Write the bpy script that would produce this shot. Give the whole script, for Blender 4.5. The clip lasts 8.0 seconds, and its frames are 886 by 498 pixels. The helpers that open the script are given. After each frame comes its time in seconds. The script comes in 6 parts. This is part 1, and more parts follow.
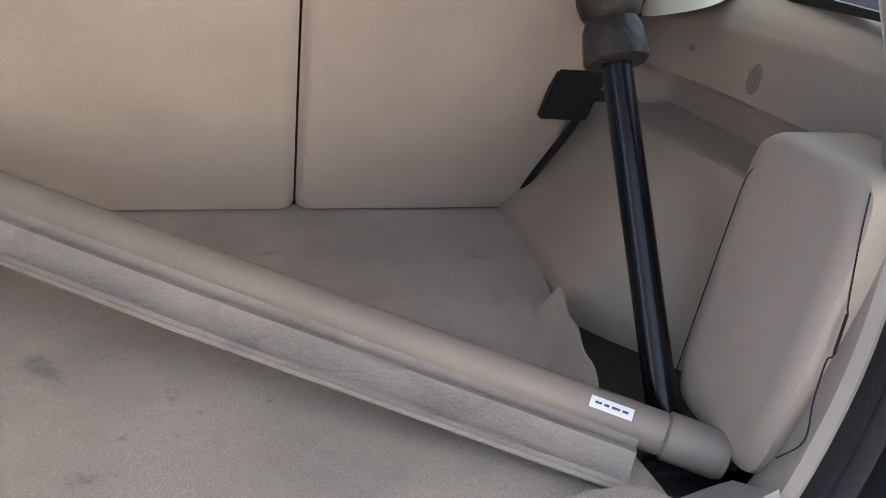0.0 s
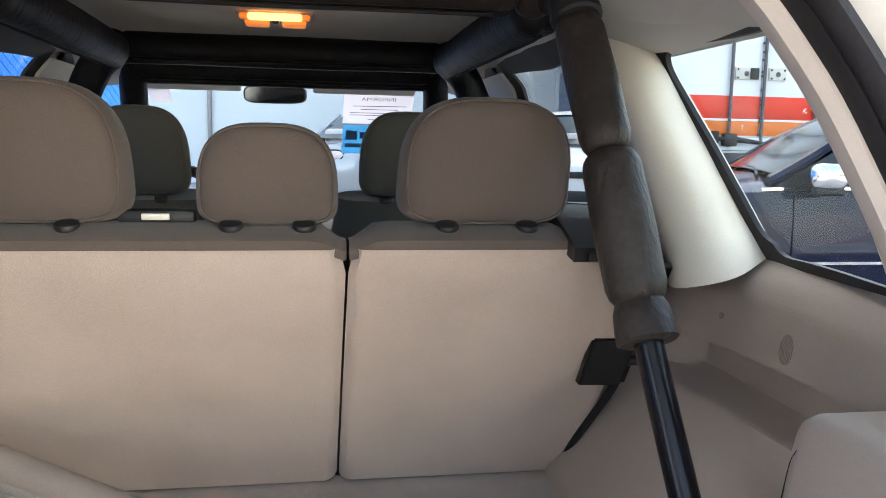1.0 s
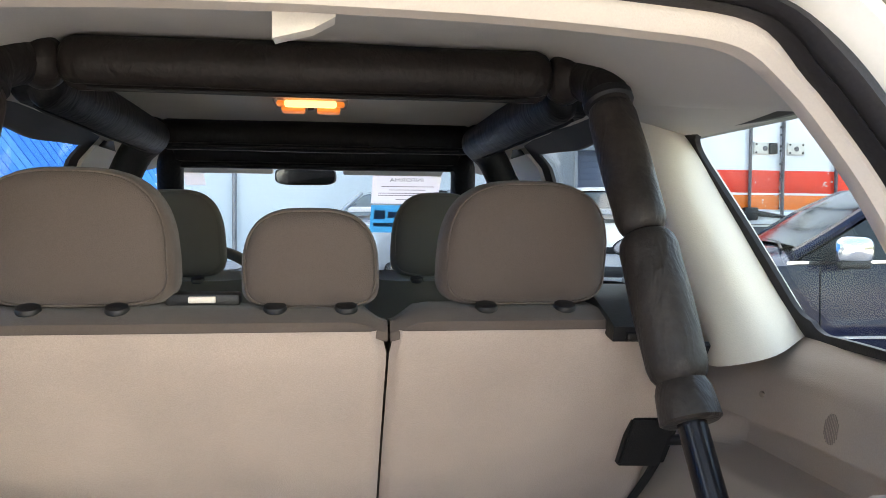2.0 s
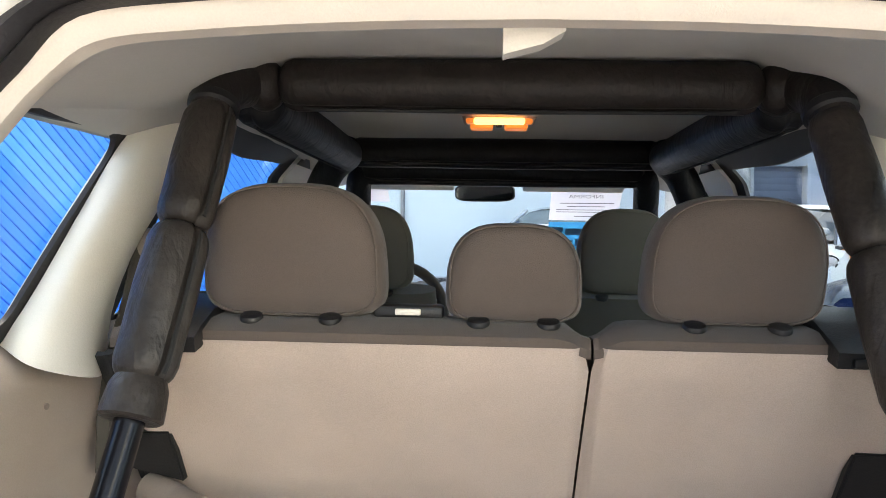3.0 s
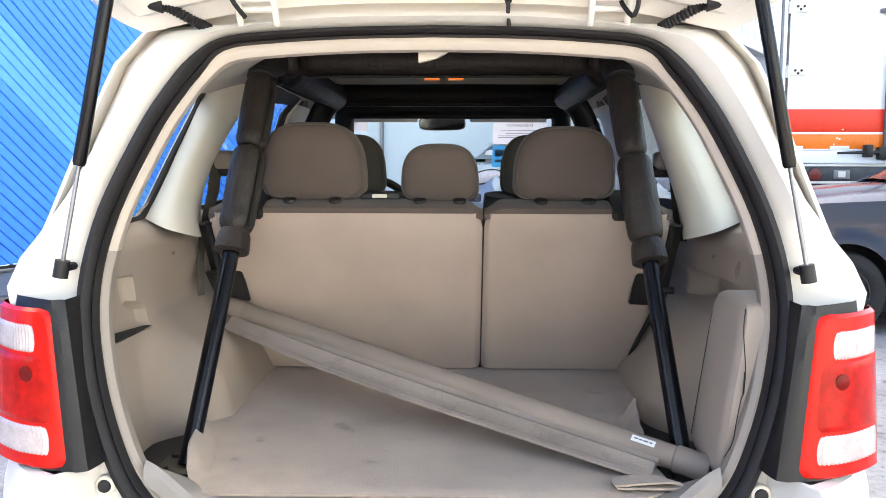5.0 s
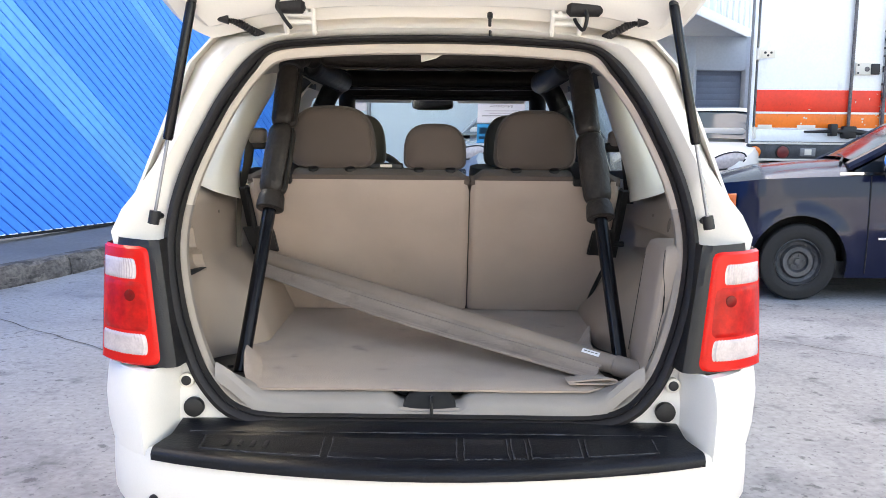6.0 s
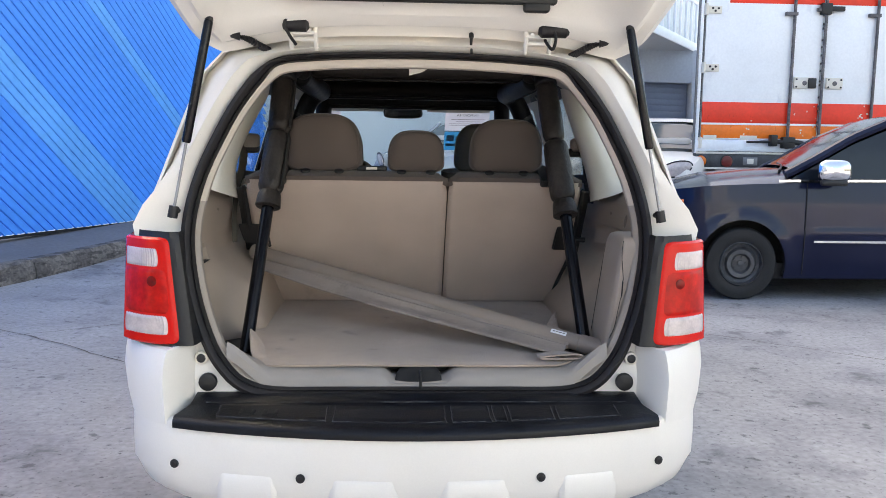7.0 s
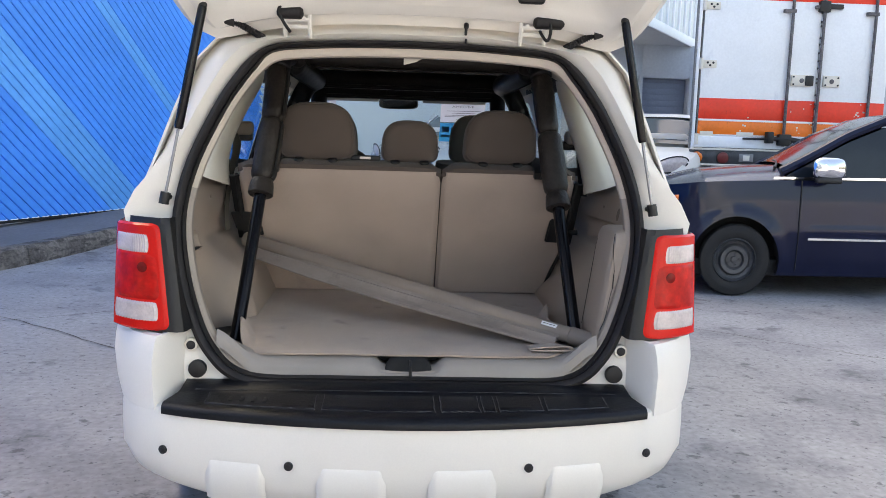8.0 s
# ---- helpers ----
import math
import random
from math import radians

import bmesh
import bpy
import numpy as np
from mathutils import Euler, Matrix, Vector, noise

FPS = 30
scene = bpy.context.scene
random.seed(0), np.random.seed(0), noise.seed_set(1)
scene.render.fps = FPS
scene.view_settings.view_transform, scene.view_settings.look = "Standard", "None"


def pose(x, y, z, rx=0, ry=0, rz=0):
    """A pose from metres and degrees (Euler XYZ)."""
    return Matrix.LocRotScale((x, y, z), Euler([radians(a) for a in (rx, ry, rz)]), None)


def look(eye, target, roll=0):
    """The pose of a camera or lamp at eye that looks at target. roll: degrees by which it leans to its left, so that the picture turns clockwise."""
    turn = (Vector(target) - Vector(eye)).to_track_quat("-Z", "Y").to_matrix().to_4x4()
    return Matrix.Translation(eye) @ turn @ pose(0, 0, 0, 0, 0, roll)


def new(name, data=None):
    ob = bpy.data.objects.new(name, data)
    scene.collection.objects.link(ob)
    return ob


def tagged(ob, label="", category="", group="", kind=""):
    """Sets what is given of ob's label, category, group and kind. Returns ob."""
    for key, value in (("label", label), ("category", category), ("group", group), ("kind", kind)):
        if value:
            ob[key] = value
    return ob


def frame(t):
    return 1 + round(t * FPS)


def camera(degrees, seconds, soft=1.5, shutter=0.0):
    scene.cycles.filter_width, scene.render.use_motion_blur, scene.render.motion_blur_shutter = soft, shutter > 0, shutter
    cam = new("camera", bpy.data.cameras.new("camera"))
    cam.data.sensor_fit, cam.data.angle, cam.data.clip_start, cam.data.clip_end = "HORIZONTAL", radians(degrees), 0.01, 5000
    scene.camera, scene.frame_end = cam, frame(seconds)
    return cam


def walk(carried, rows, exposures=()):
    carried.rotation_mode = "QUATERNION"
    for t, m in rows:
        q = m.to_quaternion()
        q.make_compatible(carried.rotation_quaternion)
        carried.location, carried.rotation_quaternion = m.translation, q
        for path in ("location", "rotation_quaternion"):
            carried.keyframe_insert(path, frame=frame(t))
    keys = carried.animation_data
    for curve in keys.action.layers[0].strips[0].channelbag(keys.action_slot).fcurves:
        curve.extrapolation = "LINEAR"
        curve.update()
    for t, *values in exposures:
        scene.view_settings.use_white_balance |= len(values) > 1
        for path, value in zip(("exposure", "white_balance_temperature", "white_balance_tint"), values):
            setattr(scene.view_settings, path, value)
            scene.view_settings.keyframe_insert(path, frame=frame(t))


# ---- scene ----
cam = camera(57.0, 8.0, soft=0.85)
PATH = [
    (0, (0.055, -0.457, 1.309), (0.481, 1.333, 0.524), 4.2),
    (0.2, (0.061, -0.454, 1.313), (0.465, 1.396, 0.67), 3.1),
    (0.4, (0.062, -0.453, 1.331), (0.43, 1.443, 0.812), 1.8),
    (0.6, (0.058, -0.453, 1.359), (0.395, 1.47, 0.923), 1.3),
    (0.8, (0.057, -0.461, 1.378), (0.379, 1.483, 1.036), 1.2),
    (1, (0.05, -0.47, 1.391), (0.384, 1.485, 1.135), 1.1),
    (1.2, (0.042, -0.477, 1.393), (0.37, 1.486, 1.204), 0.8),
    (2.3, (0.003, -0.486, 1.402), (0.227, 1.501, 1.359), 0.5),
    (2.5, (-0.012, -0.484, 1.401), (0.128, 1.51, 1.376), 0.3),
    (2.7, (-0.034, -0.491, 1.399), (0.011, 1.509, 1.373), 0.7),
    (3, (-0.047, -0.478, 1.397), (-0.153, 1.519, 1.362), 1.0),
    (3.3, (-0.035, -0.498, 1.398), (-0.161, 1.497, 1.34), 0.8),
    (3.5, (-0.019, -0.559, 1.406), (-0.074, 1.439, 1.333), 1.1),
    (3.8, (0.027, -0.687, 1.404), (-0.049, 1.31, 1.324), 0.7),
    (4.2, (0.084, -0.908, 1.383), (-0.07, 1.082, 1.254), 0.9),
    (4.5, (0.085, -1.075, 1.372), (-0.069, 0.91, 1.181), 0.4),
    (4.7, (0.069, -1.217, 1.363), (0.007, 0.773, 1.17), -0.1),
    (5.8, (0.074, -1.85, 1.369), (0.01, 0.13, 1.099), 0.7),
    (6, (0.052, -1.954, 1.365), (0.033, 0.028, 1.099), 0.5),
    (6.2, (0.012, -2.069, 1.361), (0.073, -0.086, 1.113), 0.1),
    (6.4, (-0.02, -2.158, 1.362), (0.071, -0.176, 1.11), 0.6),
    (6.6, (-0.035, -2.211, 1.359), (0.065, -0.229, 1.105), 1.0),
    (7, (-0.048, -2.243, 1.35), (0.049, -0.26, 1.107), 0.8),
    (7.5, (-0.038, -2.249, 1.345), (0.065, -0.268, 1.091), 1.8),
    (8, (-0.036, -2.244, 1.344), (0.072, -0.264, 1.083), 1.7),
]
EXPOSURES = [(0.0, 2.86, 8000, 10), (1.0, 3.08, 8000, 9), (3.0, 3.14, 8000, 7.5), (3.5, 3.13, 8000, 8), (4.0, 3.08, 8000, 9), (4.5, 3.02, 8000, 9), (6.0, 2.62, 7900, 10), (6.8, 2.2, 7700, 10), (7.4, 2.08, 7700, 10), (8.0, 2.03, 7700, 10)]
walk(cam, [(t, look(eye, target, roll)) for t, eye, target, roll in PATH], EXPOSURES)

# ---- light ----
world = bpy.data.worlds.new("sky")
scene.world = world
world.use_nodes = True
SUN_ELEV, SUN_AZ = 45.0, -30.0      # degrees above the ground; clockwise from the car's nose: behind the white wall, raised to block it
wn = world.node_tree.nodes
sky = wn.new("ShaderNodeTexSky")
sky.sky_type, sky.sun_disc = "NISHITA", False
sky.dust_density, sky.air_density = 4.0, 1.0
sky.sun_elevation, sky.sun_rotation = radians(SUN_ELEV), radians(SUN_AZ)
wn["Background"].inputs["Strength"].default_value = 0.15
world.node_tree.links.new(sky.outputs[0], wn["Background"].inputs["Color"])
sun_data = bpy.data.lights.new("sun", "SUN")
sun_data.energy, sun_data.angle, sun_data.color = 4.6, radians(0.53), (1.0, 0.93, 0.84)
sun = new("sun", sun_data)
sun_from = Vector((math.sin(radians(SUN_AZ)) * math.cos(radians(SUN_ELEV)), math.cos(radians(SUN_AZ)) * math.cos(radians(SUN_ELEV)), math.sin(radians(SUN_ELEV))))
sun.matrix_world = look(sun_from * 30, (0, 0, 0))


# ---- materials ----
def material(name, color, rough=0.5, metal=0.0, grain=60.0, vary=0.12, stain=3.0, stain_vary=0.1, bump=0.15, coat=0.0, emit=0.0, spec=0.5, sheen=0.0, per_object=0.0):
    m = bpy.data.materials.new(name)
    m.use_nodes = True
    nt = m.node_tree
    b = nt.nodes["Principled BSDF"]
    b.inputs["Roughness"].default_value = rough
    b.inputs["Metallic"].default_value = metal
    b.inputs["Coat Weight"].default_value = coat
    b.inputs["Specular IOR Level"].default_value = spec
    b.inputs["Sheen Weight"].default_value = sheen
    tc = nt.nodes.new("ShaderNodeTexCoord")
    fine, broad = nt.nodes.new("ShaderNodeTexNoise"), nt.nodes.new("ShaderNodeTexNoise")
    fine.inputs["Scale"].default_value, fine.inputs["Detail"].default_value = grain, 4
    broad.inputs["Scale"].default_value, broad.inputs["Detail"].default_value = stain, 5
    for n in (fine, broad):
        nt.links.new(tc.outputs["Object"], n.inputs["Vector"])
    def shade(noise_node, amount):
        r = nt.nodes.new("ShaderNodeMapRange")
        r.inputs["From Min"].default_value, r.inputs["From Max"].default_value = 0.3, 0.7
        r.inputs["To Min"].default_value, r.inputs["To Max"].default_value = 1 - amount, 1 + amount
        nt.links.new(noise_node.outputs["Fac"], r.inputs["Value"])
        return r
    mul = nt.nodes.new("ShaderNodeMath")
    mul.operation = "MULTIPLY"
    nt.links.new(shade(fine, vary).outputs[0], mul.inputs[0])
    nt.links.new(shade(broad, stain_vary).outputs[0], mul.inputs[1])
    last = mul
    if per_object:
        info = nt.nodes.new("ShaderNodeObjectInfo")
        r = nt.nodes.new("ShaderNodeMapRange")
        r.inputs["To Min"].default_value, r.inputs["To Max"].default_value = 1 - per_object, 1 + per_object
        nt.links.new(info.outputs["Random"], r.inputs["Value"])
        last = nt.nodes.new("ShaderNodeMath")
        last.operation = "MULTIPLY"
        nt.links.new(mul.outputs[0], last.inputs[0])
        nt.links.new(r.outputs[0], last.inputs[1])
    mix = nt.nodes.new("ShaderNodeMix")
    mix.data_type, mix.blend_type = "RGBA", "MULTIPLY"
    mix.inputs["Factor"].default_value = 1.0
    mix.inputs[6].default_value = (*color, 1)
    nt.links.new(last.outputs[0], mix.inputs[7])
    nt.links.new(mix.outputs[2], b.inputs["Base Color"])
    rr = nt.nodes.new("ShaderNodeMapRange")
    rr.inputs["To Min"].default_value, rr.inputs["To Max"].default_value = max(rough - 0.1, 0.02), min(rough + 0.1, 1)
    nt.links.new(broad.outputs["Fac"], rr.inputs["Value"])
    nt.links.new(rr.outputs[0], b.inputs["Roughness"])
    if bump:
        bp = nt.nodes.new("ShaderNodeBump")
        bp.inputs["Strength"].default_value, bp.inputs["Distance"].default_value = bump, 0.004
        nt.links.new(fine.outputs["Fac"], bp.inputs["Height"])
        nt.links.new(bp.outputs[0], b.inputs["Normal"])
    if emit:
        b.inputs["Emission Color"].default_value = (*color, 1)
        b.inputs["Emission Strength"].default_value = emit
    return m


def glass_material(name, tint, rough=0.0):
    m = bpy.data.materials.new(name)
    m.use_nodes = True
    nt = m.node_tree
    nt.nodes.remove(nt.nodes["Principled BSDF"])
    out = nt.nodes["Material Output"]
    tr, gl, mx, fr = nt.nodes.new("ShaderNodeBsdfTransparent"), nt.nodes.new("ShaderNodeBsdfGlossy"), nt.nodes.new("ShaderNodeMixShader"), nt.nodes.new("ShaderNodeLayerWeight")
    pw, sc = nt.nodes.new("ShaderNodeMath"), nt.nodes.new("ShaderNodeMath")
    pw.operation, sc.operation = "POWER", "MULTIPLY_ADD"
    pw.inputs[1].default_value, sc.inputs[1].default_value, sc.inputs[2].default_value = 5.0, 0.42, 0.02
    tr.inputs["Color"].default_value = (*tint, 1)
    gl.inputs["Roughness"].default_value = rough
    nt.links.new(fr.outputs["Facing"], pw.inputs[0])
    nt.links.new(pw.outputs[0], sc.inputs[0])
    nt.links.new(sc.outputs[0], mx.inputs[0])
    nt.links.new(tr.outputs[0], mx.inputs[1])
    nt.links.new(gl.outputs[0], mx.inputs[2])
    nt.links.new(mx.outputs[0], out.inputs["Surface"])
    return m


PAINT = material("white_paint", (0.80, 0.76, 0.70), 0.42, grain=220, vary=0.015, stain=2.2, stain_vary=0.03, bump=0.0, coat=0.2)
CREAM = material("cream_plastic", (0.73, 0.68, 0.59), 0.55, grain=420, vary=0.03, stain=4, stain_vary=0.04, bump=0.12)
BEIGE = material("beige_plastic", (0.375, 0.310, 0.262), 0.6, grain=420, vary=0.05, stain=4, stain_vary=0.06, bump=0.15)
SILL = material("grey_sill_plastic", (0.29, 0.262, 0.24), 0.5, grain=420, vary=0.05, stain=6, stain_vary=0.08, bump=0.12)
UPPER_TRIM = material("warm_cream_trim", (0.58, 0.505, 0.425), 0.55, grain=420, vary=0.03, stain=4, stain_vary=0.04, bump=0.12)
OPENING_TRIM = material("beige_opening_trim", (0.335, 0.288, 0.248), 0.55, grain=420, vary=0.05, stain=6, stain_vary=0.06, bump=0.12)
SEATBACK = material("beige_carpet_seatback", (0.475, 0.384, 0.325), 0.95, grain=500, vary=0.10, stain=5, stain_vary=0.07, bump=0.35, spec=0.15, sheen=0.2)
CARPET = material("beige_cargo_carpet", (0.40, 0.325, 0.275), 0.97, grain=380, vary=0.16, stain=4, stain_vary=0.13, bump=0.5, spec=0.1, sheen=0.2)
FABRIC = material("taupe_seat_fabric", (0.104, 0.081, 0.069), 0.9, grain=600, vary=0.10, stain=5, stain_vary=0.05, bump=0.3, spec=0.2, sheen=0.15)
FABRIC_FRONT = material("grey_front_seat_fabric", (0.12, 0.114, 0.095), 0.9, grain=600, vary=0.10, stain=5, stain_vary=0.05, bump=0.3, spec=0.2, sheen=0.15)
FABRIC_DARK = material("charcoal_seat_fabric", (0.085, 0.077, 0.066), 0.9, grain=600, vary=0.10, stain=5, stain_vary=0.05, bump=0.3, spec=0.2)
HEADLINER = material("headliner_cloth", (0.55, 0.52, 0.472), 0.95, grain=500, vary=0.06, stain=2.5, stain_vary=0.05, bump=0.3, spec=0.1)
# cage sleeves in three tones: legs lightest, bars further ahead darkest and bluer
FOAM_LEG = material("lighter_brown_vinyl_foam", (0.030, 0.0245, 0.0215), 0.48, grain=95, vary=0.2, stain=14, stain_vary=0.3, bump=0.35, spec=0.32)
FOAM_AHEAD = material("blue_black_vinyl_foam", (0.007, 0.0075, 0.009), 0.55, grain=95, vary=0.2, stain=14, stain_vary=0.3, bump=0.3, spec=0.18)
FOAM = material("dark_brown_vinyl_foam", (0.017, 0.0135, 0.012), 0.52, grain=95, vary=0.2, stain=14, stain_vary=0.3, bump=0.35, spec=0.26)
TUBE = material("black_gloss_tube", (0.004, 0.004, 0.006), 0.22, grain=80, vary=0.2, stain=5, stain_vary=0.2, bump=0.03, spec=0.3)
BLACK = material("black_plastic", (0.008, 0.008, 0.009), 0.5, grain=300, vary=0.2, stain=5, stain_vary=0.25, bump=0.2)
RUBBER = material("black_rubber_seal", (0.019, 0.017, 0.018), 0.55, grain=200, vary=0.2, stain=6, stain_vary=0.25, bump=0.15, spec=0.35)
PAD = material("worn_black_step_pad", (0.005, 0.006, 0.009), 0.36, grain=160, vary=0.3, stain=9, stain_vary=0.4, bump=0.25, spec=0.25)
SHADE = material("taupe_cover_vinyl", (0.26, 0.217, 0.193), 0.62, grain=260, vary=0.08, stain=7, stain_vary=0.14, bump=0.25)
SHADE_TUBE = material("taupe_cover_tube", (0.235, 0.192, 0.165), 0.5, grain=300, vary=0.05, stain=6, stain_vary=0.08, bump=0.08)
RED = material("red_lamp_lens", (0.66, 0.012, 0.008), 0.16, grain=300, vary=0.05, stain=8, stain_vary=0.10, bump=0.04, spec=0.22)
RED_DEEP = material("deep_red_lamp_lens", (0.50, 0.008, 0.005), 0.2, grain=70, vary=0.15, stain=22, stain_vary=0.30, bump=0.12, spec=0.22)
CLEAR = material("clear_lamp_lens", (0.55, 0.47, 0.455), 0.14, grain=160, vary=0.08, stain=24, stain_vary=0.14, bump=0.12, coat=0.6)
STEEL = material("bare_steel", (0.55, 0.55, 0.55), 0.28, 1.0, grain=90, vary=0.1, stain=6, stain_vary=0.1, bump=0.03)
CHROME = material("chrome", (0.85, 0.85, 0.86), 0.05, 1.0, grain=90, vary=0.02, stain=5, stain_vary=0.02, bump=0.0)
MIRROR = material("mirror_glass", (0.22, 0.22, 0.22), 0.03, 1.0, grain=90, vary=0.01, stain=5, stain_vary=0.01, bump=0.0)
def thin_sheet(m, amount):
    """Lets light through a thin sheet of paper."""
    nt = m.node_tree
    b, out = nt.nodes["Principled BSDF"], nt.nodes["Material Output"]
    tr, mx = nt.nodes.new("ShaderNodeBsdfTranslucent"), nt.nodes.new("ShaderNodeMixShader")
    mx.inputs[0].default_value = amount
    nt.links.new(b.inputs["Base Color"].links[0].from_socket, tr.inputs["Color"])
    nt.links.new(b.outputs[0], mx.inputs[1])
    nt.links.new(tr.outputs[0], mx.inputs[2])
    nt.links.new(mx.outputs[0], out.inputs["Surface"])
    return m


PAPER = material("white_paper", (0.80, 0.80, 0.82), 0.8, grain=120, vary=0.02, stain=6, stain_vary=0.03, bump=0.03)
NOTICE = thin_sheet(material("notice_paper", (0.52, 0.53, 0.58), 0.8, grain=120, vary=0.02, stain=6, stain_vary=0.03, bump=0.0), 0.6)
INK = material("grey_ink", (0.10, 0.10, 0.12), 0.7, grain=200, vary=0.1, bump=0.0)
CARD = thin_sheet(material("blue_card", (0.025, 0.22, 0.42), 0.6, grain=120, vary=0.04, stain=8, stain_vary=0.06, bump=0.0), 0.6)
CARD_INK = material("dark_blue_ink", (0.01, 0.09, 0.22), 0.6, grain=120, vary=0.05, bump=0.0)
DOME = material("lit_dome_lens", (1.0, 0.50, 0.17), 0.4, grain=60, vary=0.02, bump=0.0, emit=0.42)
DOME_DIM = material("dim_dome_lens", (0.9, 0.25, 0.05), 0.4, grain=60, vary=0.02, bump=0.0, emit=0.08)
PAD_WORN = material("scuffed_pad_edge", (0.040, 0.043, 0.050), 0.6, grain=120, vary=0.5, stain=30, stain_vary=0.5, bump=0.2)
GLASS = glass_material("clear_glass", (0.92, 0.95, 0.95))
GLASS_TINT = glass_material("tinted_glass", (0.84, 0.88, 0.88))
GLASS_BLACK = material("van_glass", (0.012, 0.016, 0.022), 0.08, grain=60, vary=0.05, stain=2, stain_vary=0.2, bump=0.0, spec=0.3)
GLASS_MID = material("car_glass", (0.10, 0.125, 0.13), 0.14, grain=40, vary=0.05, stain=2, stain_vary=0.2, bump=0.0, spec=0.25)
GLASS_CAR = material("hatchback_glass", (0.045, 0.06, 0.07), 0.08, grain=40, vary=0.05, stain=2, stain_vary=0.2, bump=0.0)
GLASS_DARK = glass_material("dark_glass", (0.25, 0.28, 0.30))
CONCRETE = material("worn_concrete", (0.270, 0.271, 0.282), 0.85, grain=28, vary=0.16, stain=0.55, stain_vary=0.16, bump=0.4)
KERB = material("broken_kerb_stone", (0.150, 0.132, 0.118), 0.9, grain=26, vary=0.35, stain=3.5, stain_vary=0.3, bump=0.9)
CRACK = material("crack_dirt", (0.075, 0.068, 0.062), 0.95, grain=40, vary=0.3, stain=5, stain_vary=0.3, bump=0.4)
ROD = material("rusty_grey_rod", (0.115, 0.105, 0.108), 0.55, 0.2, grain=50, vary=0.35, stain=9, stain_vary=0.4, bump=0.3)
DULL_ROD = material("dull_strut_rod", (0.30, 0.30, 0.31), 0.38, 0.8, grain=90, vary=0.1, stain=9, stain_vary=0.2, bump=0.03)
WALKWAY = material("pavement_concrete", (0.145, 0.145, 0.15), 0.88, grain=24, vary=0.12, stain=0.9, stain_vary=0.16, bump=0.4)
DARK = material("dark_void", (0.012, 0.012, 0.013), 0.9, grain=30, vary=0.2, bump=0.2)
BLUE_STEEL = material("blue_painted_steel", (0.045, 0.32, 0.95), 0.42, grain=10, vary=0.05, stain=0.5, stain_vary=0.10, bump=0.05)
# paler blue: the sunlit band of the wall, put into the colour
BLUE_SUNLIT = material("sunlit_blue_painted_steel", (0.10, 0.42, 0.92), 0.42, grain=10, vary=0.06, stain=0.6, stain_vary=0.12, bump=0.05)
TRUCK_WHITE = material("truck_white_panel", (0.86, 0.87, 0.88), 0.45, grain=30, vary=0.03, stain=0.9, stain_vary=0.06, bump=0.06)
TRUCK_RED = material("truck_red_band", (0.90, 0.040, 0.012), 0.5, grain=30, vary=0.05, stain=2.0, stain_vary=0.10, bump=0.05)
TRUCK_ORANGE = material("truck_orange_band", (0.95, 0.19, 0.012), 0.45, grain=30, vary=0.06, stain=2.0, stain_vary=0.14, bump=0.05)
GALV = material("galvanised_steel", (0.22, 0.22, 0.23), 0.5, 0.7, grain=60, vary=0.15, stain=4, stain_vary=0.2, bump=0.15)
NAVY = material("navy_car_paint", (0.007, 0.010, 0.032), 0.16, grain=200, vary=0.05, stain=2, stain_vary=0.15, bump=0.0, coat=0.2, spec=0.2)
TYRE = material("tyre_rubber", (0.011, 0.011, 0.012), 0.8, grain=70, vary=0.2, stain=7, stain_vary=0.2, bump=0.4)
STEEL_RIM = material("black_steel_rim", (0.06, 0.062, 0.068), 0.45, 0.3, grain=60, vary=0.2, stain=10, stain_vary=0.3, bump=0.15)
SILVER_PAINT = material("silver_car_paint", (0.36, 0.38, 0.39), 0.25, 0.2, grain=200, vary=0.03, stain=2, stain_vary=0.04, bump=0.0, coat=0.8)
RED_DARK = material("dark_red_lens", (0.17, 0.004, 0.003), 0.2, grain=60, vary=0.2, stain=22, stain_vary=0.3, bump=0.05, spec=0.22)
TRUCK_DIM = material("dusty_dark_red_lens", (0.16, 0.02, 0.018), 0.35, grain=60, vary=0.2, stain=10, stain_vary=0.2, bump=0.1)
AMBER = material("amber_lens", (0.75, 0.16, 0.015), 0.2, grain=100, vary=0.1, bump=0.05, coat=0.5)
PLASTER = material("white_plaster", (0.60, 0.67, 0.69), 0.85, grain=16, vary=0.04, stain=0.35, stain_vary=0.06, bump=0.3)
GREY_WALL = material("grey_blue_plaster", (0.40, 0.43, 0.48), 0.85, grain=16, vary=0.05, stain=0.5, stain_vary=0.08, bump=0.3)
SHUTTER = material("grey_shutter", (0.19, 0.22, 0.29), 0.5, grain=24, vary=0.06, stain=1.2, stain_vary=0.1, bump=0.1)


KERB_AT, KERB_DIR = Vector((-3.34, 7.22, 0)), Vector((0.30, 0.954, 0)).normalized()


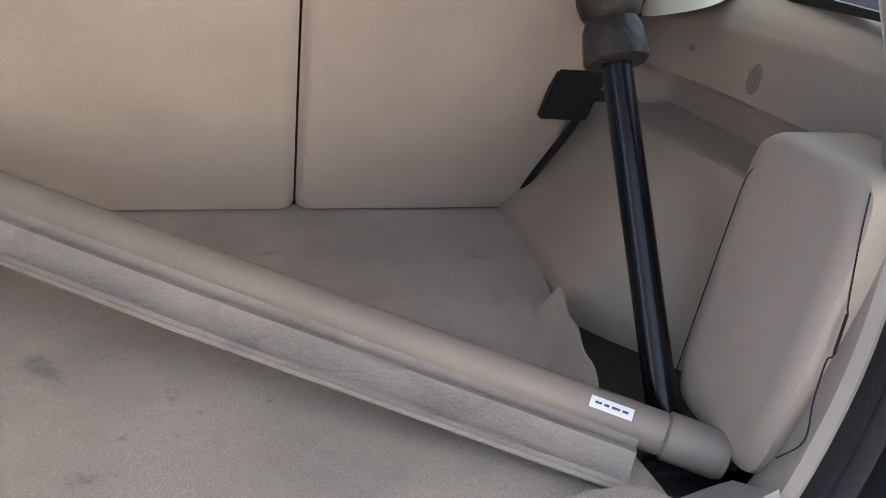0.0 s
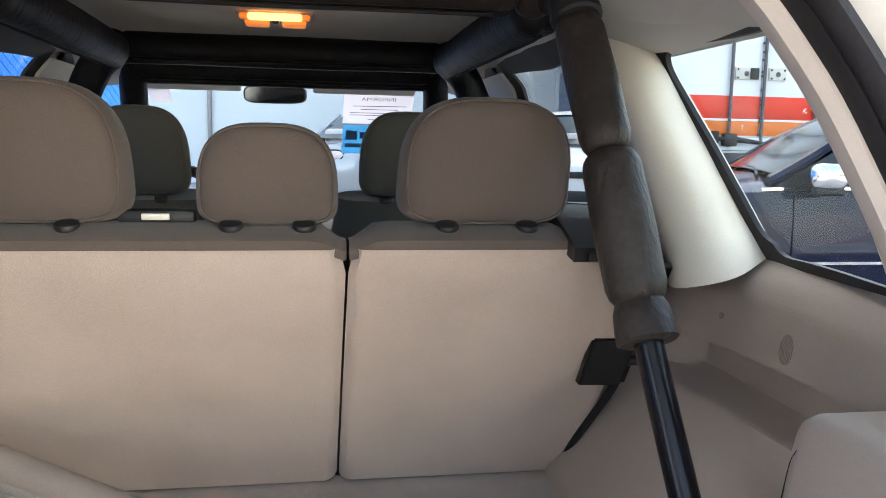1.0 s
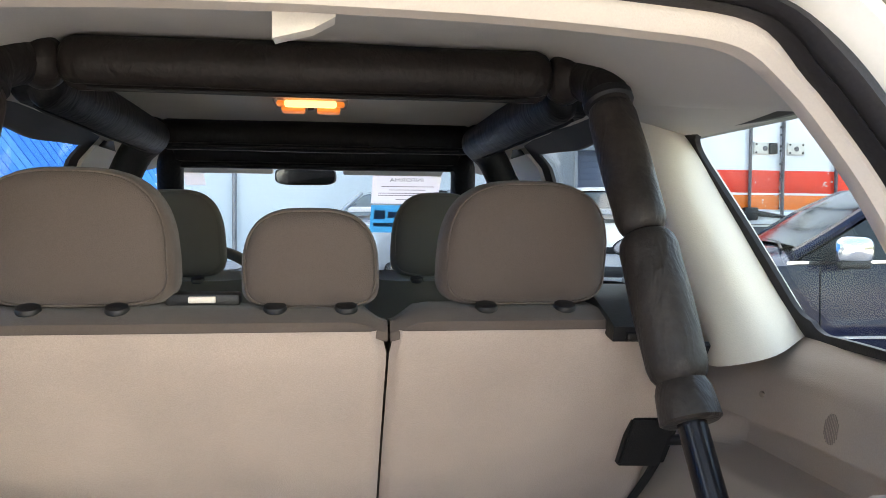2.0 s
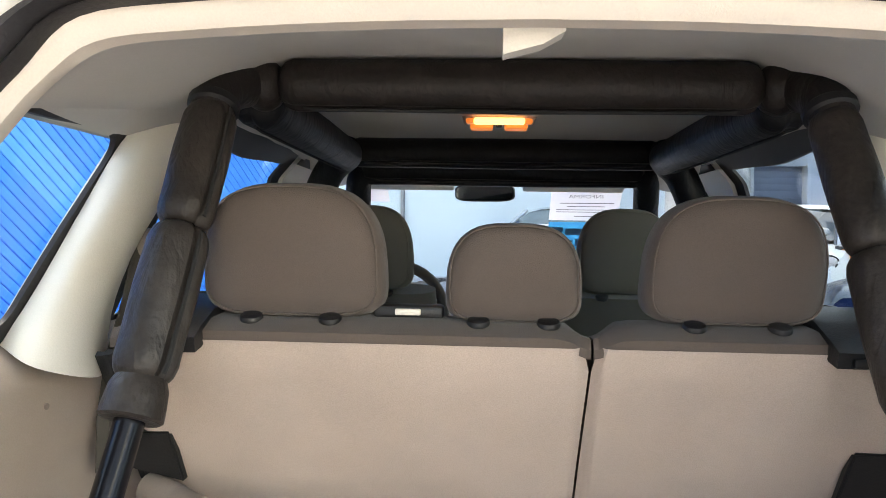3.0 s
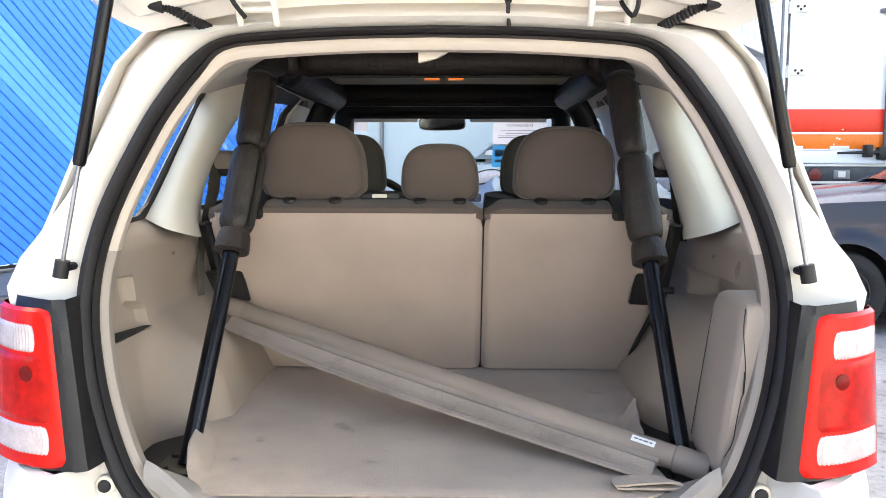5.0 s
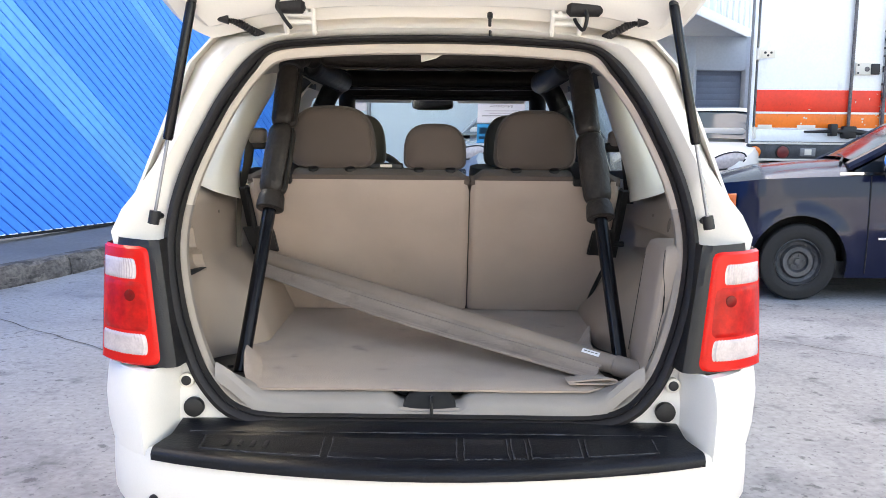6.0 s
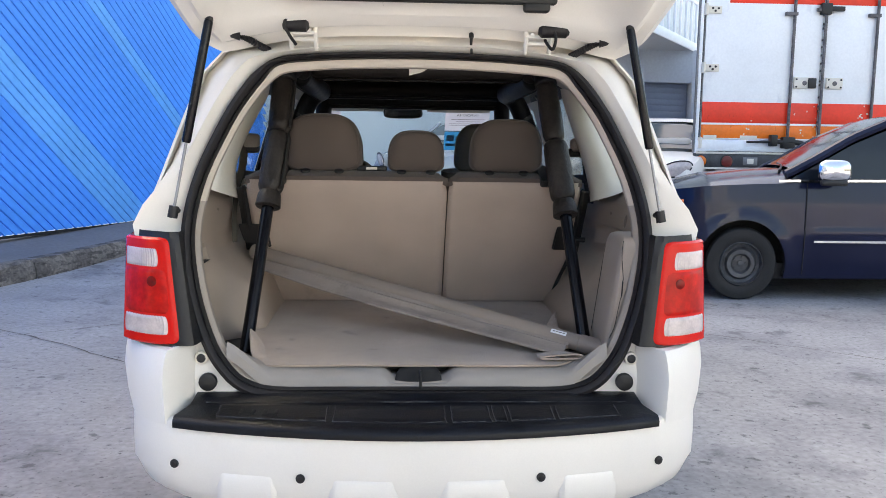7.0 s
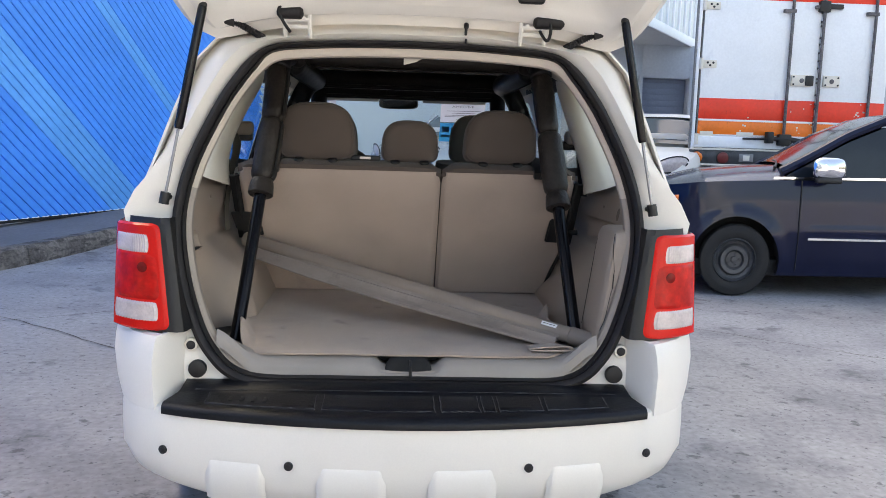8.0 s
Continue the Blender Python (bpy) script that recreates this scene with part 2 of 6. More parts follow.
def add_spots(m, scale, low, high, dark, stretch=(1, 1, 1), turn=0.0):
    """Dark oil spots and dirt patches with an edge of their own."""
    nt = m.node_tree
    b = nt.nodes["Principled BSDF"]
    src = b.inputs["Base Color"].links[0].from_socket
    tc, n, r, mix = nt.nodes.new("ShaderNodeTexCoord"), nt.nodes.new("ShaderNodeTexNoise"), nt.nodes.new("ShaderNodeMapRange"), nt.nodes.new("ShaderNodeMix")
    mp = nt.nodes.new("ShaderNodeMapping")
    mp.inputs["Rotation"].default_value, mp.inputs["Scale"].default_value = (0, 0, turn), stretch
    n.inputs["Scale"].default_value, n.inputs["Detail"].default_value, n.inputs["Roughness"].default_value = scale, 6, .6
    r.inputs["From Min"].default_value, r.inputs["From Max"].default_value = low, high
    mix.data_type, mix.blend_type = "RGBA", "MULTIPLY"
    mix.inputs[7].default_value = (dark, dark, dark * 1.02, 1)
    nt.links.new(tc.outputs["Object"], mp.inputs["Vector"])
    nt.links.new(mp.outputs[0], n.inputs["Vector"])
    nt.links.new(n.outputs["Fac"], r.inputs["Value"])
    nt.links.new(r.outputs[0], mix.inputs["Factor"])
    nt.links.new(src, mix.inputs[6])
    nt.links.new(mix.outputs[2], b.inputs["Base Color"])


add_spots(CONCRETE, 2.6, .60, .68, .62)
add_spots(CONCRETE, 9.0, .62, .67, .5)
add_spots(CONCRETE, 17.0, .64, .68, .55)
add_spots(CONCRETE, .5, .50, .60, .80)
add_spots(CONCRETE, 1.3, .54, .58, .85)
add_spots(CONCRETE, 34.0, .58, .66, .62)
add_spots(CARPET, 11.0, .64, .70, .72)
add_spots(CARPET, 2.4, .52, .66, .86)
add_spots(CARPET, 26.0, .66, .70, .80)
add_spots(CARPET, 5.5, .54, .64, .91)
add_spots(SEATBACK, 6.0, .66, .72, .90)
add_spots(PAINT, 48.0, .73, .76, .70)
add_spots(PAD, 22.0, .66, .70, 3.2)
add_spots(SHADE, 13.0, .54, .66, .80)
add_spots(KERB, 7.0, .48, .60, .45, (.16, 1, 4), -math.atan2(KERB_DIR.y, KERB_DIR.x))
add_spots(KERB, 3.0, .52, .58, .6)
add_spots(CONCRETE, .8, .50, .62, .78)
add_spots(TRUCK_RED, 14.0, .66, .69, .75, (1, 1, .5))
add_spots(TRUCK_ORANGE, 14.0, .64, .68, .7, (1, 1, .5))
add_spots(TRUCK_WHITE, 4.0, .62, .70, .88, (1, 1, .35))


def add_wrinkles(m, scale, strength, stretch=(1, 1, .35)):
    """Soft creases of a stretched skin, under the fine grain."""
    nt = m.node_tree
    b = nt.nodes["Principled BSDF"]
    fine = b.inputs["Normal"].links[0].from_node
    tc, mp, n, bp = nt.nodes.new("ShaderNodeTexCoord"), nt.nodes.new("ShaderNodeMapping"), nt.nodes.new("ShaderNodeTexNoise"), nt.nodes.new("ShaderNodeBump")
    mp.inputs["Scale"].default_value = stretch
    n.inputs["Scale"].default_value, n.inputs["Detail"].default_value, n.inputs["Distortion"].default_value = scale, 3, 1.2
    bp.inputs["Strength"].default_value, bp.inputs["Distance"].default_value = strength, .01
    nt.links.new(tc.outputs["Object"], mp.inputs["Vector"])
    nt.links.new(mp.outputs[0], n.inputs["Vector"])
    nt.links.new(n.outputs["Fac"], bp.inputs["Height"])
    nt.links.new(bp.outputs[0], fine.inputs["Normal"])


for sleeve in (FOAM, FOAM_LEG, FOAM_AHEAD):
    add_wrinkles(sleeve, 26, .45)
add_wrinkles(SHADE, 18, .35, (.4, 1, 1))


# ---- mesh helpers ----
def part(name, bm, mat, parent, label="", smooth=True):
    me = bpy.data.meshes.new(name)
    bmesh.ops.recalc_face_normals(bm, faces=bm.faces)
    bm.to_mesh(me)
    bm.free()
    if smooth:
        me.polygons.foreach_set("use_smooth", [True] * len(me.polygons))
        me.set_sharp_from_angle(angle=radians(38))
    me.materials.append(mat)
    ob = new(name, me)
    if parent is not None:
        ob.parent = parent
        ob.matrix_parent_inverse = parent.matrix_world.inverted()
    if label:
        tagged(ob, label)
    return ob


def thing(name, at, label, category, group="", kind=""):
    ob = new(name)
    ob.location = at
    bpy.context.view_layer.update()
    ob.matrix_world = Matrix.Translation(at)
    return tagged(ob, label, category, group, kind)


def rbox(bm, x0, x1, y0, y1, z0, z1, bevel=0.0, seg=2, m=None):
    r = bmesh.ops.create_cube(bm, size=1)
    vs = r["verts"]
    t = Matrix.Translation(((x0 + x1) / 2, (y0 + y1) / 2, (z0 + z1) / 2)) @ Matrix.Diagonal((abs(x1 - x0), abs(y1 - y0), abs(z1 - z0), 1))
    bmesh.ops.transform(bm, matrix=t, verts=vs)
    if bevel:
        es = list({e for v in vs for e in v.link_edges})
        r = bmesh.ops.bevel(bm, geom=es, offset=bevel, segments=seg, profile=0.5, affect="EDGES")
        vs = list({v for f in r["faces"] for v in f.verts} | {v for v in vs if v.is_valid})
    if m is not None:
        bmesh.ops.transform(bm, matrix=m, verts=[v for v in vs if v.is_valid])
    return bm


def box_bm(*a, **k):
    return rbox(bmesh.new(), *a, **k)


def loft(bm, rings, closed=True, caps=False):
    """Faces between rings of equally many points."""
    vr = [[bm.verts.new(p) for p in ring] for ring in rings]
    n = len(vr[0])
    for a, b in zip(vr, vr[1:]):
        for i in range(n if closed else n - 1):
            j = (i + 1) % n
            try:
                bm.faces.new((a[i], a[j], b[j], b[i]))
            except ValueError:
                pass
    if caps and closed:
        bm.faces.new(list(reversed(vr[0])))
        bm.faces.new(vr[-1])
    return bm


def smooth_line(pts, n):
    """n points along a Catmull-Rom curve through pts."""
    pts = [Vector(p) for p in pts]
    p = [2 * pts[0] - pts[1]] + pts + [2 * pts[-1] - pts[-2]]
    out = []
    for k in range(n):
        s = k / (n - 1) * (len(pts) - 1)
        i = min(int(s), len(pts) - 2)
        u = s - i
        a, b, c, d = p[i], p[i + 1], p[i + 2], p[i + 3]
        out.append(0.5 * ((2 * b) + (c - a) * u + (2 * a - 5 * b + 4 * c - d) * u * u + (3 * b - a - 3 * c + d) * u ** 3))
    return out


def sweep(bm, line, radius, sides=14, caps=True):
    """A round tube along a line; radius is a number or one a point."""
    line = [Vector(p) for p in line]
    rs = radius if isinstance(radius, (list, tuple)) else [radius] * len(line)
    rings, up = [], None
    for i, p in enumerate(line):
        d = (line[min(i + 1, len(line) - 1)] - line[max(i - 1, 0)]).normalized()
        if up is None:
            up = d.orthogonal().normalized()
        up = (up - d * up.dot(d)).normalized()
        side = d.cross(up)
        rings.append([p + rs[i] * (math.cos(a) * up + math.sin(a) * side) for a in (2 * math.pi * k / sides for k in range(sides))])
    return loft(bm, rings, True, caps)


def solid(bm, thick):
    """Give an open sheet a thickness, along its normals."""
    bmesh.ops.recalc_face_normals(bm, faces=bm.faces)
    bmesh.ops.solidify(bm, geom=bm.faces[:] , thickness=thick)
    return bm


def disc(bm, centre, normal, radius, depth, seg=20, bevel=0.0):
    q = Vector(normal).to_track_quat("Z", "Y").to_matrix().to_4x4()
    r = bmesh.ops.create_cone(bm, cap_ends=True, segments=seg, radius1=radius, radius2=radius, depth=depth)
    vs = r["verts"]
    if bevel:
        es = [e for e in {e for v in vs for e in v.link_edges} if abs(e.verts[0].co.z - e.verts[1].co.z) < 1e-6]
        rr = bmesh.ops.bevel(bm, geom=es, offset=bevel, segments=2, profile=0.5, affect="EDGES")
        vs = list({v for f in rr["faces"] for v in f.verts} | {v for v in vs if v.is_valid})
    bmesh.ops.transform(bm, matrix=Matrix.Translation(centre) @ q, verts=vs)
    return bm


def flip(bm):
    """Mirror in x."""
    bmesh.ops.transform(bm, matrix=Matrix.Diagonal((-1, 1, 1, 1)), verts=bm.verts[:])
    return bm


def ss(a, b, x):
    t = min(max((x - a) / (b - a), 0), 1)
    return t * t * (3 - 2 * t)


def interp(x, xs, ys):
    return float(np.interp(x, xs, ys))


# ---- ground and surroundings ----
WALL_AT, WALL_DIR = Vector((-4.6, 7.2, 0)), Vector((0.364, 0.931, 0)).normalized()


def ground_z(y):
    return 0.5 * ss(5.5, 13.5, y)


def make_ground():
    bm = bmesh.new()
    ys = [-60, -20, -8] + [-5 + 0.5 * i for i in range(50)] + [24, 40, 90, 200]
    xs = [-150, -60, -20] + [-10 + i for i in range(26)] + [22, 50, 150]
    loft(bm, [[(x, y, ground_z(y)) for x in xs] for y in ys], closed=False)
    tagged(part("ground", bm, CONCRETE, None), "worn grey concrete yard with stains and joints", "ground", kind="structure")



def make_joints():
    """Cracks and saw-cut joints in the concrete: thin dirt-filled grooves."""
    lines = [[(-.95, -.15), (-1.6, .55), (-2.4, 1.5), (-3.3, 2.7)], [(-1.2, 2.3), (-2.0, 3.0), (-3.2, 3.9), (-4.4, 4.7)], [(1.7, 4.1), (2.6, 3.35), (3.8, 2.4), (5.5, 1.1)], [(-1.15, .1), (-1.5, -.05), (-1.9, -.35), (-2.3, -.5)], [(-1.0, 4.8), (-1.9, 4.1), (-3.0, 3.4)]]
    for pts in lines:
        line = smooth_line([(x, y, 0) for x, y in pts], 60)
        rows = []
        for i, p in enumerate(line):
            d = (line[min(i + 1, 59)] - line[max(i - 1, 0)]).normalized()
            n = Vector((-d.y, d.x, 0))
            o = .03 * noise.noise((p.x * 3, p.y * 3, 1.7)) + .012 * noise.noise((p.x * 14, p.y * 14, .2))
            w = .003 + .006 * abs(noise.noise((p.x * 5, p.y * 5, 4)))
            z = ground_z(p.y) + .004
            c = p + n * o
            rows.append([(*(c - n * w).xy, z), (*(c + n * w).xy, z)])
        tagged(part("ground_crack", loft(bmesh.new(), rows, closed=False), CRACK, None), "dirt-filled crack in the concrete", "crack", kind="structure")


make_ground()
make_joints()

# ---- the white SUV: outer body ----
suv = thing("suv", (0, 2.2, 0), "white compact SUV with its tailgate raised, parked on the concrete yard", "car")
OPEN_RIGHT = [(0, 0.1, 0.615), (0.24, 0.1, 0.615), (0.43, 0.1, 0.617), (0.522, 0.1, 0.643), (0.582, 0.1, 0.7), (0.631, 0.109, 0.785), (0.675, 0.125, 0.934), (0.693, 0.15, 1.1), (0.661, 0.175, 1.261), (0.587, 0.205, 1.427), (0.533, 0.222, 1.516), (0.484, 0.233, 1.575), (0.42, 0.24, 1.613), (0.316, 0.243, 1.626), (0.167, 0.244, 1.634), (0, 0.245, 1.637)]
HALF = smooth_line(OPEN_RIGHT, 64)


def opening(inset=0.0, dy=0.0, thin=.42):
    """The closed loop of the tailgate opening, moved inwards and forwards."""
    out = []
    for i, p in enumerate(HALF):
        a, b = HALF[max(i - 1, 0)], HALF[min(i + 1, len(HALF) - 1)]
        t = b - a
        n = Vector((-t.z, 0, t.x)).normalized()
        q = p + n * inset * (1 - thin * ss(1.56, 1.615, p.z)) + Vector((0, dy, 0))
        if i in (0, len(HALF) - 1):
            q.x = 0
        out.append(q)
    left = [Vector((-q.x, q.y, q.z)) for q in reversed(out[1:-1])]
    return out + left


def taper(y):
    """How far the body draws in towards its tail."""
    return .045 * ss(.80, .12, y)


def side_x(z):
    """Half the body's width at a height."""
    return interp(z, [.30, .42, .60, .80, .98, 1.10, 1.17, 1.22, 1.40, 1.56, 1.64, 1.69, 1.72], [.82, .855, .872, .878, .876, .868, .842, .812, .752, .694, .62, .50, .30])


def make_opening():
    # black rubber weatherstrip round the opening
    bm = bmesh.new()
    loft(bm, [opening(0.0, -0.004), opening(0.004, -0.022), opening(0.016, -0.028), opening(0.025, -0.02), opening(0.028, -0.008), opening(0.032, -0.013), opening(0.037, 0.002), opening(0.036, 0.03), opening(0.0, 0.03)], True)
    part("weatherstrip", bm, RUBBER, suv, "black rubber weatherstrip")
    # trim just inside it: cream above, grey-beige below the belt
    rings = [opening(0.032, 0.010), opening(0.041, 0.010, .25), opening(0.050, 0.020, .12), opening(0.050, 0.042, .08), opening(0.036, 0.064, .2), opening(0.018, 0.09)]
    n = len(rings[0])
    for name, mat, keep in (("upper_opening_trim", UPPER_TRIM, lambda z: z >= 1.19), ("lower_opening_trim", OPENING_TRIM, lambda z: z < 1.19)):
        bm = bmesh.new()
        vr = [[bm.verts.new(p) for p in r] for r in rings]
        for a, b in zip(vr, vr[1:]):
            for i in range(n):
                j = (i + 1) % n
                if keep((rings[0][i].z + rings[0][j].z) / 2) and not (mat is OPENING_TRIM and rings[0][i].z < 0.64):
                    bm.faces.new((a[i], a[j], b[j], b[i]))
        bmesh.ops.delete(bm, geom=[v for v in bm.verts if not v.link_faces], context="VERTS")
        part(name, bm, mat, suv)
    # load sill with a scooped middle for the lock
    bm = bmesh.new()
    rows = []
    for x in np.linspace(-0.56, 0.56, 57):
        dip = 0.028 * (1 - ss(0.07, 0.115, abs(x)))
        lift = 0.10 * ss(0.42, 0.58, abs(x))
        rows.append([(x, .104, .640 + lift), (x, .106, .672 - dip * .5 + lift), (x, .118, .688 - dip + lift), (x, .15, .702 - dip + lift * .6), (x, .19, .698 - dip + lift * .4), (x, .21, .67)])
    loft(bm, rows, closed=False)
    part("load_sill", bm, SILL, suv, "grey-beige plastic load sill")
    bm = bmesh.new()
    rows = []
    for f in np.linspace(0, 1, 9):
        w, h = .072 - .022 * f ** 3, .055 * math.sin(math.pi / 2 * min(1, f * 1.6)) 
        rows.append([(w * math.sin(a) * (1 if abs(math.sin(a)) < .8 else .985), .112 + .066 * f, .652 + h * max(0, math.cos(a)) ** .45) for a in np.linspace(-math.pi / 2, math.pi / 2, 19)])
    loft(bm, rows, False)
    lock = part("lock", bm, DARK, suv, "black tailgate striker")
    bm = bmesh.new()
    sweep(bm, [(.006, .098, .645), (.006, .098, .685), (.006, .108, .694), (.006, .13, .69)], .0045, 8)
    part("striker_loop", bm, BLACK, lock)


make_opening()


def make_rear_skin():
    # painted body between weatherstrip and the outer corner, with the D pillars and roof edge
    for sign in (1, -1):
        inner = [p + Vector((0, 0.004, 0)) for p in HALF]
        a, b, c = [], [], []
        for p in inner:
            z = p.z
            if z < 1.13:
                ox = interp(z, [.60, .66, .80, 1.04, 1.06, 1.13], [.685, .685, .70, .72, .81, .826])
                oy = p.y - 0.015 if z < .8 else p.y - 0.03
                o = Vector((max(ox, p.x + .02), oy, z))
                s = Vector((max(ox, p.x + .02) + .01, oy + .05, z))
            else:
                zz = interp(z, [1.13, 1.43, 1.58, 1.637], [1.15, 1.45, 1.61, 1.662])
                ox = interp(zz, [1.15, 1.20, 1.30, 1.47, 1.56, 1.62, 1.69], [.822, .776, .708, .625, .575, .52, 0])
                oy = p.y - .02 - .02 * ss(1.5, 1.15, z)
                o = Vector((ox, oy, zz))
                s = Vector((max(side_x(zz) - taper(oy + .12), ox) if p.x > .42 else ox + .02, oy + .12, zz + .012))
            if p.x == 0:
                o.x = s.x = 0
            a.append(p); b.append(o); c.append(s)
        m = [p.lerp(q, .60) + Vector((0, -.016 * ss(1.15, 1.3, p.z) - .004, 0)) for p, q in zip(a, b)]
        bm = loft(bmesh.new(), [a, m, b, c], closed=False)
        if sign < 0:
            flip(bm)
        part("rear_body_panel", bm, PAINT, suv)
        for (x, y, z, r, mat, name) in ((.61, .085, .672, .026, BLACK, "rubber_plug"), (.628, .088, .742, .013, BLACK, "rubber_bumper")):
            bm = bmesh.new()
            disc(bm, (sign * x, y, z), (0, -1, 0), r, .02, 20, .004)
            p = part(name, bm, mat, suv)
            if r < .02:
                bm = bmesh.new()
                disc(bm, (sign * x, y + .004, z), (0, -1, 0), r * 1.5, .018, 20, .003)
                part("washer", bm, CREAM, p)


make_rear_skin()


def make_drip_channel():
    """Painted channel of the roof's rear edge, under the tailgate."""
    top = [(p.x, p.y, p.z) for p in HALF if p.z > 1.56]
    xs, zs = [p[0] for p in reversed(top)], [p[2] for p in reversed(top)]
    rows = []
    for dy, dz in ((.0, .020), (.03, .024), (.06, .030), (.085, .055), (.09, .085)):
        rows.append([(x, .225 + dy, interp(abs(x), xs, zs) + dz) for x in np.linspace(-.50, .50, 41)])
    part("drip_channel", loft(bmesh.new(), rows, closed=False), PAINT, suv)


make_drip_channel()


def bumper_line(x):
    x = abs(x)
    return interp(x, [0, .1, .2, .3, .4, .5, .6, .68, .74, .79, .83, .856, .868], [-.16, -.158, -.15, -.138, -.121, -.10, -.073, -.045, -.008, .04, .105, .20, .40])


def make_bumper():
    xs = [i * .02 for i in range(0, 35)] + [.70, .72, .74, .76, .78, .80, .815, .83, .842, .852, .86, .865, .868]
    xs = [-x for x in reversed(xs[1:])] + xs
    prof = [(.325, .10), (.335, .065), (.36, .032), (.40, .012), (.45, .0), (.52, -.002), (.575, .0), (.596, .004), (.603, .012), (.605, .05)]
    rows = []
    for z, inset in prof:
        row = []
        for x in xs:
            y = bumper_line(x)
            k = 1 - inset * .9
            drop = .03 * ss(.55, .85, abs(x)) if z < .45 else 0
            row.append((x * k, y + inset * (1 - .6 * ss(.7, .86, abs(x))), z + drop))
        rows.append(row)
    bm = loft(bmesh.new(), rows, closed=False)
    body = part("rear_bumper", bm, PAINT, suv, "white rear bumper with scuffs")
    for sign in (1, -1):
        cols = [.70, .715, .73, .75, .77, .79, .81, .83, .845, .856, .864, .868]
        rows = []
        for z, w in ((.585, 0), (.64, -.004), (.70, -.008), (.745, -.002), (.775, .012), (.786, .022), (.79, .05)):
            rows.append([((x + .006 * ss(.6, .7, z) + .024 * ss(.80, .868, x) * ss(.575, .66, z)) - w * .3, bumper_line(x) + .02 * ss(.6, .76, z) + w * .6, z) for x in cols])
        bm = loft(bmesh.new(), rows, closed=False)
        loft(bm, [[r[0] for r in rows], [(r[0][0] - .016, r[0][1] + .018, r[0][2]) for r in rows], [(.664, .060, r[0][2]) for r in rows], [(.644, .10, r[0][2]) for r in rows]], closed=False)
        if sign < 0:
            flip(bm)
        part("bumper_corner", bm, PAINT, body)
    # raised blocks along the lower edge
    for xc, w in ((-.468, .17), (-.15, .19), (.15, .19), (.468, .17)):
        rows = []
        for z, out, k in ((.332, -.03, 1.0), (.345, .010, 1.0), (.40, .012, .99), (.440, .012, .98), (.460, .010, .965), (.470, .006, .945), (.476, .0, .91), (.480, -.012, .86)):
            row = []
            for u in np.linspace(-1, 1, 25):
                x = xc + u * w / 2 * k
                edge = ss(1.0, .80, abs(u))
                row.append((x, bumper_line(x) + (.07 if z < .335 else .03 if z < .36 else 0) - out * edge + .006, z))
            rows.append(row)
        part("bumper_block", loft(bmesh.new(), rows, closed=False), PAINT, body)
    for x, z in ((-.673, .480), (-.318, .470), (.330, .470), (.680, .482)):
        y = bumper_line(x)
        n = Vector((bumper_line(abs(x) + .02) - bumper_line(abs(x) - .02), -.04, 0)).normalized()
        n.x *= 1 if x > 0 else -1
        bm = bmesh.new()
        disc(bm, (x, y - .001, z), n, .0125, .012, 18, .002)
        s = part("parking_sensor", bm, BLACK, body, "round black parking sensor")
        bm = bmesh.new()
        disc(bm, Vector((x, y, z)) + n * .006, n, .008, .006, 16, .002)
        part("sensor_face", bm, RUBBER, s)
    # black step pad: upper flange, a fold, sunken tread panels with scuffed edges
    def pad_z(f):
        """Height from the fold (0) to the front edge (1)."""
        return .626 - .013 * f
    def pad_y(x, f):
        y = bumper_line(x)
        return .012 + (y + .006 - .012) * f
    rows = []
    for x in np.linspace(-.675, .675, 61):
        a = abs(x)
        y = bumper_line(x)
        e = ss(.60, .675, a)
        rows.append([(x * (1 - .05 * e), .094, .640), (x * (1 - .05 * e), .08, .640), (x * (1 - .05 * e), .024, .632), (x * (1 - .045 * e), .016, .627)] + [(x * (1 - .045 * e * (1 - f)), pad_y(x, f), pad_z(f)) for f in (.05, .2, .35, .5, .65, .8, .9)] + [(x, y + .006, .612), (x, y - .006, .606), (x, y - .011, .598), (x, y - .010, .584), (x, y + .012, .577)])
    pad = part("step_pad", loft(bmesh.new(), rows, closed=False), PAD, body, "scuffed black plastic step pad with tread panels")
    rnd = random.Random(11)
    for x0, x1 in ((-.555, -.255), (-.235, .072), (.090, .196), (.206, .240), (.252, .372), (.388, .56)):
        f0, f1 = .10, .80
        rows = []
        for x in np.linspace(x0, x1, 14):
            rows.append([(x, pad_y(x, f), pad_z(f) + h) for f, h in ((f0, .0), (f0 + .03, .0035), (.35, .0035), (.6, .0035), (f1 - .03, .0035), (f1, .0))])
        t = part("tread_panel", loft(bmesh.new(), rows, closed=False), PAD, pad)
        for x in (x0, x1):
            part("scuffed_edge", sweep(bmesh.new(), [(x + .002 * rnd.uniform(-1, 1), pad_y(x, f), pad_z(f) + .003) for f in np.linspace(f0, f1, 5)], [.0016, .0022, .0012, .0020, .0014], 6), PAD_WORN, t)
        n = 16
        part("scuffed_edge", sweep(bmesh.new(), [(x0 + (x1 - x0) * k / (n - 1), pad_y(x0 + (x1 - x0) * k / (n - 1), f1 - .02 + .02 * rnd.uniform(-1, 1)), pad_z(f1) + .003) for k in range(n)], [rnd.choice((.0003, .0012, .002)) for k in range(n)], 6), PAD_WORN, t)
    # chafed line along the fold
    n = 60
    part("scuffed_fold", sweep(bmesh.new(), [(-.6 + 1.2 * k / (n - 1), .020, .6315) for k in range(n)], [rnd.choice((.0003, .0008, .0022)) for k in range(n)], 6), PAD_WORN, pad)
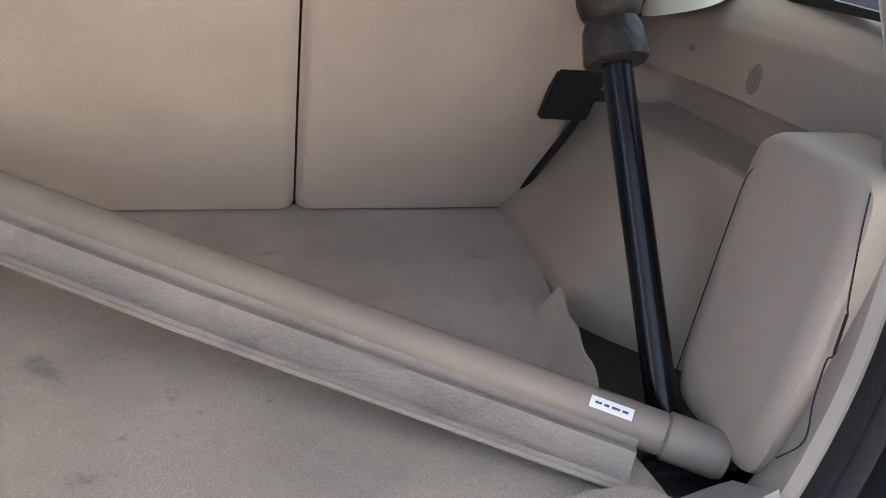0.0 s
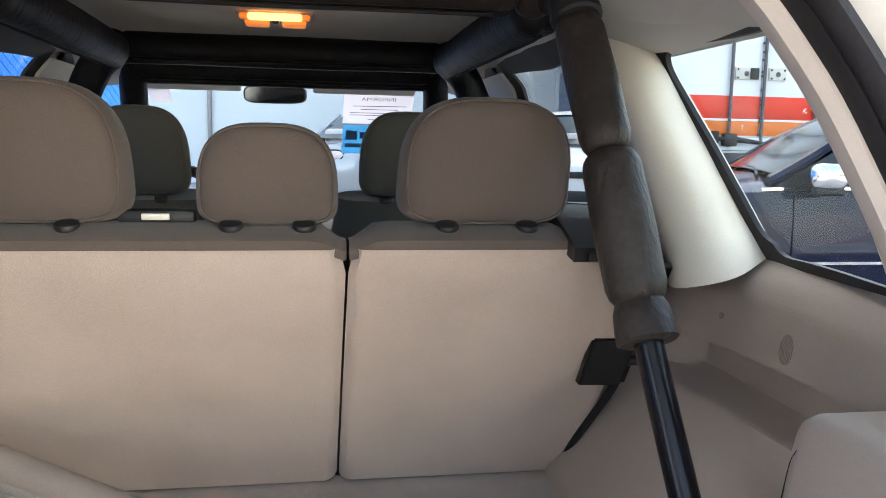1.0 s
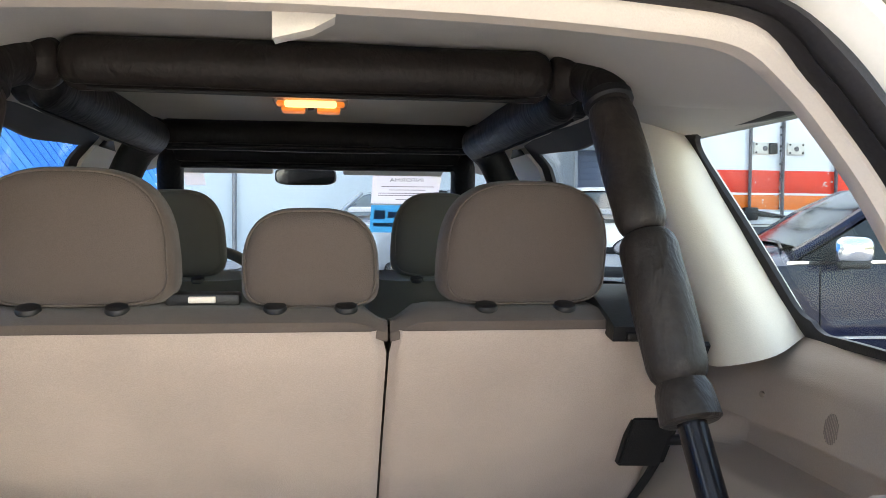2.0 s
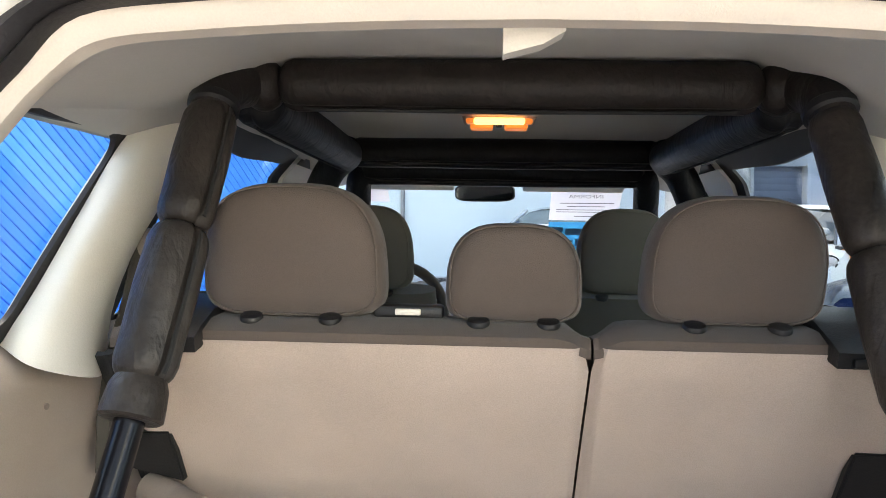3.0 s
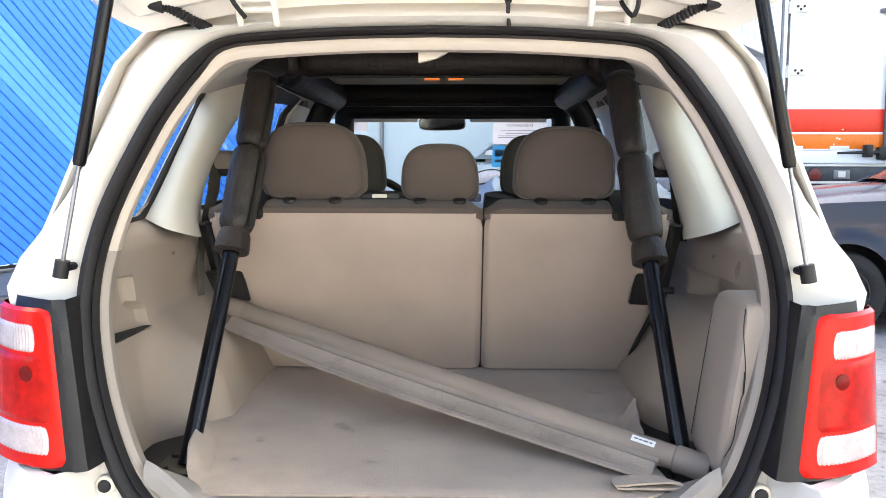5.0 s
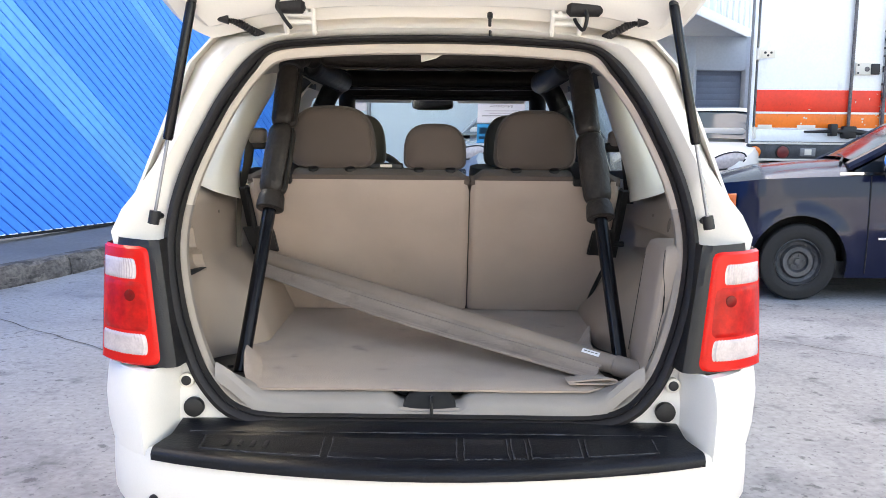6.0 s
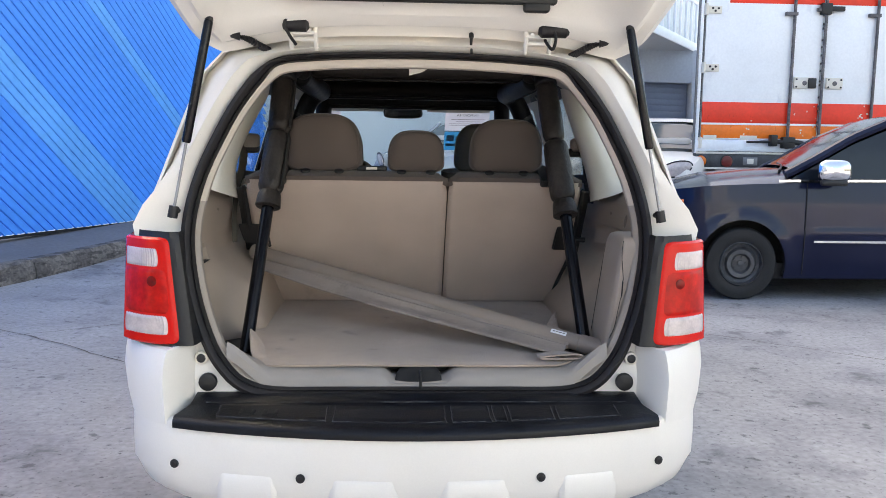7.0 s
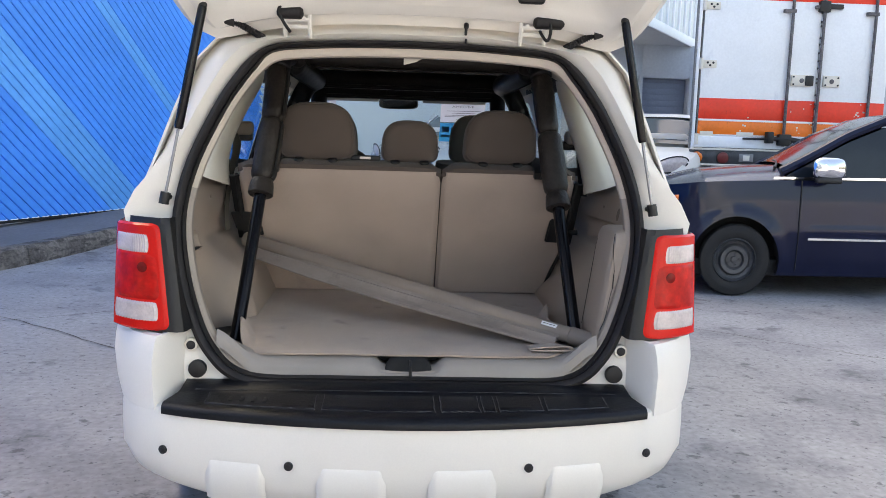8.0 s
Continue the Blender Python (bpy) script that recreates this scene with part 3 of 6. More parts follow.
    for k in range(4):
        x = -.49 + .032 * k
        part("tread_rib", box_bm(x - .006, x + .006, pad_y(x, .62), pad_y(x, .16), pad_z(.4) + .002, pad_z(.4) + .0048, .0012), PAD, pad)


make_bumper()


def make_tail_lamp(sign):
    def at(u, z, out=0.0):
        """u 0 at the inner edge, 1 at the outer rear corner, up to 1.6 along the side."""
        t = (z - .79) / .31
        x0, x1 = .662 + .036 * t, .846 - .008 * t
        if u <= 1:
            x = x0 + (x1 - x0) * u
            y = .035 + .085 * max(u, 0) ** 2.4 + .03 * t
        else:
            x = x1 + .016 * (u - 1) / .6
            y = .12 + .03 * t + .24 * (u - 1)
        n = Vector((.25 + .55 * ss(.7, 1.0, u), -1 + .4 * ss(.7, 1.0, u), 0)).normalized()
        return (sign * (x + n.x * out), y + n.y * out, z)
    def patch(u0, u1, z0, z1, out, nu=14, nz=24, round_in=.0, round_out=.0, crown=.0, lip=.006, facets=0):
        """A lens on the lamp's face with rounded corners and turned-in edges."""
        rings = []
        for z in np.linspace(z0, z1, nz):
            d = max(0, .026 - min(z - z0, z1 - z)) / .026
            c = 1 - math.sqrt(max(0, 1 - d * d))
            row = []
            us = np.linspace(u0 + round_in * c, u1 - round_out * c, nu)
            for k, u in enumerate(us):
                f = k / (nu - 1)
                e = lip * max(0, 1 - min(z - z0, z1 - z) / .006, 1 - min(f, 1 - f) * nu / 2.2)
                w = .0016 * (k % 2) if facets else 0
                row.append(at(u, z, out + crown * (1 - (2 * f - 1) ** 2) - e - w))
            rings.append(row)
        return loft(bmesh.new(), rings, closed=False)
    # black housing: inner flange to the weatherstrip, arched over the lens
    rows = []
    for z in list(np.linspace(.792, 1.09, 22)) + [1.100, 1.106, 1.110]:
        top = ss(1.06, 1.11, z)
        seal = interp(z, [.79, .85, .934, 1.0, 1.1], [.622, .640, .660, .670, .676])
        a, c = at(-.16, z, .004), at(0, z, .010)
        flange = (sign * seal, .096 + .02 * (z - .79) / .31, z)
        rows.append([flange, tuple(Vector(flange).lerp(Vector(a), .6) + Vector((0, -.012, 0))), a, at(-.08, z, .012 - .01 * top), c, at(.3, z, .006 - .012 * top), at(.7, z, .002 - .012 * top), at(1.0, z, -.012), at(1.5, z, -.008)])
    bm = loft(bmesh.new(), rows, closed=False)
    lamp = part("tail_lamp", bm, BLACK, suv, "red and clear tail lamp in a black housing")
    part("red_lens", patch(-.02, 1.6, .794, 1.094, .013, 34, 50, round_in=.22, lip=.008), RED, lamp, "glossy red lens")
    part("reversing_lens", patch(.26, .97, 1.012, 1.064, .0165, 28, 16, .05, .03, lip=.003, facets=1), CLEAR, lamp, "clear faceted lens")
    brake = part("brake_lens", patch(.14, .95, .882, 1.006, .016, 18, 20, .07, .03, lip=.003), RED_DEEP, lamp, "deep red faceted lens")
    part("indicator_lens", patch(.18, .97, .822, .876, .0165, 30, 16, .05, .03, lip=.003, facets=1), CLEAR, lamp, "clear faceted lens")
    bm = bmesh.new()
    disc(bm, at(.40, .972, .0165), (sign * .25, -1, 0), .015, .003, 20, .001)
    part("bulb", bm, RED_DARK, brake, "dark bulb behind the lens")


make_tail_lamp(1)
make_tail_lamp(-1)

WHEELS = (0.92, 3.54)      # axles
WHEEL_R = 0.355


def tyre_bm(r, w, rim):
    """A tyre round the x axis."""
    prof = [(rim, -.42 * w), (rim + .02, -.5 * w), (r - .06, -.52 * w), (r - .015, -.47 * w), (r, -.36 * w), (r - .006, -.12 * w), (r - .006, .12 * w), (r, .36 * w), (r - .015, .47 * w), (r - .06, .52 * w), (rim + .02, .5 * w), (rim, .42 * w)]
    rings = [[(x, rr * math.cos(a), rr * math.sin(a)) for rr, x in prof] for a in (2 * math.pi * k / 40 for k in range(41))]
    return loft(bmesh.new(), rings, closed=False)


def rim_bm(r, outer, slots=8):
    """A pressed steel wheel, facing +x."""
    prof = [(r, outer + .0), (r - .012, outer + .012), (r - .03, outer - .03), (r * .72, outer - .045), (r * .62, outer - .012), (r * .45, outer - .015), (r * .36, outer - .045), (.03, outer - .045), (0.004, outer - .04)]
    bm = loft(bmesh.new(), [[(x, rr * math.cos(a), rr * math.sin(a)) for rr, x in prof] for a in (2 * math.pi * k / 32 for k in range(33))], closed=False)
    for k in range(5):
        a = 2 * math.pi * k / 5
        disc(bm, (outer - .038, .058 * math.cos(a), .058 * math.sin(a)), (1, 0, 0), .012, .02, 8)
    disc(bm, (outer - .04, 0, 0), (1, 0, 0), .03, .03, 14, .004)
    for k in range(slots):
        a = 2 * math.pi * (k + .5) / slots
        disc(bm, (outer - .038, r * .80 * math.cos(a), r * .80 * math.sin(a)), (1, 0, 0), .014, .004, 10)
    return bm


def add_wheel(parent, at, facing, r=.335, w=.21, rim=.205, rim_mat=STEEL_RIM):
    """facing: direction of the outer side."""
    m = Matrix.Translation(at) @ Vector(facing).to_track_quat("X", "Z").to_matrix().to_4x4()
    bm = tyre_bm(r, w, rim)
    bmesh.ops.transform(bm, matrix=m, verts=bm.verts[:])
    wheel = part("wheel", bm, TYRE, parent, "black tyre")
    bm = rim_bm(rim + .004, w * .42)
    bmesh.ops.transform(bm, matrix=m, verts=bm.verts[:])
    part("rim", bm, rim_mat, wheel)


def side_sheet(corners, sign, nu=10, nv=10, thick=.03, inset=0.0):
    """A patch of the body side between four (y, z) corners, in order, bent to the body."""
    a, b, c, d = [Vector((p[0], p[1], 0)) for p in corners]
    rows = []
    for v in np.linspace(0, 1, nv):
        row = []
        for u in np.linspace(0, 1, nu):
            p = a.lerp(b, u).lerp(d.lerp(c, u), v)
            row.append((sign * (side_x(p.y) - taper(p.x) - inset), p.x, p.y))
        rows.append(row)
    bm = loft(bmesh.new(), rows, closed=False)
    if thick:
        inner = [[(p[0] - sign * thick, p[1], p[2]) for p in row] for row in rows]
        loft(bm, inner, closed=False)
        edge = rows[0] + [r[-1] for r in rows[1:]] + list(reversed(rows[-1][:-1])) + [r[0] for r in reversed(rows[1:-1])]
        edge_in = [(sign * (abs(p[0]) - thick), p[1], p[2]) for p in edge]
        loft(bm, [edge, edge_in], closed=True)
        bmesh.ops.remove_doubles(bm, verts=bm.verts[:], dist=1e-5)
    return bm


QW = [(.27, 1.215), (.735, 1.215), (.915, 1.565), (.43, 1.565)]
QW_RIGHT = [(.27, 1.215), (.737, 1.215), (.952, 1.565), (.43, 1.565)]
RW = [(1.10, 1.215), (1.96, 1.215), (1.90, 1.608), (1.20, 1.608)]
FW = [(2.12, 1.215), (3.02, 1.215), (2.56, 1.60), (2.06, 1.608)]


def make_sides():
    for sign in (1, -1):
        ys = np.linspace(.18, 4.30, 104)
        zs = np.linspace(.34, 1.215, 24)
        bm = bmesh.new()
        grid = []
        for z in zs:
            row = []
            for y in ys:
                yy, zz = y, z
                for w in WHEELS:
                    d = math.hypot(y - w, z - WHEEL_R)
                    if .36 < d < .44:
                        yy, zz = w + (y - w) * .40 / d, WHEEL_R + (z - WHEEL_R) * .40 / d
                front = ss(3.3, 4.35, yy)
                top = 1.215 - .24 * ss(3.0, 4.3, yy)
                zz2 = min(zz, top)
                row.append(bm.verts.new((sign * (side_x(zz) - .16 * front ** 2 - taper(yy)), yy, zz2)))
            grid.append(row)
        for i in range(len(zs) - 1):
            for j in range(len(ys) - 1):
                c = sum((v.co for v in (grid[i][j], grid[i][j + 1], grid[i + 1][j + 1], grid[i + 1][j])), Vector()) / 4
                if any(math.hypot(c.y - w, c.z - WHEEL_R) < .395 for w in WHEELS):
                    continue
                bm.faces.new((grid[i][j], grid[i][j + 1], grid[i + 1][j + 1], grid[i + 1][j]))
        bmesh.ops.delete(bm, geom=[v for v in bm.verts if not v.link_faces], context="VERTS")
        bmesh.ops.remove_doubles(bm, verts=bm.verts[:], dist=1e-4)
        part("body_side", bm, PAINT, suv)
        for nm, poly in (("c_pillar", [(.735, 1.215), (1.10, 1.215), (1.20, 1.61), (.915 if sign < 0 else .952, 1.565)]), ("b_pillar", [(1.96, 1.215), (2.12, 1.215), (2.06, 1.608), (1.90, 1.608)]),
                         ("a_pillar", [(3.02, 1.215), (3.16, 1.215), (2.66, 1.61), (2.56, 1.60)]), ("d_pillar", [(.15, 1.215), (.27, 1.215), (.43, 1.565), (.25, 1.565)]),
                         ("roof_rail", [(.25, 1.562), (1.20, 1.567), (1.20, 1.70), (.27, 1.70)]), ("roof_rail", [(1.20, 1.606), (2.66, 1.606), (2.60, 1.70), (1.20, 1.70)])):
            part(nm, side_sheet(poly, sign, thick=.008), PAINT, suv)
        for nm, poly, g in (("quarter_window", QW if sign < 0 else QW_RIGHT, GLASS_TINT), ("rear_door_window", RW, GLASS_TINT), ("front_door_window", FW, GLASS)):
            w = part(nm, side_sheet(poly, sign, thick=.003, inset=.003), g, suv, "side window glass")
            # black rubber frame
            c = Vector((sum(p[0] for p in poly) / 4, sum(p[1] for p in poly) / 4))
            outer, inner = [], []
            k = len(poly)
            for i in range(k):
                a, b = Vector(poly[i]), Vector(poly[(i + 1) % k])
                for u in np.linspace(0, 1, 28, endpoint=False):
                    p = a.lerp(b, u)
                    near = min((p - Vector(v)).length for v in poly)
                    fillet = .026 * max(0, 1 - near / .06) ** 2 if nm == "quarter_window" else 0
                    q = p + (c - p).normalized() * ((.011 if nm == "quarter_window" else .026) + fillet)
                    p = p - (c - p).normalized() * (.004 if nm == "quarter_window" else .035)
                    p.y = max(p.y, 1.20)
                    outer.append((sign * (side_x(p.y) - taper(p.x) - .010), p.x, p.y))
                    inner.append((sign * (side_x(q.y) - taper(q.x) - .008), q.x, q.y))
            bm = loft(bmesh.new(), [outer, inner, [(p[0] - sign * .010, p[1], p[2]) for p in inner], [(p[0] - sign * .014, p[1], p[2]) for p in outer]], closed=True)
            part("window_frame", bm, RUBBER, w)
        part("b_pillar_trim", side_sheet([(1.97, 1.215), (2.30, 1.215), (2.25, 1.60), (1.93, 1.60)], sign, thick=.012, inset=.026), CREAM, suv)
        for w in WHEELS:
            add_wheel(suv, (sign * .77, w, .335), (sign, 0, 0))


make_sides()


def make_roof_and_nose():
    rows, inner = [], []
    for y in np.linspace(.28, 2.62, 28):
        drop = .04 * ss(.9, .25, y) + .05 * ss(2.0, 2.62, y)
        rows.append([(x, y, 1.735 - .035 * (abs(x) / .56) ** 2.5 - drop) for x in np.linspace(-.56, .56, 23)])
    part("roof", loft(bmesh.new(), rows, closed=False), PAINT, suv)
    for y in np.linspace(.285, 2.55, 28):
        drop = .082 * ss(1.0, .20, y) + .07 * ss(1.9, 2.55, y)
        low = .10 * ss(1.2, .9, y) + .065 * ss(.9, 1.2, y)
        wide = .04 * ss(.9, 1.2, y)
        inner.append([(x, y, 1.700 - drop - low * ss(.36 + wide, .60 + wide, abs(x))) for x in np.linspace(-.66, .66, 41)])
    part("headliner", loft(bmesh.new(), inner, closed=False), HEADLINER, suv, "light grey-beige cloth headliner")
    # windscreen and bonnet
    rows = [[(x * (.60 + .12 * u), 2.56 + .66 * u - .10 * abs(x) ** 2.2 * 1, 1.625 - .52 * u) for x in np.linspace(-1, 1, 15)] for u in np.linspace(0, 1, 8)]
    w = part("windscreen", loft(bmesh.new(), rows, closed=False), GLASS, suv)
    w.visible_shadow = False
    rows = []
    for y in np.linspace(3.10, 4.36, 16):
        wd = .80 - .16 * ss(3.4, 4.4, y) ** 2
        rows.append([(x * wd, y - .08 * abs(x) ** 2.5, 1.10 - .13 * ss(3.2, 4.4, y) - .03 * abs(x) ** 3) for x in np.linspace(-1, 1, 17)])
    part("bonnet", loft(bmesh.new(), rows, closed=False), PAINT, suv)
    bm = bmesh.new()
    loft(bm, [[(x * .70, 4.36 - .12 * abs(x) ** 2.5 + o, z) for x in np.linspace(-1, 1, 15)] for z, o in ((.97, -.01), (.85, .04), (.70, .05), (.55, .09), (.40, .07), (.32, 0))], closed=False)
    part("front_bumper", bm, PAINT, suv)
    bm = box_bm(-.72, .72, .22, 4.2, .33, .40, .01)
    part("underbody", bm, BLACK, suv)
    # dark inner floor of the cabin and the cargo well
    bm = box_bm(-.70, .70, 1.15, 3.3, .40, .46, .01)
    part("cabin_floor", bm, BLACK, suv)
    part("cargo_floor", box_bm(-.72, .72, .215, 1.16, .655, .695, .005), BLACK, suv, "bare black cargo floor")
    part("bulkhead", box_bm(-.70, .70, 1.13, 1.16, .465, .652, .002), BLACK, suv)
    bm = bmesh.new()
    rbox(bm, -.62, .62, .18, .30, .36, .56, .02)
    sweep(bm, [(-.45, .15, .34), (-.45, .6, .36)], .035, 12)
    part("exhaust_and_crossmember", bm, BLACK, suv)


make_roof_and_nose()


# ---- the SUV: tailgate ----
def hatch_z(y):
    return interp(y, [-.62, .10, .30, .38, .44], [2.14, 1.888, 1.788, 1.737, 1.692])


def hatch_w(y):
    return interp(y, [-.62, -.55, -.2, .1, .25, .35, .41, .44], [.70, .76, .80, .785, .745, .705, .665, .60])


def make_tailgate():
    def crown(x, y):
        """Droop of the panel's corners towards the hinges."""
        return .062 * min(abs(x) / .62, 1.1) ** 3 * ss(.0, .40, y)
    def ring(dy, dw, dz):
        """Outline of the tailgate, shrunk by dy and dw and moved off its face by dz."""
        y0, y1 = -.62 + dy, .44 - dy
        right = []
        for t in np.linspace(0, 1, 28):
            y = y1 + (y0 - y1) * t
            right.append((max(hatch_w(y) - dw, .05), y))
        across = [(right[0][0] * u, y1) for u in np.linspace(-.9, .9, 12)]
        pts = right + [(-x, y) for x, y in reversed(right)] + across
        return [(x, y, hatch_z(y) + dz - crown(x, y)) for x, y in pts]
    def window(grow, dz):
        y0, y1 = -.34 - grow, .275 + grow
        pts = []
        for k in range(56):
            a = 2 * math.pi * k / 56
            cx, cy = math.cos(a), math.sin(a)
            x = (.56 + grow) * math.copysign(abs(cx) ** .35, cx)
            y = (y0 + y1) / 2 + (y1 - y0) / 2 * math.copysign(abs(cy) ** .35, cy)
            pts.append((x, y, hatch_z(y) + dz))
        return pts
    def by_angle(pts):
        """The outline met by rays from its middle, so that all outlines match point for point."""
        c = Vector((0, -.09))
        out = []
        for k in range(144):
            a = 2 * math.pi * (k + .5) / 144
            d = Vector((math.cos(a) * 1.4, math.sin(a))).normalized()
            best = None
            for i in range(len(pts)):
                p, q = Vector(pts[i]), Vector(pts[(i + 1) % len(pts)])
                e = (q - p).xy
                den = d.x * e.y - d.y * e.x
                if abs(den) < 1e-9:
                    continue
                w = (p.xy - c)
                t, u = (w.x * e.y - w.y * e.x) / den, (w.x * d.y - w.y * d.x) / den
                if t > 0 and -1e-6 <= u <= 1 + 1e-6 and (best is None or t > best[0]):
                    best = (t, p.lerp(q, u))
            out.append(best[1])
        return out
    outer_low, outer_rim, outer_top = by_angle(ring(.02, .03, -.005)), by_angle(ring(0, 0, .02)), by_angle(ring(.0, .0, .05))
    lip = by_angle(ring(.05, .06, -.002))
    bead = by_angle(ring(.075, .085, -.022))
    bead_2, bead_3 = by_angle(ring(.115, .12, -.022)), by_angle(ring(.122, .128, -.012))
    win_low, win_top = by_angle(window(.05, -.024)), by_angle(window(.0, .03))
    bm = loft(bmesh.new(), [outer_top, outer_rim, outer_low, lip, bead, bead_2, bead_3, win_low, win_top], True)
    gate = part("tailgate", bm, PAINT, suv, "raised white tailgate seen from below")
    bm = loft(bmesh.new(), [by_angle(window(.02, .0)), by_angle(window(-.03, -.01)), by_angle(window(-.035, .01))], True)
    part("glass_seal", bm, RUBBER, gate)
    bm = bmesh.new()
    bm.faces.new([bm.verts.new(p) for p in by_angle(window(.02, .032))])
    part("tailgate_glass", bm, GLASS_DARK, gate, "dark tinted rear window", smooth=False)
    bm = loft(bmesh.new(), [outer_top, by_angle(ring(.03, .04, .07)), by_angle(window(.0, .05))], True)
    part("outer_skin", bm, PAINT, gate)
    # wiper motor cover, grommets, cables
    bm = bmesh.new()
    rbox(bm, -.42, .40, .245, .275, hatch_z(.26) - .035, hatch_z(.26) - .005, .010)
    rbox(bm, .30, .38, .25, .285, hatch_z(.26) - .055, hatch_z(.26) - .02, .010)
    part("trim_cover", bm, BLACK, gate)
    for sx in (-1, 1):
        bm = bmesh.new()
        gx, gl = (.41, .048) if sx > 0 else (-.385, .040)
        gz = hatch_z(.355) - crown(gx, .355) - .018
        sweep(bm, [(gx - gl, .355, gz), (gx - gl * .8, .355, gz), (gx + gl * .8, .355, gz), (gx + gl, .355, gz)], [.012, .021, .021, .012], 16)
        part("grommet", bm, RUBBER, gate, "black rubber grommet")
        bm = bmesh.new()
        if sx > 0:
            line = [(gx, .340, gz), (gx + .004, .335, gz - .03), (gx - .004, .345, gz - .055), (gx - .02, .36, gz - .035), (gx - .025, .37, gz - .02)]
        else:
            line = [(gx - .02, .33, gz + .02), (gx - .032, .335, gz), (gx - .02, .35, gz - .03), (gx - .002, .37, gz - .055)]
        sweep(bm, smooth_line(line, 14), .0050, 8)
        part("cable", bm, BLACK, gate)
        # hinge
        bm = bmesh.new()
        for dx in (-.038, .038):
            sweep(bm, [(sx * .365 + dx, .395, 1.655), (sx * .365 + dx, .380, 1.672), (sx * .365 + dx, .366, 1.700), (sx * .365 + dx, .372, 1.715)], .0072, 8)
        for z, y in ((1.700, .366), (1.682, .376)):
            sweep(bm, [(sx * .365 - .038, y, z), (sx * .365 + .038, y, z)], .0062, 8)
        for dx in (-.02, .02):
            disc(bm, (sx * .365 + dx, .362, 1.705), (0, -1, 0), .006, .012, 10)
        part("hinge", bm, PAINT, gate, "painted steel hinge")
        # ribbed cable hose from roof to tailgate
        line = smooth_line([(sx * .475, .412, 1.650), (sx * .50, .385, 1.662), (sx * .545, .368, 1.684), (sx * .575, .362, 1.692)], 44)
        bm = sweep(bmesh.new(), line, [.0085 + .003 * (k % 2) for k in range(44)], 10)
        sweep(bm, [line[-1] - Vector((sx * .02, 0, .004)), line[-1] + Vector((sx * .022, -.004, .004))], [.016, .012], 12)
        part("cable_hose", bm, RUBBER, gate, "ribbed black cable hose")
        # gas strut
        a, b = Vector((sx * .700, .098, 1.163)), Vector((sx * .592, .118, 1.708))
        mid = a.lerp(b, .37)
        bm = sweep(bmesh.new(), [mid - (b - a) * .012, mid, b - (b - a) * .03, b], [.010, .0125, .0125, .008], 14)
        strut = part("gas_strut", bm, TUBE, gate, "black gas strut with bare rod")
        part("rod", sweep(bmesh.new(), [a, mid], .0042, 10), DULL_ROD, strut)
        bm = sweep(bmesh.new(), [a - (b - a) * .03, a + (b - a) * .03], .014, 12)
        sweep(bm, [a, a + Vector((0, .05, 0))], .008, 8)
        part("ball_end", bm, BLACK, strut)
        bm = sweep(bmesh.new(), [b - (b - a) * .02, b + (b - a) * .03], .012, 12)
        sweep(bm, [b, b + Vector((0, .02, .03))], .008, 8)
        part("ball_end", bm, BLACK, strut)
    bm = bmesh.new()
    sweep(bm, [(.157, .392, 1.702), (.157, .398, 1.680), (.160, .402, 1.650)], [.005, .0045, .004], 10)
    disc(bm, (.157, .392, 1.704), (0, -.5, -1), .008, .014, 12, .002)
    part("washer_hose", bm, BLACK, gate)
    # hang it on the roof's rear edge
    shift = Matrix.Translation((0, -.172, -.020)) @ Matrix.Diagonal((.94, 1, 1, 1))
    for o in (gate, *gate.children):
        if not o.name.startswith("gas_strut"):
            o.data.transform(shift)


make_tailgate()


# ---- the SUV: inner trim of the boot ----
def trim_x(y, z, right):
    """Half-width of the moulded side trim."""
    x = interp(z, [.66, .75, .90, 1.0, 1.11, 1.16, 1.19, 1.215], [.672, .690, .705, .715, .728, .738, .758, .792])
    slope = min(max((.985 - z) / .24, 0), 1) ** .8
    wheel = .150 * (ss(.40, .68, y) * slope if right else ss(.44, .64, y) * (.35 * slope + .65 * ss(.995, .84, z)))
    x -= wheel
    x -= .030 * ss(.60, .95, y) * ss(1.03, 1.10, z) * ss(1.22, 1.15, z)
    if right:
        x += .070 * ss(.39, .41, y) * ss(.98, .90, y) * ss(.982, .992, z) * ss(1.075, 1.050, z)
    else:
        edge = .475 + .05 * ss(1.035, 1.007, z)
        inside = ss(.966, .972, z) * ss(1.106, 1.098, z + .03 * (y - .33))
        x += .030 * ss(.290, .296, y) * ss(edge + .008, edge, y) * inside
        x += .016 * ss(.290, .296, y) * ss(.410, .404, y) * inside
    return x - .02 * ss(.26, .17, y)


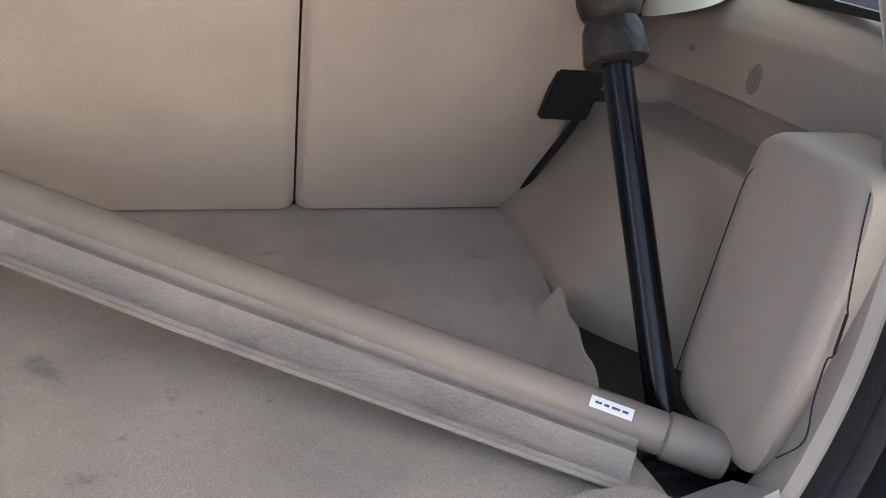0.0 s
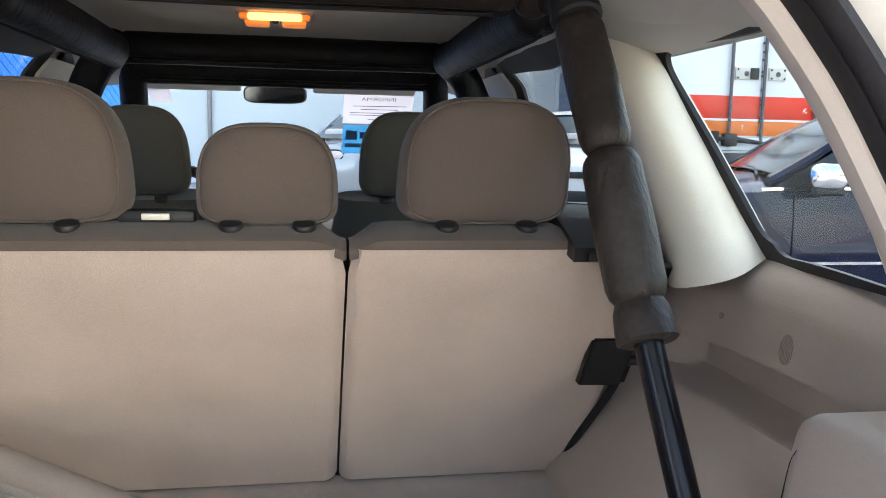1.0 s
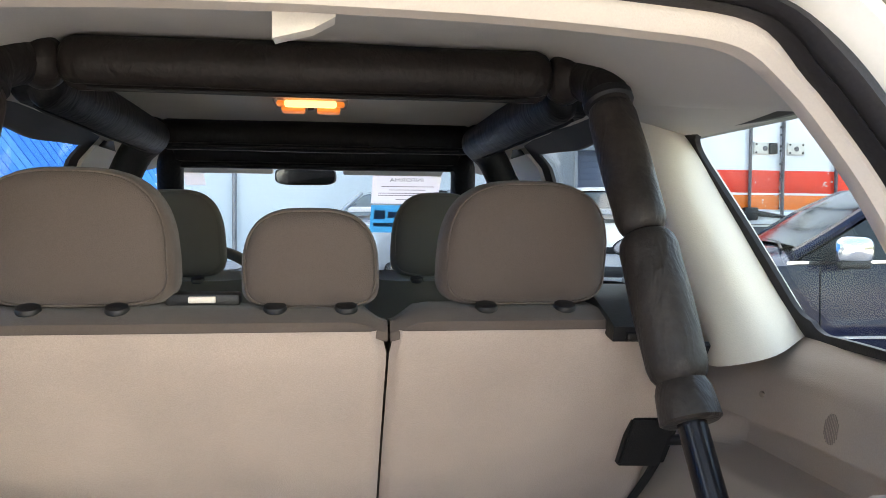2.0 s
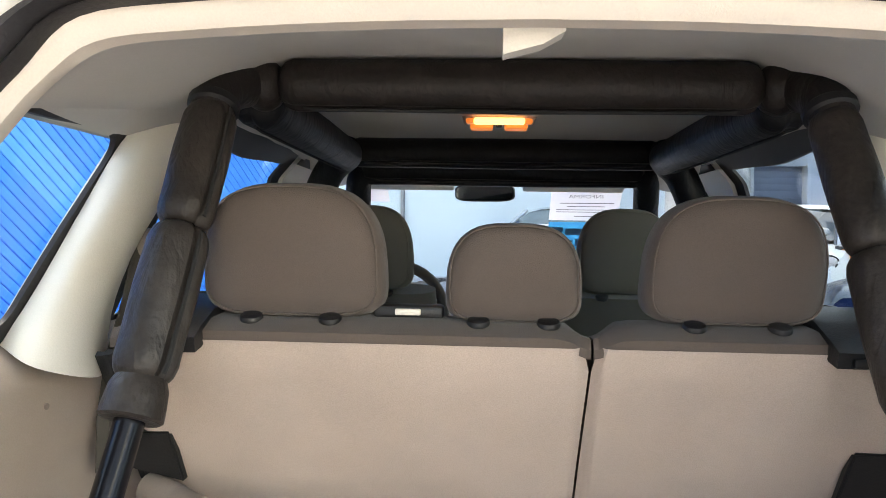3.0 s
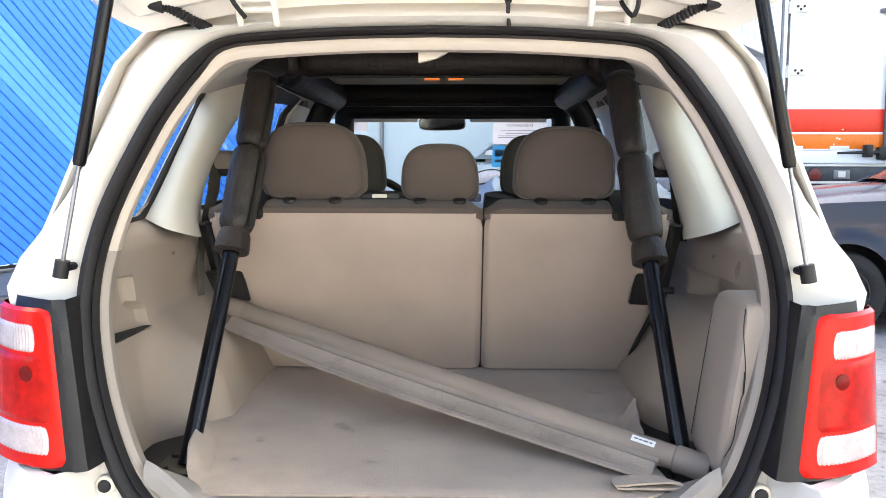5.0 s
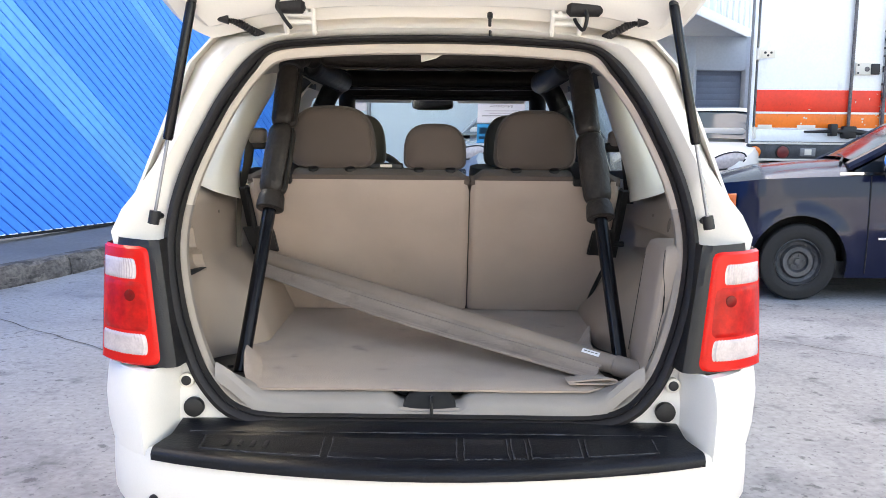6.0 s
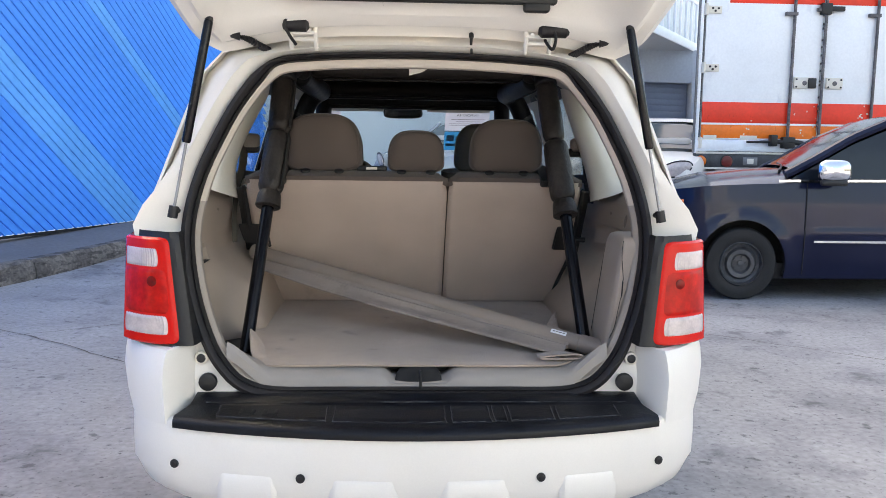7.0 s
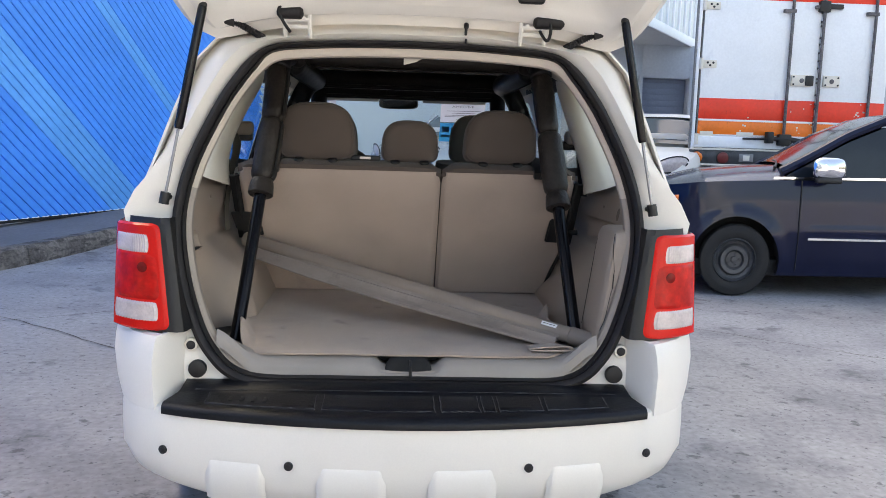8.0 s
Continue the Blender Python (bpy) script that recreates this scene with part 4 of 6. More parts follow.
def make_trim():
    for sign in (1, -1):
        ys, zs = np.linspace(.155, 1.22, 110), np.linspace(.66, 1.215, 60)
        rows = [[(sign * trim_x(y, z, sign > 0), y, z) for y in ys] for z in zs]
        part("side_trim", loft(bmesh.new(), rows, closed=False), BEIGE, suv, "moulded beige plastic side trim")
        # cream pillar panel beside the quarter window
        lead = .04 if sign > 0 else 0.0      # the two quarter panes differ a little in their front edge
        glass_edge = [(.792, .735, 1.216), (.765, .772, 1.285), (.738, .815, 1.37), (.715, .855, 1.45), (.697, .893, 1.53), (.684, .922, 1.585)]
        nose = [(.658, .692, 1.174), (.644, .77, 1.265), (.620, .805, 1.36), (.594, .845, 1.45), (.574, .905, 1.54), (.566, .935, 1.592)]
        front = [(.662, .82, 1.160), (.660, .89, 1.265), (.638, .93, 1.36), (.614, .97, 1.45), (.594, 1.03, 1.54), (.588, 1.05, 1.592)]
        deep = [(.74, .95, 1.160), (.73, .99, 1.27), (.70, 1.07, 1.43), (.658, 1.14, 1.55), (.65, 1.15, 1.585)]
        if sign < 0:
            nose = [(x + interp(z, [1.17, 1.265, 1.36, 1.45, 1.54], [.006, .028, .030, .018, 0]), y, z) for x, y, z in nose]
            front = [(x + interp(z, [1.16, 1.265, 1.36, 1.45, 1.54], [.006, .026, .028, .016, 0]), y, z) for x, y, z in front]
        glass_edge, nose = ([(x, y + lead * (z - 1.17) / .4, z) for x, y, z in l] for l in (glass_edge, nose))
        lines = [smooth_line(l, 18) for l in (glass_edge, nose, front, deep)]
        rows = []
        for g, n, f, d in zip(*lines):
            bulge = g.lerp(n, .6) + Vector((.002, -.014, 0))
            crest = n.lerp(f, .35) + Vector((-.006, 0, 0))
            rows.append([Vector((sign * p.x, p.y, p.z)) for p in smooth_line([g, bulge, crest, f, d], 22)])
        part("pillar_trim", loft(bmesh.new(), rows, closed=False), CREAM, suv, "cream plastic pillar trim")
        # cream trim on the rear pillar, between opening and quarter window
        ring = [p for p in opening(0.018, 0.09)[:64] if p.z > 1.185]
        a = [ring[int(k)] for k in np.linspace(0, len(ring) * .62, 5)]
        b = [(.722, .238, 1.19), (.708, .275, 1.32), (.670, .33, 1.46), (.638, .39, 1.55), (.60, .42, 1.60)]
        c = [(.783, .262, 1.20), (.757, .305, 1.32), (.713, .365, 1.46), (.672, .425, 1.565), (.63, .44, 1.60)]
        bm = loft(bmesh.new(), [[Vector((sign * p.x, p.y, p.z)) for p in smooth_line(l, 16)] for l in (a, b, c)], closed=False)
        part("rear_pillar_trim", bm, CREAM, suv)
        # strip above the quarter window
        bm = bmesh.new()
        low, high = ((.698, 1.552), (.674, 1.558), (.63, 1.570), (.58, 1.590), (.53, 1.618)), ((.672, 1.606), (.655, 1.614), (.635, 1.622), (.60, 1.632), (.54, 1.648))
        rows = []
        for a, b in zip(low, high):
            rows.append([(sign * (a[0] + (b[0] - a[0]) * ss(1.0, 1.16, y)), y, a[1] + (b[1] - a[1]) * ss(1.0, 1.16, y)) for y in np.linspace(.34, 2.5, 40)])
        loft(bm, rows, closed=False)
        part("cant_rail_trim", bm, HEADLINER, suv)
        # small moulded details
        bm = bmesh.new()
        disc(bm, (sign * (trim_x(.74, 1.122, sign > 0) - .001), .74, 1.122), (-sign, -.2, 0), .0055, .003, 14, .001)
        part("trim_clip", bm, SHADE_TUBE, suv)
        # belt slot and belt beside the seat
        run = [(.660, .955, 1.385, .011), (.664, .92, 1.28, .011)] + ([(.682, .88, 1.18, .007), (.688, .86, 1.08, .006), (.684, .85, .99, .006)] if sign < 0 else [(.668, .88, 1.18, .011), (.668, .872, 1.15, .011)])
        belt = loft(bmesh.new(), [[(sign * (x + w * k), y - 1.6 * w * k, z) for x, y, z, w in run] for k in (-1, 1)], closed=False)
        part("seat_belt", solid(belt, .003), FABRIC_DARK, suv, "dark seat belt webbing")
        bm = box_bm(sign * .640 - .035, sign * .640 + .035, .935, .99, 1.345, 1.40, .016, 3)
        g = part("belt_guide", bm, OPENING_TRIM, suv, "beige plastic belt guide")
        bm = box_bm(sign * .640 - .045, sign * .640 + .03, .945, 1.0, 1.325, 1.36, .01, 2)
        part("belt_guide_clip", bm, BLACK, g)
    # small oval vent of fine upright slits
    bm = bmesh.new()
    for i in range(9):
        y = .57 + (i - 4) * .0036
        h = .022 * math.sqrt(1 - ((i - 4) / 4.6) ** 2)
        sweep(bm, [(trim_x(y, 1.108 + k * h, True) - .0004, y, 1.108 + k * h) for k in (-1, -.5, 0, .5, 1)], .0009, 6)
    part("vent_grille", bm, SHADE_TUBE, suv, "small slotted vent")
    # storage box lid on the right
    bm = bmesh.new()
    rings = []
    for x, g in ((.735, 0.0), (.632, .0), (.617, .004), (.610, .014), (.608, .03)):
        pts = []
        for k in range(40):
            a = 2 * math.pi * k / 40
            cx, cy = math.cos(a), math.sin(a)
            u, v = math.copysign(abs(cx) ** .28, cx), math.copysign(abs(cy) ** .28, cy)
            z = .915 + (.182 - g) * v
            y = .268 + (.105 - g) * u + .05 * (.9 - z) * (1 if u < 0 else .1)
            pts.append((x - .035 * (1.08 - z) / .3, y, z))
        rings.append(pts)
    loft(bm, rings, True)
    bm.faces.new(bm.verts[-40:])
    lid = part("storage_box_lid", bm, BEIGE, suv, "beige storage compartment lid")
    part("lid_slot", sweep(bmesh.new(), [(.6125, .154, .962), (.6105, .154, .918)], .0018, 6), DARK, lid)
    bm = bmesh.new()
    line = [(.606, .348, 1.05), (.603, .358, 1.02), (.588, .362, .90), (.571, .364, .765)]
    sweep(bm, smooth_line(line, 24), .0009, 6)
    part("lid_joint", bm, DARK, lid)
    line = [(.614, .171, 1.083), (.609, .162, 1.041), (.6145, .159, .972), (.612, .153, .960), (.610, .153, .918), (.6085, .159, .906), (.598, .149, .865), (.587, .134, .828), (.580, .158, .789)]
    part("lid_joint", sweep(bmesh.new(), smooth_line(line, 40), .0009, 6), DARK, lid)
    # dark gap under the pocket's shelf
    gap = [(.280, .970), (.284, .982), (.34, .981), (.42, .976), (.535, .968), (.42, .967)]
    bm = loft(bmesh.new(), [[(-(trim_x(.60, z, False) + o), y, z) for y, z in gap] for o in (.002, .02)], True, True)
    part("pocket_gap", bm, DARK, suv, smooth=False)
    # anchor hooks and left pocket fittings
    for sign in (1, -1):
        bm = bmesh.new()
        y0 = .265 if sign < 0 else .205
        x = sign * (trim_x(y0, 1.095, sign > 0) - .012)
        a, b = min(x, x + sign * .03), max(x, x + sign * .03)
        rbox(bm, a, b, y0 + .048, y0 + .060, 1.067, 1.123, .004)
        for z in (1.073, 1.096, 1.117):
            rbox(bm, a, b, y0, y0 + .052, z - .006, z + .006, .004)
        part("cover_hook", bm, SILL, suv, "moulded plastic hook")
    # small items along the rear edge of the headliner
    bm = loft(bmesh.new(), [[(-.034, .318, 1.625), (.030, .318, 1.627), (.026, .320, 1.596), (.004, .322, 1.584), (-.034, .323, 1.574)], [(-.034, .37, 1.63), (.030, .37, 1.632), (.026, .37, 1.600), (.004, .37, 1.588), (-.034, .37, 1.578)]], True, True)
    part("latch_cover", bm, CREAM, suv, "cream plastic cover under the roof edge")
    for x in (-.335, .335):
        bm = box_bm(x - .032, x + .032, .36, .40, 1.606, 1.63, .010, 3)
        part("coat_hook", bm, HEADLINER, suv)


make_trim()


# ---- the SUV: dashboard, mirror, dome light ----
def make_front():
    rows = []
    for x in np.linspace(-.70, .70, 29):
        hood = .05 * ss(.22, .12, abs(x + .37))
        rows.append([(x, 2.52, .60), (x, 2.50, .85), (x, 2.52, 1.0 + hood), (x, 2.60, 1.06 + hood), (x, 2.75, 1.075 + hood * .5), (x, 3.05, 1.07), (x, 3.16, 1.06)])
    part("dashboard", loft(bmesh.new(), rows, closed=False), FABRIC_DARK, suv, "dark dashboard")
    bm = bmesh.new()
    c, ax = Vector((-.375, 2.36, 1.12)), Vector((0, -.9, .45)).normalized()
    q = ax.to_track_quat("Z", "Y").to_matrix()
    ring = [c + q @ Vector((.185 * math.cos(a), .185 * math.sin(a), 0)) for a in (2 * math.pi * k / 40 for k in range(41))]
    sweep(bm, ring, .019, 10, caps=False)
    for a in (0.2, 2.94, 4.71):
        sweep(bm, [c + q @ Vector((.185 * math.cos(a), .185 * math.sin(a), 0)), c], [.014, .03], 8)
    disc(bm, c, ax, .07, .05, 20, .012)
    sweep(bm, [c, c - ax * .2], .03, 10)
    part("steering_wheel", bm, FABRIC_DARK, suv, "dark steering wheel")
    bm = bmesh.new()
    disc(bm, (-.43, 2.505, 1.07), (0, -1, .3), .045, .01, 24)
    disc(bm, (-.31, 2.505, 1.07), (0, -1, .3), .045, .01, 24)
    part("gauges", bm, CHROME, suv)
    # rear-view mirror
    m = Matrix.Translation((-.055, 2.68, 1.562)) @ Euler((radians(7), 0, radians(-10))).to_matrix().to_4x4()
    rings = []
    for y, k in ((.03, .6), (.012, .92), (-.012, 1.0), (-.020, .97)):
        pts = []
        for j in range(36):
            a = 2 * math.pi * j / 36
            cx, cz = math.cos(a), math.sin(a)
            pts.append(m @ Vector((.118 * k * math.copysign(abs(cx) ** .45, cx), y, .034 * k * math.copysign(abs(cz) ** .55, cz))))
        rings.append(pts)
    bm = loft(bmesh.new(), rings, True, True)
    sweep(bm, [(-.055, 2.69, 1.58), (-.05, 2.70, 1.62), (-.05, 2.64, 1.66)], .012, 8)
    mir = part("rear_view_mirror", bm, BLACK, suv, "black interior rear-view mirror")
    bm = bmesh.new()
    bm.faces.new([bm.verts.new(m @ Vector((.110 * math.copysign(abs(math.cos(a)) ** .45, math.cos(a)), -.0215, .029 * math.copysign(abs(math.sin(a)) ** .55, math.sin(a))))) for a in (2 * math.pi * j / 36 for j in range(36))])
    part("mirror_face", bm, MIRROR, mir, smooth=False)
    # sun visors
    for x0, x1 in ((-.50, -.165), (.08, .44)):
        bm = box_bm(x0, x1, 2.36, 2.50, 1.585, 1.605, .009, 3)
        bmesh.ops.rotate(bm, cent=(0, 2.36, 1.6), matrix=Matrix.Rotation(radians(-12), 3, "X"), verts=bm.verts[:])
        part("sun_visor", bm, HEADLINER, suv)
    # dome light, switched on
    bm = box_bm(-.115, .075, 1.60, 1.72, 1.690, 1.715, .010, 3)
    d = part("dome_light", bm, BEIGE, suv, "rectangular dome light switched on")
    part("lit_lens", box_bm(-.085, .045, 1.592, 1.622, 1.680, 1.696, .006, 2), DOME, d, "glowing warm lens")
    for x0, x1 in ((-.105, -.084), (.044, .065)):
        part("lens_end", box_bm(x0, x1, 1.594, 1.622, 1.681, 1.695, .006, 2), DOME_DIM, d)
    # the lit strip's orange reflections, put in as two faintly glowing lenses
    for x0, x1 in ((-.095, -.035), (-.005, .055)):
        part("reading_lens", box_bm(x0, x1, 1.640, 1.700, 1.674, 1.694, .006, 2), DOME_DIM, d, "lens with the lit strip's reflected glow put into it")
    part("switch", box_bm(-.028, -.012, 1.634, 1.66, 1.678, 1.69, .003), BLACK, d)
    # papers on the windscreen
    def on_glass(x, z, off=-.012):
        u = (1.625 - z) / .52
        return Vector((x, 2.56 + .66 * u - .10 * (abs(x) / (.6 + .12 * u)) ** 2.2 + off, z))
    def sheet(x0, x1, z0, z1, mat, name, label, off):
        bm = loft(bmesh.new(), [[on_glass(x, z, off) for x in np.linspace(x0, x1, 8)] for z in np.linspace(z0, z1, 6)], closed=False)
        return part(name, bm, mat, None, label)
    p = sheet(.195, .452, 1.462, 1.580, NOTICE, "notice", "white paper notice on the windscreen", -.014)
    tagged(p, category="notice")
    cur = bpy.data.curves.new("notice_word", "FONT")
    cur.body, cur.size, cur.align_x = "INFORMA", .030, "CENTER"
    t = new("notice_word", cur)
    cur.materials.append(INK)
    q = on_glass(.325, 1.543, -.019)
    t.matrix_world = Matrix.Translation(q) @ Euler((radians(90 - 52), 0, radians(170.5))).to_matrix().to_4x4()
    t.parent = p
    for k, (z, w) in enumerate(((1.524, .20), (1.512, .14), (1.500, .22), (1.492, .22), (1.476, .08))):
        bm = loft(bmesh.new(), [[on_glass(.33 + s * w / 2, zz, -.018) for s in (-1, 0, 1)] for zz in (z, z + .0025)], closed=False)
        part("text_bar", bm, INK, p)
    p = sheet(.197, .345, 1.345, 1.455, CARD, "card", "blue printed card on the windscreen", -.014)
    tagged(p, category="card")
    for x0, x1, z0, z1 in ((.21, .255, 1.40, 1.435), (.265, .33, 1.405, 1.43), (.21, .30, 1.37, 1.385), (.31, .335, 1.36, 1.39)):
        bm = loft(bmesh.new(), [[on_glass(x, z, -.018) for x in (x0, x1)] for z in (z0, z1)], closed=False)
        part("text_bar", bm, CARD_INK, p)
    p = sheet(-.49, -.42, 1.52, 1.575, NOTICE, "sticker", "small white sticker on the windscreen", -.014)
    tagged(p, category="sticker")


make_front()


# ---- seats ----
def rest_outline(cx, cz):
    """Domed above, squarer below, with sides that lean in a little towards the top."""
    e = .66 if cz > 0 else .46
    u, v = math.copysign(abs(cx) ** e, cx), math.copysign(abs(cz) ** e, cz)
    lift = .26
    v = v * (1 + lift) - lift if cz > 0 else v * (1 - lift) - lift
    return u * (1 - .035 * max(v, 0)), v


def headrest_bm(x, y, z0, w, h, d):
    """A padded head restraint: domed top, rounded corners, slightly fuller in the middle."""
    rings = []
    n = 44
    for t in [-math.cos(math.pi * i / 18) for i in range(19)]:
        k = max((1 - abs(t) ** 3.4) ** (1 / 3.4), .03)
        pts = []
        for j in range(n):
            a = 2 * math.pi * j / n
            cx, cz = math.cos(a), math.sin(a)
            u, v = rest_outline(cx, cz)
            kk = k
            taper = 1 - .03 * v
            pts.append((x + w / 2 * u * kk * taper, y + d / 2 * t - .02 * v * k, z0 + h / 2 + h / 2 * v * k))
        rings.append(pts)
    return loft(bmesh.new(), rings, True, True)


def add_headrest(parent, x, y, z0, w, h, d, mat, seat_z, label="", gap=.06):
    hr = part("headrest", headrest_bm(x, y, z0, w, h, d), mat, parent, label)
    bm = bmesh.new()
    # sewn seam near the rear edge
    pts = []
    for j in range(60):
        a = 2 * math.pi * j / 60
        cx, cz = math.cos(a), math.sin(a)
        u, v = rest_outline(cx, cz)
        pts.append((x + w / 2 * u * .935, y - d * .36 - .02 * v, z0 + h / 2 + h / 2 * v * .935))
    pts.append(pts[0])
    sweep(bm, pts, .0016, 6, caps=False)
    part("seam", bm, mat, hr)
    for sx in (-gap, gap):
        bm = sweep(bmesh.new(), [(x + sx, y + .012, seat_z - .02), (x + sx, y + .012, z0 + .03)], .006, 10)
        post = part("post", bm, STEEL, hr)
        bm = bmesh.new()
        disc(bm, (x + sx, y - .036, seat_z + .001), (0, -.3, 1), .018, .014, 18, .005)
        part("post_guide", bm, BLACK, post)


def make_rear_seat():
    seat = thing("rear_bench_seat", (0, 1.3, .46), "split rear bench with beige carpeted backs and taupe head restraints", "car seat")
    for x0, x1, nm in ((-.625, .1085, "wide"), (.1125, .605, "narrow")):
        # back: rear face leans, rounded all round
        rows = []
        top = 1.232
        def face(x, s, off):
            """s 0 at the floor, 1 at the top edge."""
            z = .728 + (top - .728) * s
            y = 1.088 - .365 * s + .02 * math.sin(math.pi * s) * .6 + off
            e = min(x - x0, x1 - x)
            y += .022 * (1 - ss(0, .022, e)) ** 2 + .012 * ss(.9, 1, s)
            return (x, y, z)
        xs = [x0 + (x1 - x0) * t for t in [0, .004, .012, .025, .045] + list(np.linspace(.08, .92, 18)) + [.955, .975, .988, .996, 1]]
        for s in [0, .004, .012] + list(np.linspace(.03, .97, 20)) + [.985, .995, 1]:
            row = []
            for x in xs:
                p = Vector(face(x, s, 0))
                shrink = .012 * (1 - ss(0, .03, s)) + .03 * (1 - ss(0, .07, 1 - s)) * ss(.06, 0, min(x - x0, x1 - x))
                cx = (x0 + x1) / 2
                p.x = cx + (p.x - cx) * (1 - shrink)
                if nm == "narrow" and s < .22:
                    p.x = min(p.x, .555 + .05 * s / .22)
                if nm == "wide" and s < .22:
                    p.x = max(p.x, -.60 - .025 * s / .22)
                row.append(p)
            rows.append(row)
        bm = loft(bmesh.new(), rows, closed=False)
        part("carpeted_back", bm, SEATBACK, seat, "beige carpeted seat back")
        # top bolster and front cushion face in seat fabric
        rows = []
        for x in xs:
            e = ss(0, .05, min(x - x0, x1 - x))
            d = .018 * (1 - e)
            rows.append([(x, .725 + d + .012, 1.232 - d), (x, .735 + d, 1.246 - d), (x, .765, 1.262 - d), (x, .82, 1.268 - d * 1.5), (x, .875, 1.258 - d * 2), (x, .91, 1.225), (x, .96, 1.05), (x, 1.18, .78)])
        part("seat_back_cushion", loft(bmesh.new(), rows, closed=False), FABRIC, seat, "taupe seat fabric")
        bm = bmesh.new()
        rbox(bm, x0 + .005, x1 - .005, 1.14, 1.66, .60, .80, .05, 3)
        part("seat_cushion", bm, FABRIC, seat)
    for x, w, z0, h, gap in ((-.348, .284, 1.262, .210, .061), (-.007, .208, 1.260, .156, .053), (.326, .270, 1.262, .200, .063)):
        add_headrest(seat, x, .805, z0, w, h, .125, FABRIC, 1.262, "taupe padded head restraint", gap)
    for sx in (-1, 1):
        xi = .446 if sx > 0 else .474
        xo = .565
        bm = loft(bmesh.new(), [[(sx * xi, .705, 1.217), (sx * xo, .712, 1.214), (sx * xo, .708, 1.236), (sx * xi, .700, 1.240)], [(sx * xi, .735, 1.222), (sx * xo, .74, 1.222), (sx * xo, .735, 1.252), (sx * xi, .730, 1.254)],
                                [(sx * (xi - .004), .78, 1.262), (sx * xo, .78, 1.262), (sx * xo, .78, 1.274), (sx * (xi - .004), .78, 1.276)], [(sx * (xi - .02), .88, 1.266), (sx * xo, .88, 1.266), (sx * xo, .88, 1.290), (sx * (xi - .02), .88, 1.292)]], True, True)
        latch = part("seat_latch", bm, BLACK, seat, "black plastic seat release latch")
        bm = box_bm(sx * xi + sx * .02, sx * (xo - .01), .695, .712, 1.218, 1.232, .004)
        part("latch_lever", bm, BLACK, latch)
    # dark strips stand in for the shaded gap between seat edge and trim
    for sx, xa, xb in ((1, .612, .560), (-1, .632, .606)):
        bm = sweep(bmesh.new(), smooth_line([(sx * xa, .765, 1.205), (sx * xa, .87, 1.04), (sx * (xa - .004), .93, .95), (sx * (xb + .012), 1.03, .81), (sx * xb, 1.075, .745)], 20), .0075, 8)
        part("edge_piping", bm, DARK, seat)
    # black panels added for the shade in the gap beside the backs
    for sx, xa in ((1, .598), (-1, .618)):
        rows = [[(sx * (xa + k * .022), 1.088 - .365 * t + .045, .728 + .504 * t) for k in (0, 1, 2)] for t in np.linspace(.45, .94, 8)]
        part("back_flank", solid(loft(bmesh.new(), rows, closed=False), .01), BLACK, seat, "black panel standing in for the dark gap beside the seat")
    bm = box_bm(-.225, -.115, .80, .85, 1.262, 1.284, .006)
    g = part("belt_exit", bm, BLACK, seat, "black belt outlet with a pale tag")
    bm = box_bm(-.19, -.150, .79, .80, 1.270, 1.280, .002)
    part("tag", bm, CREAM, g)
    for o in seat.children_recursive:
        o.data.transform(Matrix.Translation((.003, -.010, .001)))


make_rear_seat()


def make_front_seat(x):
    seat = thing("front_seat", (x, 1.95, .46), "grey fabric front seat with head restraint", "car seat", "front seats")
    rows = []
    for s in np.linspace(0, 1, 14):
        z = .62 + .625 * s
        y = 2.06 - .28 * s
        w = .24 - .05 * ss(.5, 1, s)
        ring = []
        for k in range(24):
            a = 2 * math.pi * k / 24
            cx, cy = math.cos(a), math.sin(a)
            ring.append((x + w * math.copysign(abs(cx) ** .45, cx), y + .06 * math.copysign(abs(cy) ** .6, cy), z + .012 * cy))
        rows.append(ring)
    part("backrest", loft(bmesh.new(), rows, True, True), FABRIC_FRONT, seat)
    bm = box_bm(x - .25, x + .25, 2.02, 2.52, .46, .66, .06, 3)
    part("seat_cushion", bm, FABRIC_FRONT, seat)
    add_headrest(seat, x, 1.765, 1.240, .255, .235, .10, FABRIC_FRONT, 1.235)


make_front_seat(-.375)
make_front_seat(.325)


# ---- roll cage ----
def cage_x(sx, z):
    return sx * interp(z, [.70, .76, 1.16, 1.39, 1.61], [.545, .540, .512, .488, .481 if sx < 0 else .470])


def cage_y(z):
    return interp(z, [.70, .76, 1.16, 1.39, 1.61], [.305, .342, .582, .678, .805])


